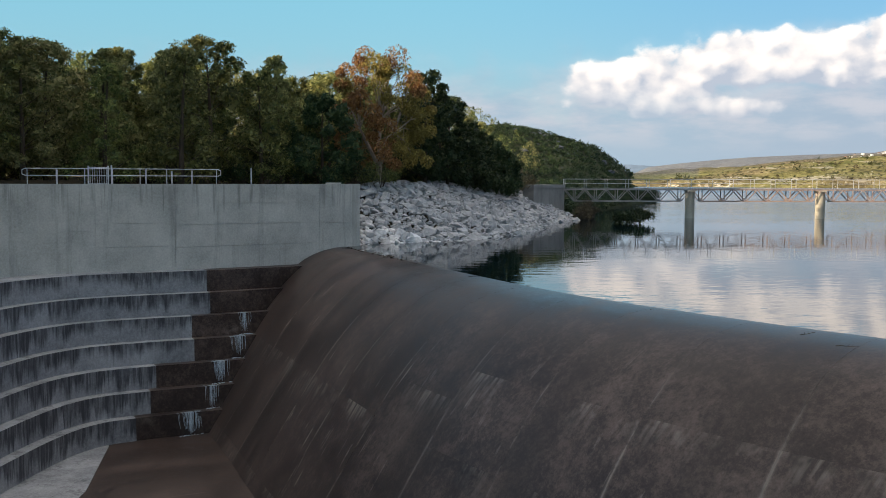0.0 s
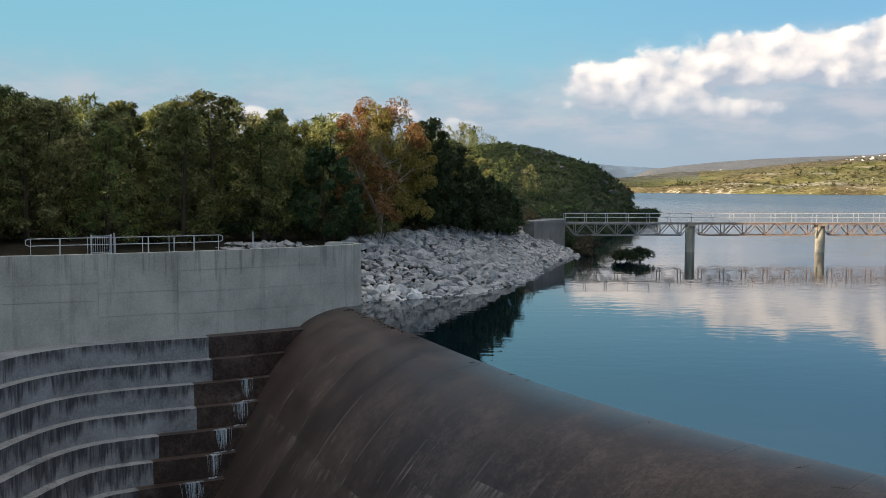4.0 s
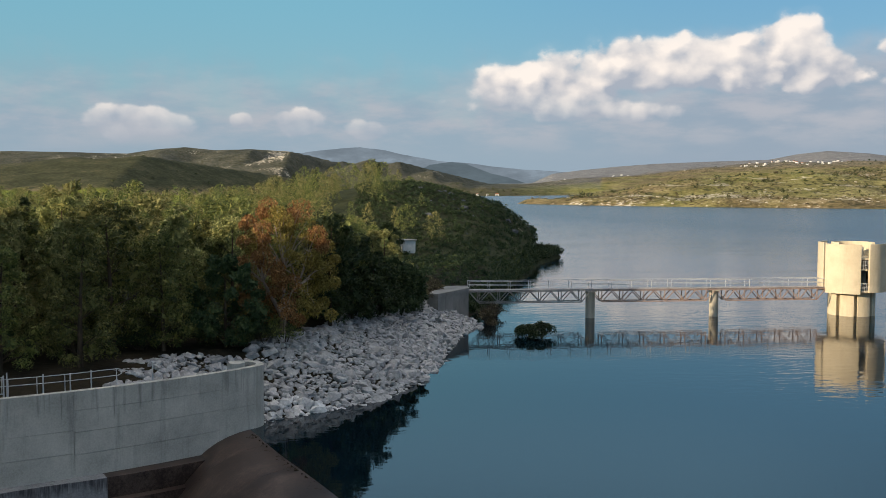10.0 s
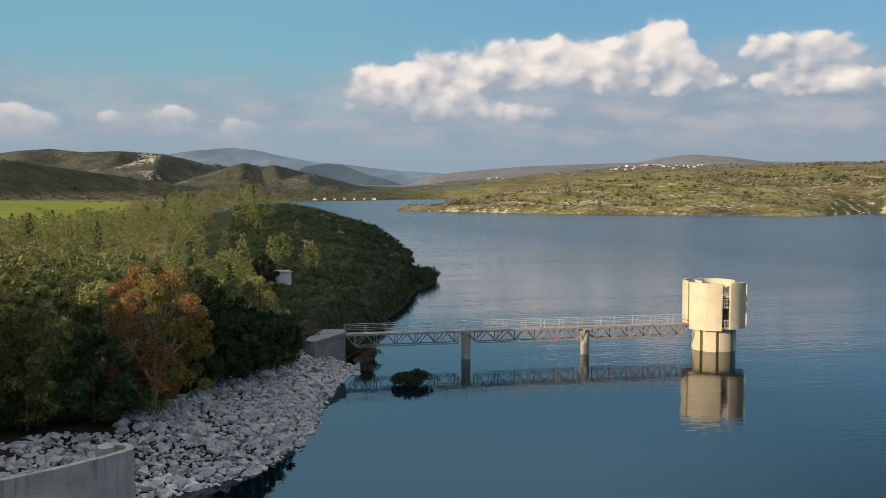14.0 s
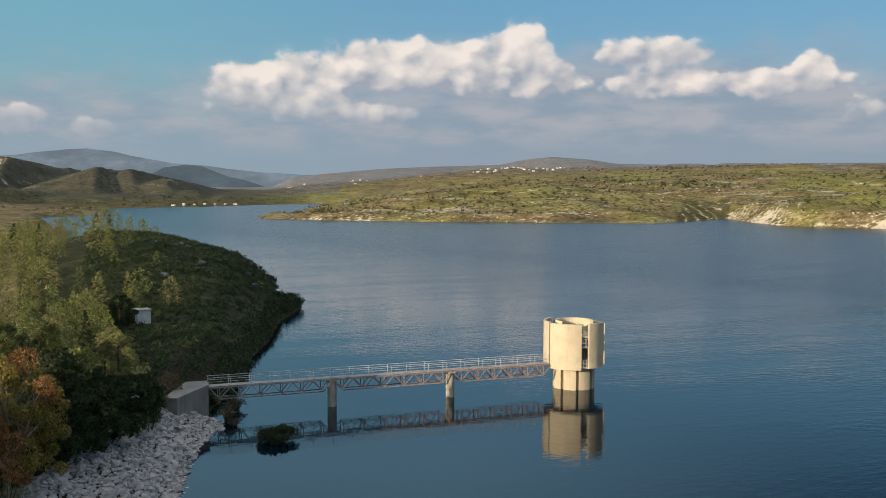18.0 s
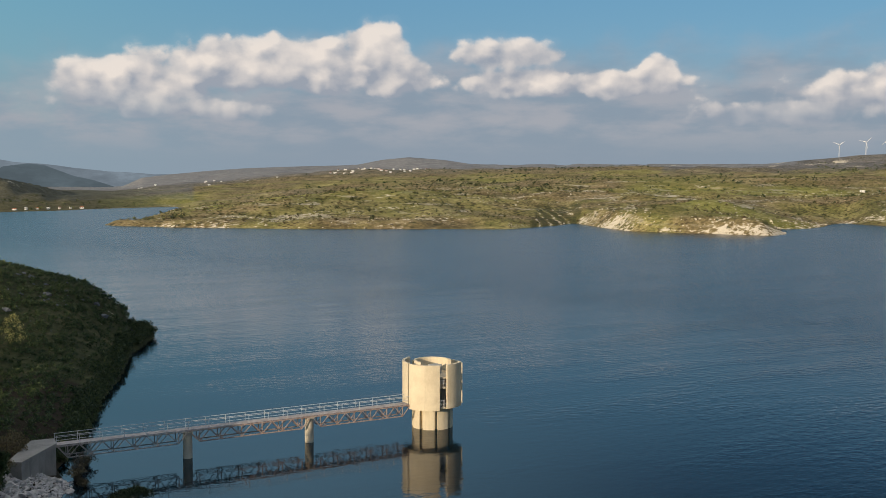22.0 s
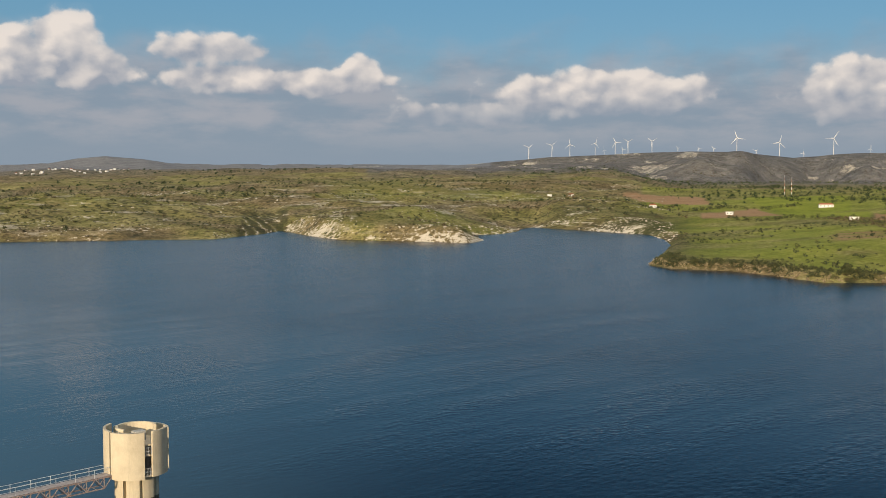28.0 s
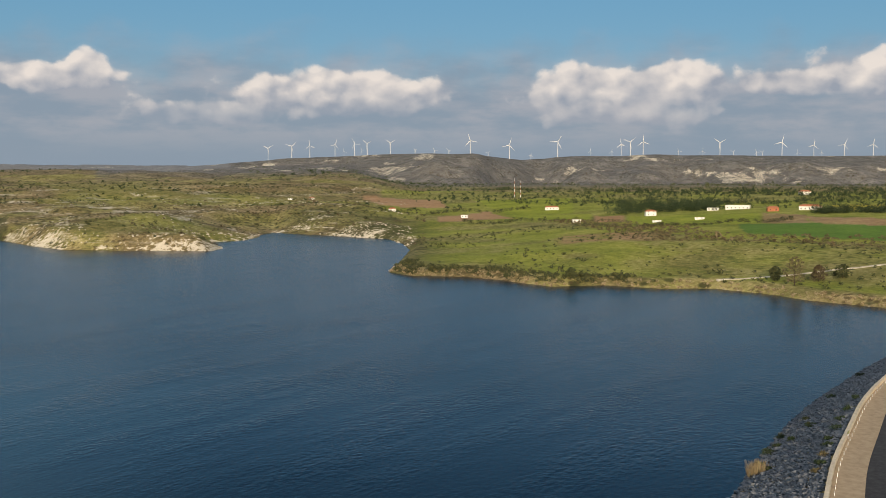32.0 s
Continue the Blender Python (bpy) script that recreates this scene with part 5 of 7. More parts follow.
def eucalyptus(at):
    """Forked pale limbs that carry separate hanging clumps of dry leaves, with gaps between them."""
    rng = np.random.RandomState(5)
    root = thing("eucalyptus_tree", "large tree with drying orange-brown leaves and pale limbs", "tree", at, group="trees on the left bank")
    forks = [Vector((-1.5, -0.5, 4.6)), Vector((1.3, -0.8, 4.2)), Vector((0.1, 0.9, 5.6))]
    bm = bmesh.new()
    rod(bm, (0, 0, -0.3), (0.05, 0, 1.6), 0.34, 0.26, 9)
    for f in forks:
        rod(bm, (0.05, 0, 1.5), f, 0.20, 0.11, 7)
    part("trunk", bm, PALEBARK, root)
    tufts = {"orange": [], "yellow": []}
    for k in range(36):
        up = (k + 0.5) / 36
        ang = k * 2.399 + rng.uniform(-0.4, 0.4)
        z = 2.2 + 8.6 * up
        w = 4.3 * math.sin(math.pi * min(1.0, 0.16 + 0.80 * up)) ** 0.55
        q = w * rng.uniform(0.62, 1.0) if up < 0.85 else w * rng.uniform(0.1, 0.9)
        c = Vector((q * math.cos(ang), q * math.sin(ang), z))
        if rng.uniform() < 0.12 and up < 0.6:
            continue
        src = min(forks, key=lambda f: (f - c).length)
        mid = src.lerp(c, 0.55) + Vector((0, 0, 0.5))
        bm = bmesh.new()
        rod(bm, src, mid, 0.07, 0.045, 5)
        rod(bm, mid, c + Vector((0, 0, 0.3)), 0.045, 0.016, 5)
        for _ in range(3):
            rod(bm, mid, mid + Vector(rng.normal(size=3) * 0.7), 0.018, 0.006, 4)
        part("limb", bm, PALEBARK, root)
        kind = "yellow" if (c.x > 1.4 and z < 7.5) or rng.uniform() < 0.22 else "orange"
        r = rng.uniform(0.65, 1.15)
        tufts[kind].append((c, r))
        for _ in range(2):
            tufts[kind].append((c + Vector((rng.normal() * 0.7, rng.normal() * 0.7, -rng.uniform(0.2, 1.2))), r * 0.7))
    for kind, mat in (("orange", LEAF_ORANGE), ("yellow", LEAF_YELLOW)):
        c = np.array([tuple(t[0]) for t in tufts[kind]])
        r = np.array([t[1] for t in tufts[kind]])
        v = leaf_cloud(rng, c, r, 380 * len(c), 0.21, 0.95, 0.9, 0.19)
        crown = new("crown", leaf_mesh("crown", v, mat))
        crown.parent = root


def crown_only(kind_of, seed, height, width, leaves, blade):
    ob = tree("sapling", "", kind_of, seed, height, width, leaves, blade, LEAF_PINE, (0, 0, 0))
    crown = [c for c in ob.children if c.name.startswith("crown")][0]
    v = np.empty(len(crown.data.vertices) * 3)
    crown.data.vertices.foreach_get("co", v)
    for c in list(ob.children) + [ob]:
        bpy.data.objects.remove(c)
    return v.reshape(-1, 3)


build_forest()


# ---- footbridge and intake tower ----
DECK = 3.72
BR_A, BR_B = Vector((14.8, 124.6, 0)), Vector((61.4, 125.6, 0))


DECKING = grained("weathered_painted_steel", (0.24, 0.21, 0.195), (0.48, 0.43, 0.40), 2.0, 0.7, 0.3, 0.2, 0.01)


def build_bridge():
    d = (BR_B - BR_A).normalized()
    n = Vector((-d.y, d.x, 0))
    L = (BR_B - BR_A).length
    root = thing("footbridge", "narrow steel truss footbridge with handrails, rusty towards the tower", "bridge")
    half = 0.75
    up = Vector((0, 0, 1))

    def at(s, side, z):
        return BR_A + d * s + n * side + up * z

    cuts = [0.0, 15.6, 31.8, L]
    for a, b in zip(cuts, cuts[1:]):
        bm = bmesh.new()
        beam(bm, at(a + 0.02, 0, DECK - 0.05), at(b - 0.02, 0, DECK - 0.05), 1.46, 0.07)
        part("deck", bm, DECKING, root)
    for k, (a, b) in enumerate(zip(cuts, cuts[1:])):
        mat = DECKING if k == 0 else RUST
        for side in (-half, half):
            bm = bmesh.new()
            beam(bm, at(a, side, DECK - 0.2), at(b, side, DECK - 0.2), 0.10, 0.14)
            part("top_chord", bm, mat, root)
            m = 5
            bm = bmesh.new()
            beam(bm, at(a + 1.3, side, DECK - 1.62), at(b - 1.3, side, DECK - 1.62), 0.11, 0.13)
            part("bottom_chord", bm, mat, root)
            w = (b - a - 2.6) / m
            beamy = []
            for i in range(m):
                s = a + 1.3 + i * w
                beamy += [((s, DECK - 1.62), (s + w / 2, DECK - 0.2)), ((s + w / 2, DECK - 0.2), (s + w, DECK - 1.62)), ((s, DECK - 0.2), (s, DECK - 1.62))]
            beamy += [((b - 1.3, DECK - 0.2), (b - 1.3, DECK - 1.62)), ((a + 0.1, DECK - 0.2), (a + 1.3, DECK - 1.62)), ((b - 0.1, DECK - 0.2), (b - 1.3, DECK - 1.62))]
            for p, q in beamy:
                bm = bmesh.new()
                beam(bm, at(p[0], side, p[1]), at(q[0], side, q[1]), 0.10, 0.10)
                part("brace", bm, mat, root)
        for i in range(9):
            s = a + 0.6 + i * (b - a - 1.2) / 8
            bm = bmesh.new()
            beam(bm, at(s, -half, DECK - 1.62 if 0 < i < 8 else DECK - 0.3), at(s, half, DECK - 1.62 if 0 < i < 8 else DECK - 0.3), 0.06, 0.06)
            part("cross_bar", bm, mat, root)
    for side in (-half, half):
        for z, r in ((DECK + 1.06, 0.032), (DECK + 0.55, 0.026)):
            bm = bmesh.new()
            rod(bm, at(0, side, z), at(L, side, z), r, r, 8)
            part("rail", bm, STEEL, root)
        for i in range(19):
            s = 0.05 + i * (L - 0.1) / 18
            bm = bmesh.new()
            rod(bm, at(s, side, DECK - 0.02), at(s, side, DECK + 1.06), 0.032, 0.032, 6)
            part("post", bm, STEEL, root)
    for s in (15.6, 31.8):
        p = at(s, 0, 0)
        pier = thing("bridge_pier", "round concrete pier standing in the lake", "pier", (p.x, p.y, 0), group="piers of the footbridge")
        bm = bmesh.new()
        ring = [(0.58 * math.cos(k * math.pi / 14), 0.58 * math.sin(k * math.pi / 14)) for k in range(28)]
        lathe(bm, ring, -5.0, DECK - 0.45)
        part("shaft", bm, WETPALE, pier)
        bm = bmesh.new()
        box(bm, (-0.50, -0.80, DECK - 0.46), (0.50, 0.80, DECK - 0.275), 0.03)
        part("bearing", bm, WETPALE, pier)
    ab = thing("bridge_abutment", "pale concrete abutment wall at the bank end of the footbridge", "abutment")
    bm = bmesh.new()
    ring = [(14.75, 125.8), (14.75, 123.4), (10.4, 116.6), (9.2, 117.4), (12.4, 125.8)]
    lathe(bm, ring[::-1], -1.0, 3.72)
    part("body", bm, SHADECON, ab)
    bm = bmesh.new()
    lathe(bm, [(14.85, 125.9), (14.85, 123.35), (10.4, 116.45), (9.05, 117.35), (12.3, 125.9)][::-1], 3.72, 4.10)
    part("coping", bm, SHADECON, ab)


build_bridge()


def arc_shell(bm, r0, r1, a0, a1, z0, z1, n=16):
    """A curved slab of wall between two radii and two angles (degrees)."""
    rows = []
    for k in range(n + 1):
        a = radians(a0 + (a1 - a0) * k / n)
        c, s = math.cos(a), math.sin(a)
        rows.append([bm.verts.new((r * c, r * s, z)) for r, z in ((r0, z0), (r1, z0), (r1, z1), (r0, z1))])
    for p, q in zip(rows, rows[1:]):
        for j in range(4):
            bm.faces.new((p[j], p[(j + 1) % 4], q[(j + 1) % 4], q[j]))
    bm.faces.new(rows[0])
    bm.faces.new(rows[-1][::-1])
    bmesh.ops.recalc_face_normals(bm, faces=bm.faces)


def build_tower():
    t = thing("intake_tower", "pale round concrete intake tower on legs in the lake", "tower", (65.3, 125.9, 0))
    R = 4.25
    # bearings about the axis: the eye lies near -117 degrees
    panels = [(-243, -171, 3.2, 9.40), (-167, -103, 3.0, 9.30), (-88, -44, 3.2, 9.35), (-28, 36, 3.2, 8.95), (42, 108, 3.2, 8.85)]
    for a0, a1, z0, z1 in panels:
        bm = bmesh.new()
        arc_shell(bm, R - 0.38, R, a0, a1, z0, z1, 20)
        part("wall_panel", bm, PALE, t)
    for z in (3.3, 6.1, 7.5):
        bm = bmesh.new()
        ring = [((R - 0.42) * math.cos(k * math.pi / 20), (R - 0.42) * math.sin(k * math.pi / 20)) for k in range(40)]
        lathe(bm, ring, z - 0.12, z + 0.12)
        part("floor_slab", bm, PALE, t)
    bm = bmesh.new()
    arc_shell(bm, 2.35, 2.65, -25, 205, 7.6, 9.42, 20)
    part("inner_wall", bm, PALE, t)
    bm = bmesh.new()
    box(bm, (-0.9, -1.5, 7.6), (0.7, -0.3, 8.9), 0.04)
    part("hatch_house", bm, CONCRETE, t)
    bm = bmesh.new()
    lathe(bm, [(1.7 * math.cos(k * math.pi / 10), 1.7 * math.sin(k * math.pi / 10)) for k in range(20)], 3.4, 7.5)
    part("shaft", bm, CONCRETE, t)
    for a in (-172, -128, -84, -40, 4, 48, 92, 136):
        bm = bmesh.new()
        arc_shell(bm, 2.35, 2.9, a - 17, a + 17, -5.0, 3.2, 6)
        part("leg", bm, PALE, t)
    bm = bmesh.new()
    lathe(bm, [(2.3 * math.cos(k * math.pi / 10), 2.3 * math.sin(k * math.pi / 10)) for k in range(20)], -5.0, 3.2)
    part("core", bm, PALE, t)
    for z in (3.42, 6.22):
        for h in (0.5, 1.0):
            bm = bmesh.new()
            for k in range(6):
                a, b = radians(-104 + k * 3), radians(-101 + k * 3)
                rod(bm, ((R - 0.2) * math.cos(a), (R - 0.2) * math.sin(a), z + h), ((R - 0.2) * math.cos(b), (R - 0.2) * math.sin(b), z + h), 0.03, 0.03, 5)
            part("guard_rail", bm, STEEL, t)
        for k in range(7):
            a = radians(-104 + k * 3)
            bm = bmesh.new()
            rod(bm, ((R - 0.2) * math.cos(a), (R - 0.2) * math.sin(a), z - 0.06), ((R - 0.2) * math.cos(a), (R - 0.2) * math.sin(a), z + 1.0), 0.02, 0.02, 5)
            part("baluster", bm, STEEL, t)


build_tower()
build_rock_bank()


# ---- things on the left bank ----
def build_handrail():
    root = thing("handrail", "galvanised steel handrail with a small barred gate behind the wall", "handrail")
    line = smooth_line([(-24.6, 59.75), (-20.9, 61.5), (-17.4, 63.0), (-14.4, 64.9)], 60)
    s = np.concatenate([[0], np.cumsum(np.hypot(*np.diff(line, axis=0).T))])

    def at(v, z, off=0.0):
        return Vector((float(np.interp(v, s, line[:, 0])) - 0.4 * off, float(np.interp(v, s, line[:, 1])) + 0.9 * off, z))

    L = s[-1]
    for z in (5.22, 4.80):
        bm = bmesh.new()
        for k in range(12):
            rod(bm, at(L * k / 12, z), at(L * (k + 1) / 12, z), 0.025, 0.025, 8)
        part("rail", bm, STEEL, root)
    for e in (0.0, L):
        bm = bmesh.new()
        d = -0.18 if e == 0 else 0.18
        a, b = at(e, 5.22), at(e, 4.80)
        t = (at(L, 0) - at(0, 0)).normalized()
        p = [a, a + t * d - Vector((0, 0, 0.08)), b + t * d + Vector((0, 0, 0.08)), b]
        for q, r in zip(p, p[1:]):
            rod(bm, q, r, 0.025, 0.025, 8)
        part("end_bend", bm, STEEL, root)
    for k in range(8):
        bm = bmesh.new()
        rod(bm, at(0.1 + k * (L - 0.2) / 7, 3.6), at(0.1 + k * (L - 0.2) / 7, 5.22), 0.027, 0.027, 8)
        part("post", bm, STEEL, root)
    gate = new("gate")
    gate.parent = root
    bm = bmesh.new()
    for v in (3.55, 4.7):
        rod(bm, at(v, 3.7, 0.3), at(v, 5.4, 0.3), 0.05, 0.05, 8)
    for z in (4.3, 5.3):
        rod(bm, at(3.55, z, 0.3), at(4.7, z, 0.3), 0.03, 0.03, 6)
    part("gate_frame", bm, STEEL, gate)
    for k in range(8):
        bm = bmesh.new()
        rod(bm, at(3.65 + k * 0.135, 4.3, 0.3), at(3.65 + k * 0.135, 5.3, 0.3), 0.016, 0.016, 5)
        part("gate_bar", bm, STEEL, gate)
    for v, top in ((1.8, 5.15), (4.95, 5.45), (7.0, 5.2), (8.6, 5.1), (9.9, 5.15), (12.1, 5.35)):
        p = at(min(v, L), 3.5, 0.9) if v < L else Vector((-12.6, 66.6, 3.5))
        post = thing("fence_post", "short galvanised fence post standing by the wall", "post", p, group="fence posts by the wall")
        bm = bmesh.new()
        rod(bm, (0, 0, 0), (0, 0, top - 3.5), 0.045, 0.045, 8)
        part("shaft", bm, STEEL, post)


build_handrail()


def build_wall_end():
    end = thing("wall_end", "rounded end of the concrete wall with a raised round cap", "wall end", (-7.35, 71.05, 0))
    bm = bmesh.new()
    arc_shell(bm, 1.0, 1.5, -45, 140, -2.2, 4.3, 24)
    part("curl", bm, CONCRETE, end)
    bm = bmesh.new()
    lathe(bm, [(-0.35 + 0.55 * math.cos(k * math.pi / 12), 0.1 + 0.55 * math.sin(k * math.pi / 12)) for k in range(24)], 2.5, 4.40)
    part("cap", bm, CONCRETE, end)


build_wall_end()
WHITE = grained("white_render", (0.62, 0.61, 0.58), (0.80, 0.79, 0.76), 1.5, 0.9, 0.2, 0.15, 0.01)
TILE = grained("roof_tile", (0.28, 0.10, 0.05), (0.45, 0.19, 0.10), 2.0, 0.85, 0.2, 0.3, 0.03)
GLASS = grained("dark_window", (0.02, 0.025, 0.03), (0.04, 0.045, 0.05), 2.0, 0.15, 0.5, 0.0, 0.001)
FOAM = grained("white_water", (0.34, 0.42, 0.48), (0.60, 0.68, 0.73), 7.0, 0.35, 0.4, 0.5, 0.03)
TAN = grained("sunlit_gravel_walk", (0.29, 0.215, 0.135), (0.43, 0.335, 0.22), 0.8, 0.9, 0.2, 0.3, 0.01)
KERB = grained("tan_parapet_concrete", (0.45, 0.385, 0.28), (0.62, 0.545, 0.41), 0.9, 0.9, 0.2, 0.2, 0.01)
PAINT = grained("white_paint", (0.70, 0.70, 0.68), (0.84, 0.84, 0.82), 4.0, 0.6, 0.3, 0.05, 0.002)
TWIG = grained("dead_wood", (0.05, 0.04, 0.03), (0.14, 0.11, 0.085), 5.0, 0.95, 0.1, 0.4, 0.01)
LEAF_SCRUB = make_leaf("scrub_foliage", (0.030, 0.040, 0.016), (0.062, 0.072, 0.026), (0.115, 0.115, 0.045), 0.1)
LEAF_BROWN = make_leaf("dry_scrub", (0.060, 0.050, 0.024), (0.120, 0.095, 0.048), (0.20, 0.16, 0.085), 0.1)


def build_hut():
    hut = thing("hut", "small white rendered hut with a flat roof on the scrubby hill", "hut", (10.3, 178.5, ground_z(10.3, 178.5) - 0.1))
    hut.rotation_euler = (0, 0, radians(12))
    bm = bmesh.new()
    box(bm, (-1.15, -1.2, -0.6), (1.15, 1.2, 2.05), 0.02)
    part("wall", bm, WHITE, hut)
    bm = bmesh.new()
    box(bm, (-1.35, -1.4, 2.05), (1.35, 1.4, 2.22), 0.03)
    part("roof", bm, CONCRETE, hut)
    bm = bmesh.new()
    box(bm, (1.14, -0.5, 0.0), (1.18, 0.4, 1.8))
    part("door", bm, GLASS, hut)


build_hut()


def bush(name, label, at, w, h, leaves, blade, mat, seed, group="", sticks=14):
    rng = np.random.RandomState(seed)
    root = thing(name, label, "bush", at, group)
    bm = bmesh.new()
    for k in range(sticks):
        a, q = rng.uniform(0, 6.28), rng.uniform(0.1, 0.5) * w
        rod(bm, (0.1 * math.cos(a), 0.1 * math.sin(a), -0.3), (q * math.cos(a), q * math.sin(a), h * rng.uniform(0.5, 1.08)), 0.03, 0.008, 4)
    part("stem", bm, TWIG, root)
    n = 26
    a, q = rng.uniform(0, 6.28, n), np.sqrt(rng.uniform(0, 1, n)) * w * 0.42
    c = np.stack([q * np.cos(a), q * np.sin(a), h * (0.25 + 0.55 * rng.uniform(0, 1, n) * (1 - (q / (w * 0.5)) ** 2))], 1)
    v = leaf_cloud(rng, c, np.full(n, w * 0.13), leaves, blade, 0.8)
    v[:, 2] = np.maximum(v[:, 2], -0.1)
    ob = new("foliage", leaf_mesh("foliage", v, mat))
    ob.parent = root
    return root


bush("lake_bush", "dark twiggy bush standing in the lake near the bank", (20.6, 109.6, 0.0), 4.6, 1.75, 5200, 0.26, LEAF_DARK, 1)
for k, (x, y, w, h) in enumerate([(16.6, 121.0, 2.4, 2.6), (17.4, 123.6, 2.6, 3.0), (18.6, 127.0, 2.8, 2.2), (17.0, 118.5, 1.6, 1.2)]):
    bush("waterside_shrub", "straggly half-bare shrub rising from the water by the abutment", (x, y, -0.1), w, h, 420, 0.26, LEAF_BROWN, 20 + k, "shrubs by the abutment", 40)
for k, (x, y, w, h) in enumerate([(8.0, 117.0, 3.6, 3.0), (6.0, 112.0, 3.2, 2.6), (3.5, 107.0, 3.4, 3.0), (1.0, 101.0, 3.0, 2.4), (-1.0, 96.0, 3.2, 2.6), (9.4, 121.5, 4.2, 3.4), (10.5, 127.5, 4.2, 3.2), (-16.0, 79.0, 3.4, 2.2), (-10.5, 82.0, 3.0, 2.2)]):
    bush("bank_shrub", "grey-brown leafless shrub above the boulders" if k < 7 else "dark green shrub under the trees", (x, y, ground_z(x, y)), w, h, 1500, 0.24, LEAF_BROWN if k in (0, 1, 5, 6) else LEAF_DARK, 40 + k, "shrubs on the bank", 30)


# undergrowth that closes the foot of the wood
under = [bush("undergrowth", "dark leafy undergrowth along the edge of the wood", (-30.0 - k, 66.0, 3.5), 4.0, 2.6, 1500, 0.17, LEAF_DARK if k else LEAF_PINE, 60 + k, "undergrowth by the wood", 12) for k in range(2)]
ur = np.random.RandomState(17)
for k in range(37):
    f = min(k, 33) / 33
    p = np.array(LEFT_BANK[0]) * (1 - f) + np.array((11.5, 118.0)) * f if k > 12 else np.array((-34 + k * 2.2, 59.5 + k * 1.15))
    q = p + np.array((-9.6, 5.0)) * (0.95 + 0.25 * ur.uniform()) if k > 12 else p + np.array((-4.2, 8.8)) + ur.uniform(-0.8, 0.8, 2)
    if k > 33:
        q = np.array((-10.6 + 1.8 * (k - 33), 80.2 + 0.75 * (k - 33)))
    s = ur.uniform(0.7, 1.25)
    m = Matrix.LocRotScale((float(q[0]), float(q[1]), ground_z(*q)), Euler((0, 0, ur.uniform(0, 6.28))), (s, s, s * ur.uniform(0.8, 1.2)))
    ob = under[k % 2] if k < 2 else copy_thing(under[k % 2], Matrix())
    ob.matrix_basis = m


def drift(name, at, size, seed):
    rng = np.random.RandomState(seed)
    root = thing(name, "small dark branch stranded on the lip of the weir", "driftwood", at, group="driftwood on the weir")
    bm = bmesh.new()
    p = Vector((-size / 2, 0, 0.05))
    for k in range(4):
        q = p + Vector((size / 4, rng.uniform(-0.08, 0.08) * size, rng.uniform(-0.02, 0.03)))
        rod(bm, p, q, 0.016 - 0.003 * k, 0.013 - 0.003 * k, 5)
        if k:
            rod(bm, p, p + Vector((rng.uniform(0.0, 0.2), rng.uniform(-0.35, 0.35), rng.uniform(0.05, 0.16))) * size, 0.010, 0.004, 4)
        p = q
    part("branch", bm, TWIG, root)
    root.rotation_euler = (0, 0, rng.uniform(-1.2, 0.4))


for k, (x, y, z, s) in enumerate([(11.0, 30.2, -0.06, 0.55), (11.4, 28.3, -0.10, 0.6), (7.6, 35.9, -0.05, 0.4), (1.5, 47.6, 0.0, 0.6), (3.1, 44.6, 0.0, 0.35), (3.7, 43.2, 0.02, 0.3), (-1.6, 55.4, 0.0, 0.5), (-6.2, 67.0, 0.03, 0.7), (-5.3, 65.0, 0.03, 0.5)]):
    drift("drift_branch", (x, y, z), s, k)


dr = random.Random(12)
lip = smooth_line(CREST, 120)
for k in range(18):
    p = lip[dr.randint(3, 26)]
    drift("drift_branch", (float(p[0]) - 0.1 + dr.uniform(-0.35, 0.35), float(p[1]) + dr.uniform(-0.3, 0.3), 0.015), dr.uniform(0.3, 0.8), 30 + k)


def cascade(x, y, z, w, seed):
    """A thin fall of white water over one step: strands of uneven length."""
    rng = np.random.RandomState(seed)
    root = thing("cascade", "thin white trickle of water falling over a wet step", "cascade", (x, y, z), group="trickles on the steps")
    root.rotation_euler = (0, 0, radians(32))
    for k in range(int(w * 26)):
        bm = bmesh.new()
        a = float(np.clip(rng.normal(0, w * 0.2), -w / 2, w / 2))
        r = rng.uniform(0.004, 0.013)
        n = 1.27 * (1 - abs(a) / (w * 0.62)) ** 0.3 * rng.uniform(0.6, 1.0)
        rod(bm, (a, 0.35, 0.0), (a, -0.02, 0.02), r, r, 5)
        mid = (a * 0.95 + rng.uniform(-0.03, 0.03), -0.07, -n * 0.5)
        rod(bm, (a, -0.02, 0.02), mid, r, r * 0.8, 5)
        rod(bm, mid, (a * 0.88 + rng.uniform(-0.07, 0.07), -0.12, -n), r * 0.8, r * 0.4, 5)
        part("strand", bm, FOAM, root)
    for k in range(5):
        bm = bmesh.new()
        a = rng.uniform(-w * 0.45, w * 0.2)
        rod(bm, (a, 0.0, 0.015), (a + rng.uniform(0.15, 0.35), 0.0 + rng.uniform(-0.02, 0.02), 0.015), 0.012, 0.006, 5)
        part("lip_foam", bm, FOAM, root)
    bm = bmesh.new()
    for k in range(22):
        a, b, r = rng.uniform(-w * 0.45, w * 0.45), rng.uniform(-0.3, -0.05), rng.uniform(0.012, 0.04)
        rod(bm, (a - r, b, -1.27), (a + r * 2, b, -1.27), r, r * 0.4, 6)
    part("splash", bm, FOAM, root)


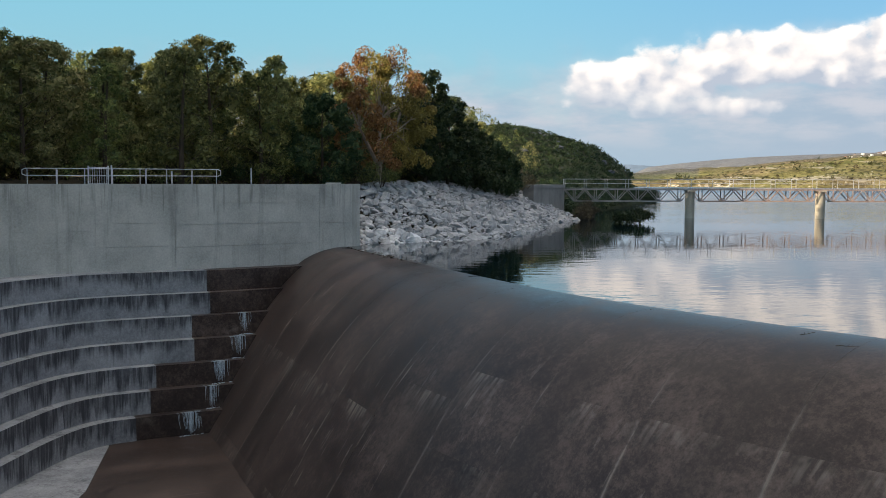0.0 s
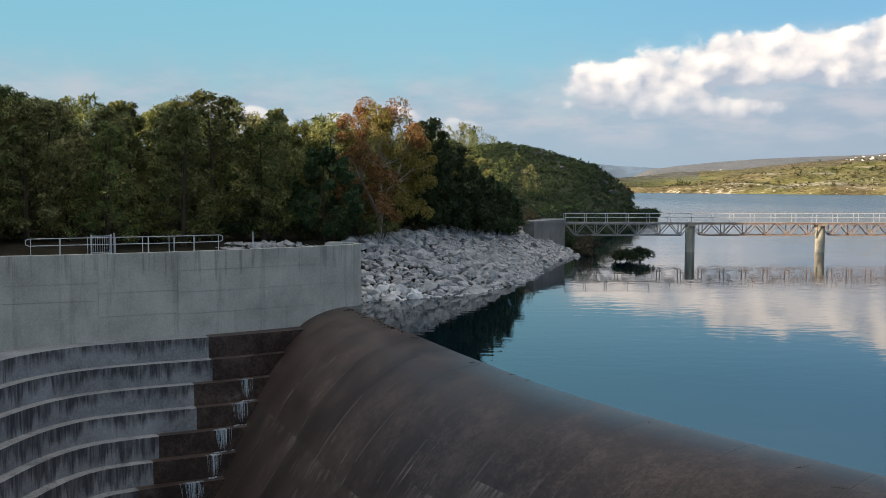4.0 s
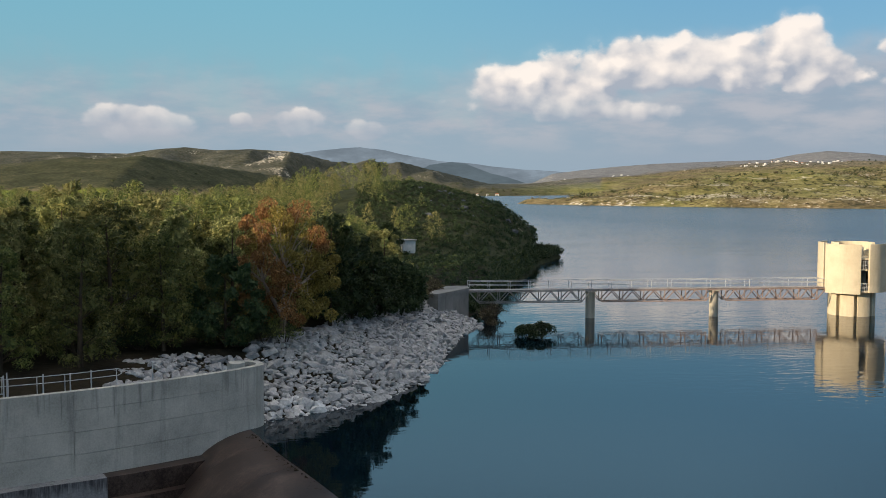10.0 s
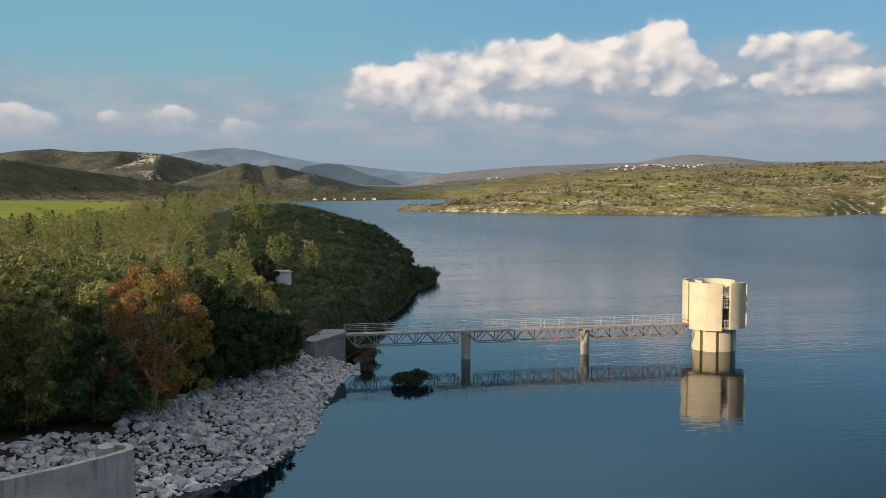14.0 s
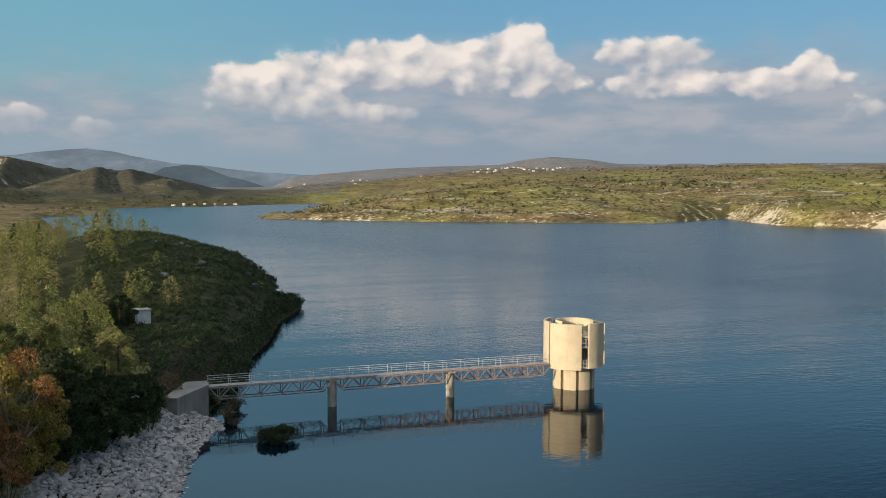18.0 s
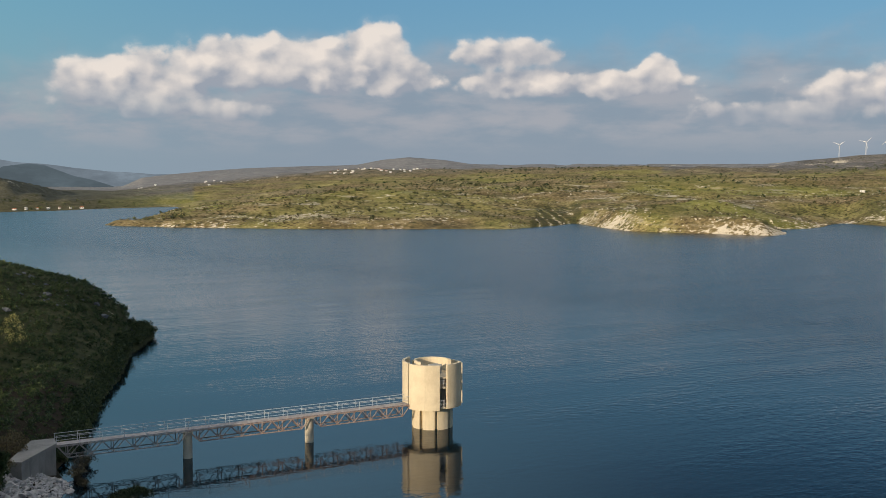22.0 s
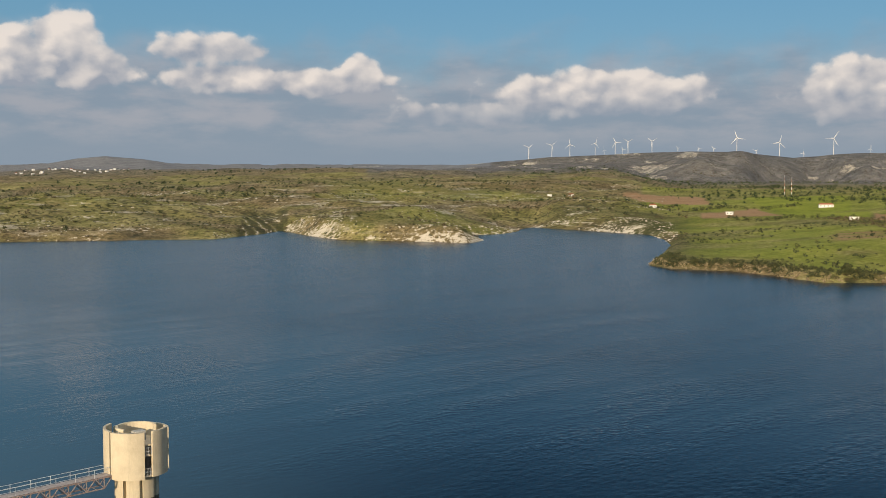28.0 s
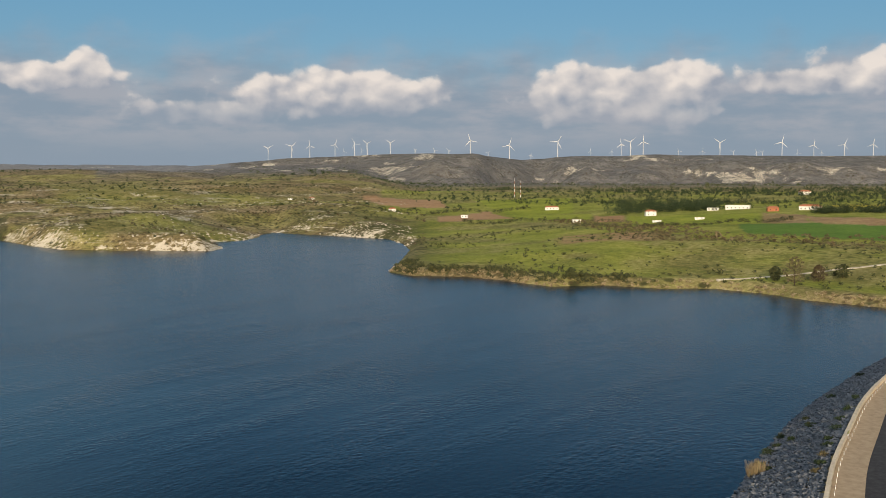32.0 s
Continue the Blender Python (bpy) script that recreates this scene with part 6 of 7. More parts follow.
step_line = smooth_line(STEP_LINE, 161)
step_side = -sides(step_line)
for k, x, w in ((2, -12.3, 0.9), (3, -12.5, 1.1), (4, -13.2, 1.4), (5, -13.7, 1.0), (6, -14.4, 1.8)):
    edge = step_line + step_side * (0.56 + 0.72 * k)
    i = int(np.argmin(np.abs(edge[:60, 0] - x)))
    cascade(edge[i][0], edge[i][1], -1.0 - 1.3 * k, w, k)


# ---- scrub on the hills ----
def scatter(name, label, pts, sizes, mat, leaves, blade, seed, flat=0.7):
    """Low bushes as one mass: loose tufts of leaves on the ground."""
    rng = np.random.RandomState(seed)
    z = land(pts[:, 0], pts[:, 1])[0]
    out = []
    protos = []
    for k in range(6):
        n = 5
        c = np.concatenate([rng.uniform(-0.3, 0.3, (n, 2)), rng.uniform(0.1, 0.45, (n, 1))], 1)
        protos.append(leaf_cloud(rng, c, rng.uniform(0.22, 0.36, n), leaves, blade, flat))
    for (x, y), s, zz in zip(pts, sizes, z):
        v = protos[rng.randint(6)] * (s * rng.uniform(0.85, 1.2), s * rng.uniform(0.85, 1.2), s * rng.uniform(0.75, 1.2))
        a = rng.uniform(0, 6.28)
        c, q = math.cos(a), math.sin(a)
        out.append(np.stack([v[:, 0] * c - v[:, 1] * q + x, v[:, 0] * q + v[:, 1] * c + y, np.maximum(v[:, 2], 0) + zz - 0.1], 1))
    ob = new(name, leaf_mesh(name, np.concatenate(out), mat))
    tagged(ob, label, "scrub", kind="stuff")


def sample(az0, az1, r0, r1, n, seed, dmin, dmax, patchy=0.0, size=120.0):
    rng = np.random.RandomState(seed)
    a = np.radians(rng.uniform(az0, az1, n))
    r = np.sqrt(rng.uniform(r0 * r0, r1 * r1, n))
    p = np.stack([r * np.sin(a), r * np.cos(a)], 1)
    d = away(LAKE, p[:, 0], p[:, 1], True)
    ok = ~inside(LAKE, p[:, 0], p[:, 1]) & (d > dmin) & (d < dmax)
    if patchy:
        ok &= rough_noise(p[:, 0] + 77, p[:, 1], size) > rng.uniform(-0.5, 0.5, n) * 0.5 + patchy - 0.2
    return p[ok]


def build_scrub():
    rng = np.random.RandomState(4)
    p = sample(0.5, 13, 128, 300, 8500, 1, 0.2, 70)
    p = p[p[:, 1] > 128]
    # the darkest leaves, so that this slope carries its shade in their colour
    scatter("hill_scrub", "dark low scrub covering the hill above the lake", p, rng.uniform(0.45, 1.6, len(p)), LEAF_DARK, 20, 0.36, 2)
    p = sample(2, 13, 128, 250, 9000, 3, -1, 2.6)
    p = p[p[:, 1] > 128]
    scatter("shore_scrub", "dark bushes along the shaded shoreline", p, rng.uniform(1.2, 2.6, len(p)), LEAF_DARK, 60, 0.22, 3, 0.9)
    p = sample(9, 58, 700, 1500, 9000, 5, 3, 700, 0.15, 160.0)
    scatter("cape_scrub", "scattered olive green bushes over the far hills", p, rng.lognormal(0.62, 0.42, len(p)), LEAF_SCRUB, 22, 0.42, 5)
    p = sample(9, 58, 700, 1300, 5200, 6, 0.5, 300, 0.1, 80.0)
    scatter("dry_scrub", "dry brown scrub on the slopes over the lake", p, rng.lognormal(0.5, 0.35, len(p)), LEAF_BROWN, 16, 0.5, 6)
    p = sample(20, 62, 1100, 2300, 2600, 7, 150, 2000, 0.2, 300.0)
    scatter("plateau_trees", "dark olive and carob trees dotted over the plateau", p, rng.lognormal(1.35, 0.3, len(p)), LEAF_DARK, 16, 0.5, 7, 0.9)
    p = sample(53, 86, 440, 800, 2600, 8, 4, 170, 0.25, 60.0)
    scatter("meadow_scrub", "small dark bushes dotted over the green meadow", p, rng.lognormal(0.45, 0.4, len(p)), LEAF_SCRUB, 22, 0.42, 8)
    p = sample(54, 86, 470, 900, 5200, 9, 140, 200, 0.0, 60.0)
    scatter("terrace_scrub", "band of brown scrub on the bank above the meadow", p, rng.lognormal(0.75, 0.35, len(p)), LEAF_BROWN, 18, 0.45, 9)
    p = sample(55, 86, 400, 560, 9000, 10, -1.5, 5.5)
    scatter("reed_fringe", "pale dry reeds along the far waterline", p, rng.uniform(1.0, 2.3, len(p)), REED, 26, 0.36, 10, 1.1)
    p = sample(56, 70, 420, 560, 2200, 11, 2, 14)
    scatter("waterside_scrub", "green bushes behind the reeds of the far shore", p, rng.uniform(1.6, 3.4, len(p)), LEAF_SCRUB, 30, 0.4, 11, 0.9)
    p = sample(58, 86, 950, 1700, 2400, 12, 300, 1300, 0.25, 200.0)
    scatter("farm_trees", "dark trees and hedges among the fields", p, rng.lognormal(1.5, 0.3, len(p)), LEAF_DARK, 46, 0.24, 12, 1.0)
    p = sample(48, 90, 1500, 2500, 1700, 13, 300, 2600, 0.1, 260.0)
    scatter("foothill_trees", "dark trees along the foot of the ridge", p, rng.lognormal(1.6, 0.3, len(p)), LEAF_SCRUB, 24, 0.32, 13, 0.9)
    p = sample(-14, 12, 920, 1500, 2600, 14, 4, 400, 0.1, 120.0)
    scatter("north_scrub", "dark scrub on the northern shore", p, rng.lognormal(0.9, 0.35, len(p)), LEAF_SCRUB, 16, 0.5, 14)


build_scrub()


def build_outcrops():
    rng = np.random.RandomState(15)
    p = np.concatenate([sample(9, 57, 720, 1250, 5200, 16, 1, 420, 0.42, 55.0), sample(34, 49, 700, 900, 1500, 17, -1, 26, 0.1, 40.0), sample(52, 57.5, 690, 900, 1200, 18, -1, 60, 0.1, 50.0)])
    z = land(p[:, 0], p[:, 1])[0]
    s = np.clip(rng.lognormal(0.08, 0.42, len(p)), 0.5, 2.4)
    me = joined_stones("rock_outcrop", p, z - 0.1 * s, s, CHALK, 19)
    tagged(new("rock_outcrop", me), "pale weathered rock ledges scattered over the far slopes", "rocks", kind="stuff")
    p = sample(3, 12, 150, 260, 300, 20, 4, 45, 0.3, 16.0)
    p = p[p[:, 1] > 160]
    z = land(p[:, 0], p[:, 1])[0]
    s = np.clip(rng.lognormal(-0.3, 0.4, len(p)), 0.3, 1.6)
    me = joined_stones("hill_ledge", p, z - 0.1, s, GREYSTONE, 20)
    tagged(new("hill_ledge", me), "grey rock ledges showing through the scrub of the hill", "rocks", kind="stuff")


CHALK = grained("pale_chalk", (0.36, 0.31, 0.23), (0.66, 0.60, 0.48), 0.8, 0.95, 0.1, 0.5, 0.1)
build_outcrops()


# ---- dam crest ----
def strip(name, lo, hi, z0, z1, mat, label, category, x0=0, n=90, bev=0.0, kind="structure"):
    """A band along the dam between two offsets from its axis."""
    line = smooth_line(ROAD[:-1], n)
    side = -sides(line)
    bm = bmesh.new()
    rings = []
    for p, s in zip(line, side):
        a, b = p + s * lo, p + s * hi
        rings.append([bm.verts.new((*a, z0)), bm.verts.new((*b, z0)), bm.verts.new((*(b - s * bev), z1)), bm.verts.new((*(a + s * bev), z1))])
    for a, b in zip(rings, rings[1:]):
        for j in range(4):
            bm.faces.new((a[j], a[(j + 1) % 4], b[(j + 1) % 4], b[j]))
    bm.faces.new(rings[0])
    bm.faces.new(rings[-1][::-1])
    bmesh.ops.recalc_face_normals(bm, faces=bm.faces)
    me = bpy.data.meshes.new(name)
    bm.to_mesh(me)
    bm.free()
    me.materials.append(mat)
    return tagged(new(name, me), label, category, kind=kind)


def build_dam():
    strip("parapet", 1.75, 2.45, 6.0, 7.0, KERB, "low tan concrete parapet along the dam crest", "parapet", bev=0.06)
    strip("walkway", -2.45, 1.745, 6.0, 6.42, TAN, "sunlit tan gravel strip beside the parapet", "walkway")
    strip("road", -8.6, -2.46, 6.0, 6.40, ASPHALT, "dark asphalt road along the dam crest", "road")
    line = smooth_line(ROAD[:-1], 400)
    side = -sides(line)
    s = np.concatenate([[0], np.cumsum(np.hypot(*np.diff(line, axis=0).T))])
    v = 60.0
    proto = None
    while v < 260:
        x, y = np.interp(v, s, line[:, 0]), np.interp(v, s, line[:, 1])
        i = int(np.searchsorted(s, v))
        p = np.array([x, y]) + side[i] * 1.2
        at = (p[0], p[1], 6.42)
        if proto is None:
            proto = thing("marker_post", "short white marker post on the dam crest", "post", at, group="marker posts on the dam")
            bm = bmesh.new()
            box(bm, (-0.045, -0.045, 0), (0.045, 0.045, 0.55), 0.012)
            part("shaft", bm, PAINT, proto)
            bm = bmesh.new()
            box(bm, (-0.048, -0.048, 0.40), (0.048, 0.048, 0.47))
            part("band", bm, GLASS, proto)
        else:
            copy_thing(proto, Matrix.Translation(at))
        v += 3.1
    sign = thing("crest_sign", "small green and white board on a post at the parapet", "sign", (170.0, 26.6, 6.42))
    bm = bmesh.new()
    rod(bm, (0, 0, 0), (0, 0, 1.1), 0.04, 0.04, 8)
    part("post", bm, STEEL, sign)
    bm = bmesh.new()
    box(bm, (-0.7, -0.05, 0.85), (0.7, 0.05, 1.25), 0.02)
    part("board", bm, LEAF_OLIVE, sign)
    bm = bmesh.new()
    box(bm, (-0.6, -0.05, 0.55), (0.5, 0.05, 0.75), 0.02)
    part("plate", bm, PAINT, sign)
    pts = bank_points(ROAD[1:-1], 0.47, np.arange(3.0, 17.5, 0.47), 9)
    pts = pts[(pts[:, 0] > 118) & (pts[:, 0] < 345)]
    z = land(pts[:, 0], pts[:, 1])[0]
    pts, z = pts[z > -0.8], z[z > -0.8]
    rng = np.random.RandomState(8)
    sz = np.clip(rng.lognormal(-0.66, 0.34, len(pts)), 0.25, 1.1)
    root = thing("dam_riprap", "grey boulders facing the upstream slope of the dam", "rocks")
    order = np.argsort(np.abs(pts[:, 0] - 150) + 2.0 * np.abs(z - 2))
    shapes = [stone_mesh(100 + k, GREYSTONE) for k in range(8)]
    for i in order[:280]:
        ob = new("boulder", shapes[rng.randint(8)])
        ob.parent = root
        ob.location = (pts[i][0], pts[i][1], z[i] + 0.12)
        ob.rotation_euler = (rng.uniform(-0.6, 0.6), rng.uniform(-0.6, 0.6), rng.uniform(0, 6.28))
        ob.scale = (sz[i],) * 3
    rest = order[280:]
    ob = new("rubble", joined_stones("rubble", pts[rest], z[rest] + 0.12, sz[rest], GREYSTONE, 12))
    ob.parent = root
    tagged(ob, kind="stuff")
    for k, (x, y, w, h, mat) in enumerate([(182, 37.5, 2.2, 0.9, LEAF_DARK), (190, 36, 2.8, 1.0, LEAF_DARK), (199, 38.5, 2.2, 0.9, LEAF_DARK), (222, 38.0, 2.8, 1.0, LEAF_DARK), (252, 37, 3.0, 1.1, LEAF_DARK), (150, 27.5, 2.2, 0.8, LEAF_BROWN), (159, 28.0, 2.6, 0.9, LEAF_BROWN), (171, 29.5, 2.0, 0.8, LEAF_DARK), (186, 30.2, 2.6, 0.9, LEAF_DARK), (205, 30.5, 2.6, 1.0, LEAF_DARK), (163, 37.2, 1.8, 0.7, LEAF_DARK), (167.5, 39.4, 2.6, 1.1, LEAF_DARK), (176, 40.2, 3.2, 1.2, LEAF_DARK), (180, 39.6, 2.2, 1.0, LEAF_DARK), (188, 40.6, 2.6, 1.1, LEAF_DARK), (154, 27.6, 2.4, 0.9, LEAF_DARK), (166, 28.8, 2.4, 0.9, LEAF_DARK), (178, 29.6, 2.8, 1.0, LEAF_DARK), (194, 30.4, 2.8, 1.0, LEAF_DARK)]):
        bush("riprap_shrub", "low dark shrub growing between the boulders" if mat is LEAF_DARK else "brown dry shrub below the parapet", (x, y, max(ground_z(x, y), 0)), w, h, 420, 0.30, mat, 70 + k, "shrubs on the dam", 10)
    tuft = thing("reed_tuft", "tuft of dry golden reeds at the waterline", "reeds", (162.3, 38.9, 0.0))
    for k in range(280):
        bm = bmesh.new()
        a, q = rng.uniform(0, 6.28), rng.uniform(0, 1.3)
        p = Vector((q * math.cos(a), q * math.sin(a), -0.2))
        t = p * 1.5 + Vector((rng.uniform(-0.4, 0.4), rng.uniform(-0.4, 0.4), rng.uniform(1.8, 3.5)))
        m = (p + t) * 0.5 + Vector((0, 0, 0.3))
        rod(bm, p, m, 0.018, 0.03, 3)
        rod(bm, m, t, 0.03, 0.005, 3)
        part("stalk", bm, REED, tuft)


build_dam()


# ---- far things: wind turbines, houses, masts ----
def place(az, r):
    x, y = r * math.sin(radians(az)), r * math.cos(radians(az))
    return x, y, ground_z(x, y)


TURBINE = grained("pale_grey_enamel", (0.50, 0.51, 0.52), (0.64, 0.64, 0.64), 0.5, 0.5, 0.4, 0.05, 0.01)


def build_turbines():
    big = [49.2, 50.5, 51.5, 52.9, 54.0, 54.7, 56.0, 60.5, 62.7, 65.4, 68.9, 69.4, 70.1, 74.2, 77.4, 79.0, 80.5, 81.9]
    small = [53.4, 54.4, 57.4, 58.5, 59.3, 61.5, 63.9, 67.2, 68.4, 72.0, 73.3, 74.9, 76.1, 76.4, 78.2, 79.4, 83.0]
    rng = random.Random(3)
    tall = {60.5: 1.35, 62.7: 1.3, 65.4: 1.35, 69.4: 1.2, 77.4: 1.25, 74.2: 1.15, 70.1: 1.2}
    for az, k in [(a, tall.get(a, 1.0)) for a in big] + [(a, 0.62) for a in small]:
        far = WIND_R + (0 if k > 0.7 else 220)
        x, y, z = place(az, WIND_R)
        x, y = far * math.sin(radians(az)), far * math.cos(radians(az))
        H = 36.0 * k
        t = thing("wind_turbine", "white three-bladed wind turbine on the ridge", "turbine", (x, y, z - (2 if k > 0.7 else 6)), group="wind turbines on the ridge")
        t.rotation_euler = (0, 0, radians(-az + 180 + rng.uniform(-35, 35)))
        bm = bmesh.new()
        rod(bm, (0, 0, -6), (0, 0, H), 1.0 * k, 0.6 * k, 10)
        part("tower", bm, TURBINE, t)
        bm = bmesh.new()
        box(bm, (-1.0 * k, -1.3 * k, H - 0.9 * k), (1.0 * k, 3.0 * k, H + 1.1 * k), 0.2 * k)
        part("nacelle", bm, TURBINE, t)
        turn = rng.uniform(0, 120)
        for b in range(3):
            bm = bmesh.new()
            a = radians(turn + 120 * b)
            d = Vector((math.sin(a), 0, math.cos(a)))
            n = Vector((math.cos(a), 0, -math.sin(a)))
            hub = Vector((0, -1.8 * k, H))
            prof = [(0.0, 0.5), (3.0, 1.05), (8.0, 0.85), (15.0, 0.55), (21.0, 0.2)]
            rows = []
            for q, w in prof:
                c = hub + d * q * k
                rows.append([bm.verts.new(c + n * w * 0.6 * k), bm.verts.new(c + Vector((0, -0.18 * k, 0))), bm.verts.new(c - n * w * k), bm.verts.new(c + Vector((0, 0.18 * k, 0)))])
            for p, r in zip(rows, rows[1:]):
                for j in range(4):
                    bm.faces.new((p[j], p[(j + 1) % 4], r[(j + 1) % 4], r[j]))
            bm.faces.new(rows[0])
            bm.faces.new(rows[-1][::-1])
            bmesh.ops.recalc_face_normals(bm, faces=bm.faces)
            part("blade", bm, TURBINE, t)
        bm = bmesh.new()
        rod(bm, (0, -2.4 * k, H), (0, -1.3 * k, H), 0.4 * k, 0.9 * k, 10)
        part("hub", bm, TURBINE, t)


build_turbines()


def house(az, r, w, d, h, roof, label, turn=0.0, floors=1, wall=None):
    w, d, h = w * 0.62, d * 0.62, h * 0.66
    x, y, z = place(az, r)
    t = thing("house", label, "house", (x, y, z), group="houses among the fields")
    t.rotation_euler = (0, 0, radians(-az + turn))
    bm = bmesh.new()
    box(bm, (-w / 2, -d / 2, -2.0), (w / 2, d / 2, h))
    part("wall", bm, wall or WHITE, t)
    bm = bmesh.new()
    if roof == "flat":
        box(bm, (-w / 2 - 0.3, -d / 2 - 0.3, h), (w / 2 + 0.3, d / 2 + 0.3, h + 0.35))
        part("roof", bm, WHITE, t)
    else:
        e, p = 0.5, h + d * 0.28
        v = [bm.verts.new(c) for c in ((-w / 2 - e, -d / 2 - e, h), (w / 2 + e, -d / 2 - e, h), (w / 2 + e, d / 2 + e, h), (-w / 2 - e, d / 2 + e, h), (-w / 2 + d * 0.3, 0, p), (w / 2 - d * 0.3, 0, p))]
        for f in ((0, 1, 5, 4), (2, 3, 4, 5), (1, 2, 5), (3, 0, 4), (3, 2, 1, 0)):
            bm.faces.new([v[i] for i in f])
        part("roof", bm, TILE, t)
    n = max(2, int(w / 3.2))
    for f in range(floors):
        for k in range(n):
            bm = bmesh.new()
            cx, z0 = -w / 2 + (k + 0.5) * w / n, 0.8 + f * 2.3
            box(bm, (cx - 0.45, -d / 2 - 0.04, z0), (cx + 0.45, -d / 2 + 0.1, z0 + 1.0))
            part("window", bm, GLASS, t)
    return t


house(70.55, 930, 15, 9, 6.0, "hip", "two-storey white house with a red tiled roof", 15, 2)
house(75.2, 960, 34, 11, 5.0, "flat", "long white villa with a flat roof among the trees", -8, 1)
house(73.9, 955, 16, 7, 3.2, "flat", "low white outbuilding by a villa", -8)
house(77.0, 900, 15, 9, 4.0, "hip", "house with a wide red tiled roof", 10, 1, TILE)
house(78.9, 915, 28, 10, 4.6, "hip", "white farmhouse with a red tiled roof", -12, 1)
house(78.6, 1250, 20, 10, 6.0, "hip", "pale villa with a tiled roof on the rise", 20, 2)
house(66.5, 860, 11, 6, 3.6, "flat", "low white farm building at a field edge", 6)
house(70.9, 850, 11, 5, 2.0, "flat", "long low white shed beside a field", 4)
house(73.2, 850, 12, 5, 2.0, "flat", "row of low pale sheds beside a field", -5)
house(65.1, 1050, 22, 8, 4.0, "hip", "long white and red farm building", 8)
house(56.1, 1060, 11, 8, 4.6, "hip", "cream house above a ploughed slope", 10)
house(60.2, 980, 10, 7, 3.6, "flat", "small white house at a field edge", -10)
house(50.4, 1250, 8, 6, 3.0, "flat", "small pale house on the plateau", 12)
house(51.6, 1280, 10, 6, 3.6, "hip", "orange-roofed house on the plateau", -10)
house(33.6, 1500, 13, 7, 4.0, "flat", "small white house on the green plateau", 0)
house(34.6, 1520, 14, 7, 4.0, "flat", "small white house on the green plateau", 10)
house(85.0, 1000, 22, 9, 4.5, "hip", "pale farmhouse beside a yellow field", 10)
vr = random.Random(9)
for k in range(26):
    a = 21.6 + 5.6 * k / 25 + vr.uniform(-0.12, 0.12)
    house(a, vr.uniform(2250, 2500), vr.uniform(5, 10), vr.uniform(5, 8), vr.uniform(3.0, 4.6), vr.choice(["flat", "flat", "hip"]), "white house in the hillside village", vr.uniform(-40, 40), 2)
for k in range(10):
    house(vr.uniform(11, 19), vr.uniform(2300, 2900), vr.uniform(5, 8), 6, vr.uniform(3, 4.5), "flat", "pale house scattered on the far slope", vr.uniform(-40, 40), 1)
for k in range(7):
    house(5.0 + k * 0.55, 1300 + 12 * k, vr.uniform(4, 8), 5, vr.uniform(2.5, 3.5), "flat" if k % 2 else "hip", "pale lakeside house under the cliffs", vr.uniform(-30, 30), 1)


def mast(az, r, h):
    x, y, z = place(az, r)
    t = thing("radio_mast", "red and white banded lattice mast", "mast", (x, y, z), group="radio masts")
    for k in range(7):
        bm = bmesh.new()
        rod(bm, (0, 0, k * h / 7), (0, 0, (k + 1) * h / 7), 0.42 - 0.04 * k, 0.38 - 0.04 * k, 4)
        part("section", bm, TILE if k % 2 else PAINT, t)


mast(63.0, 1300, 24)
mast(63.35, 1300, 21)

# ---- trees of the east shore ----
for k, (az, r, h, w) in enumerate([(78.2, 455, 12.5, 9.5), (77.2, 470, 7.0, 6.0), (79.4, 470, 7.5, 7.0), (80.6, 480, 6.5, 7.5), (66.2, 470, 4.5, 5.0)]):
    x, y, z = place(az, r)
    t = tree("shore_tree", "broad brown-green tree on the far shore", "round", 90 + k, h, w, 2600, 0.42, LEAF_BROWN if k in (0, 2) else LEAF_SCRUB, (x, y, z - 0.2))
    t["group"] = "trees on the far shore"
wr = np.random.RandomState(21)
row = []
for k in range(150):
    a, r = 68.2 + 6.0 * wr.uniform() ** 0.8, wr.uniform(955, 1060)
    row.append((r * math.sin(radians(a)), r * math.cos(radians(a))))
scatter("pine_windbreak", "dense dark stand of pines beside the houses", np.array(row), wr.uniform(7, 12, len(row)), LEAF_DARK, 150, 0.13, 31, 1.4)
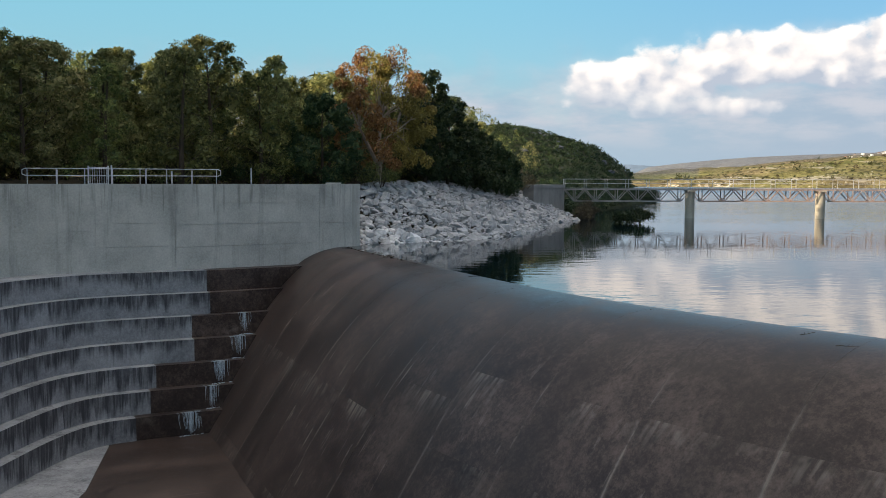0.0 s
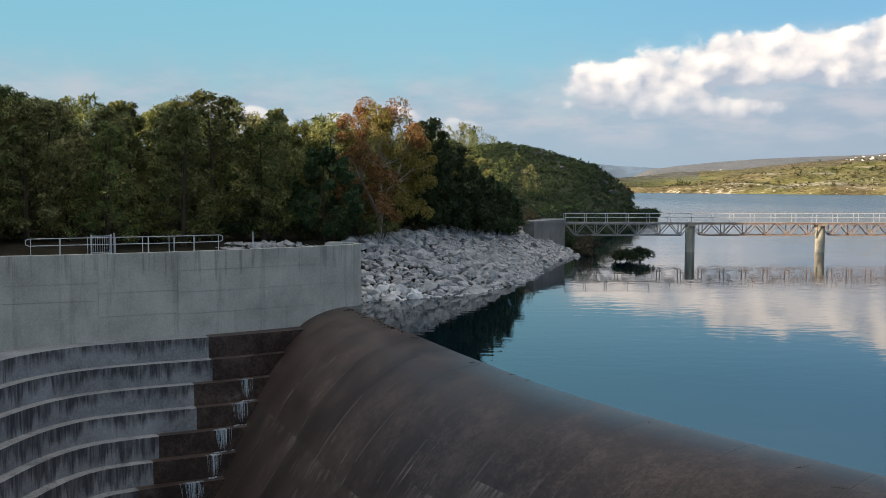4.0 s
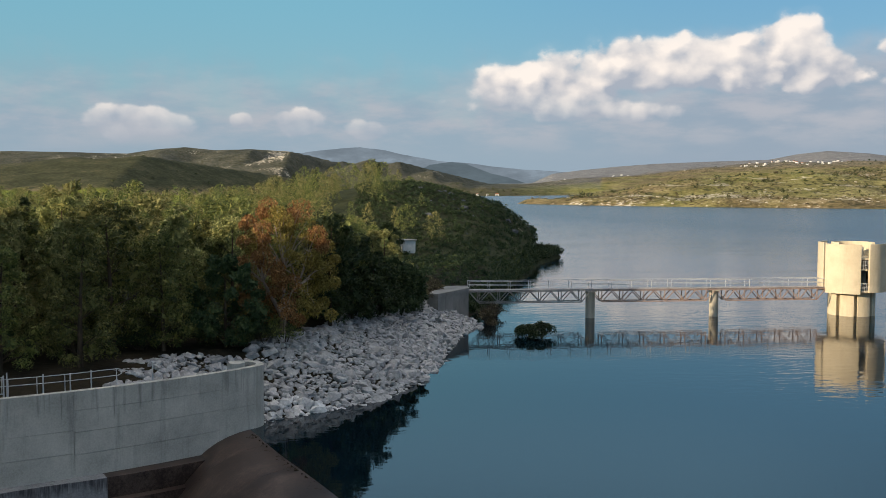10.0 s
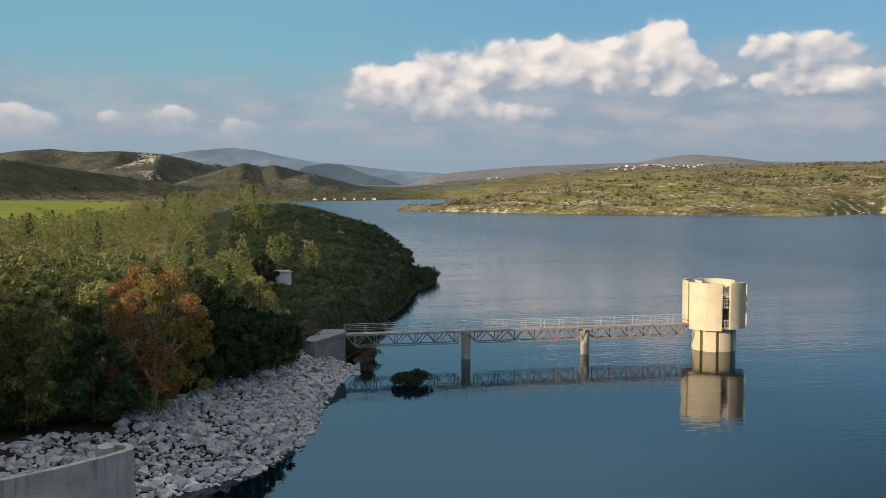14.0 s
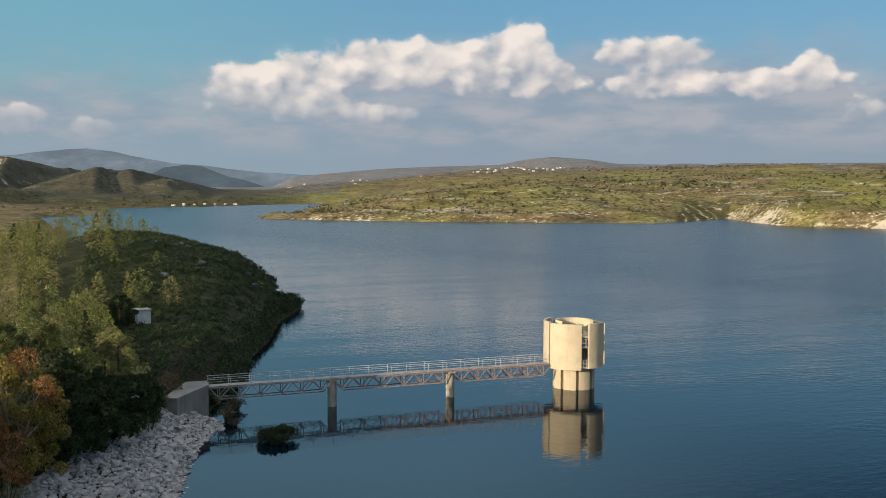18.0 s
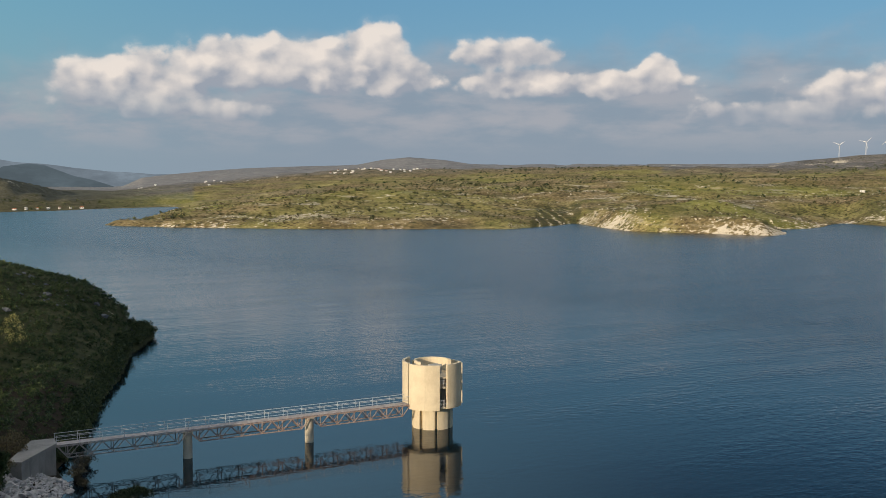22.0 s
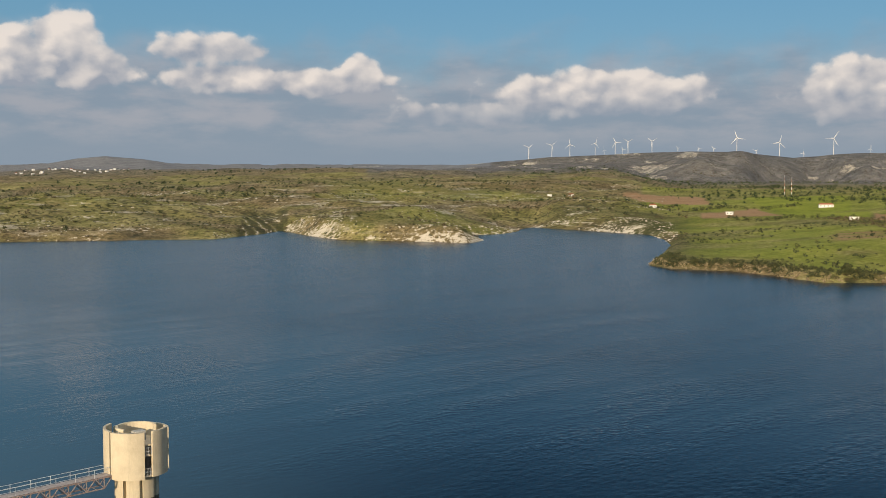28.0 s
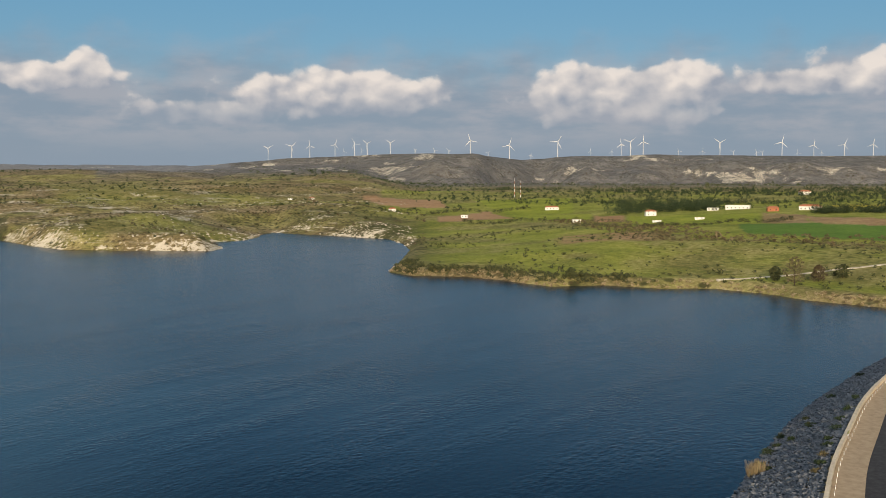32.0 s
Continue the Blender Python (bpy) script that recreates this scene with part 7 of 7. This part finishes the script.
row = []
for k in range(140):
    a, r = 79.0 + 7.0 * wr.uniform(), wr.uniform(840, 880)
    row.append((r * math.sin(radians(a)), r * math.cos(radians(a))))
scatter("hedge_trees", "dark hedge of trees along a field", np.array(row), wr.uniform(6, 10, len(row)), LEAF_DARK, 90, 0.16, 32, 1.1)


# ---- a gravel track over the eastern meadow ----
def build_track():
    stops = [(74.2, 470), (76.3, 479), (77.9, 490), (80.4, 505), (82.7, 517), (87.0, 560)]
    pts = smooth_line([(r * math.sin(radians(a)), r * math.cos(radians(a))) for a, r in stops], 60)
    side = sides(pts)
    bm = bmesh.new()
    rings = []
    for p, s in zip(pts, side):
        a, b = p + s * 1.2, p - s * 1.2
        za, zb = ground_z(*a) + 0.25, ground_z(*b) + 0.25
        rings.append([bm.verts.new((*a, za - 0.8)), bm.verts.new((*b, zb - 0.8)), bm.verts.new((*b, zb)), bm.verts.new((*a, za))])
    for a, b in zip(rings, rings[1:]):
        for j in range(4):
            bm.faces.new((a[j], a[(j + 1) % 4], b[(j + 1) % 4], b[j]))
    bm.faces.new(rings[0])
    bm.faces.new(rings[-1][::-1])
    bmesh.ops.recalc_face_normals(bm, faces=bm.faces)
    me = bpy.data.meshes.new("track")
    bm.to_mesh(me)
    bm.free()
    me.materials.append(CHALK)
    tagged(new("track", me), "pale gravel track across the green meadow", "track", kind="structure")


build_track()
hr = np.random.RandomState(33)
for az0, az1, r0, n, big in ((60, 66.5, 905, 90, 5.0), (64, 70, 800, 90, 4.0), (70, 78, 780, 120, 4.5), (74, 86, 1080, 130, 7.0), (58, 64, 1060, 60, 6.0), (66, 72, 1150, 90, 7.0)):
    a = hr.uniform(az0, az1, n)
    r = r0 + 12 * np.sin(a * 1.7) + hr.uniform(-9, 9, n)
    scatter("hedgerow", "dark uneven hedgerow between the fields", np.stack([r * np.sin(np.radians(a)), r * np.cos(np.radians(a))], 1), hr.uniform(0.5, 1.15, n) * big, LEAF_SCRUB, 64, 0.17, 34, 1.0)
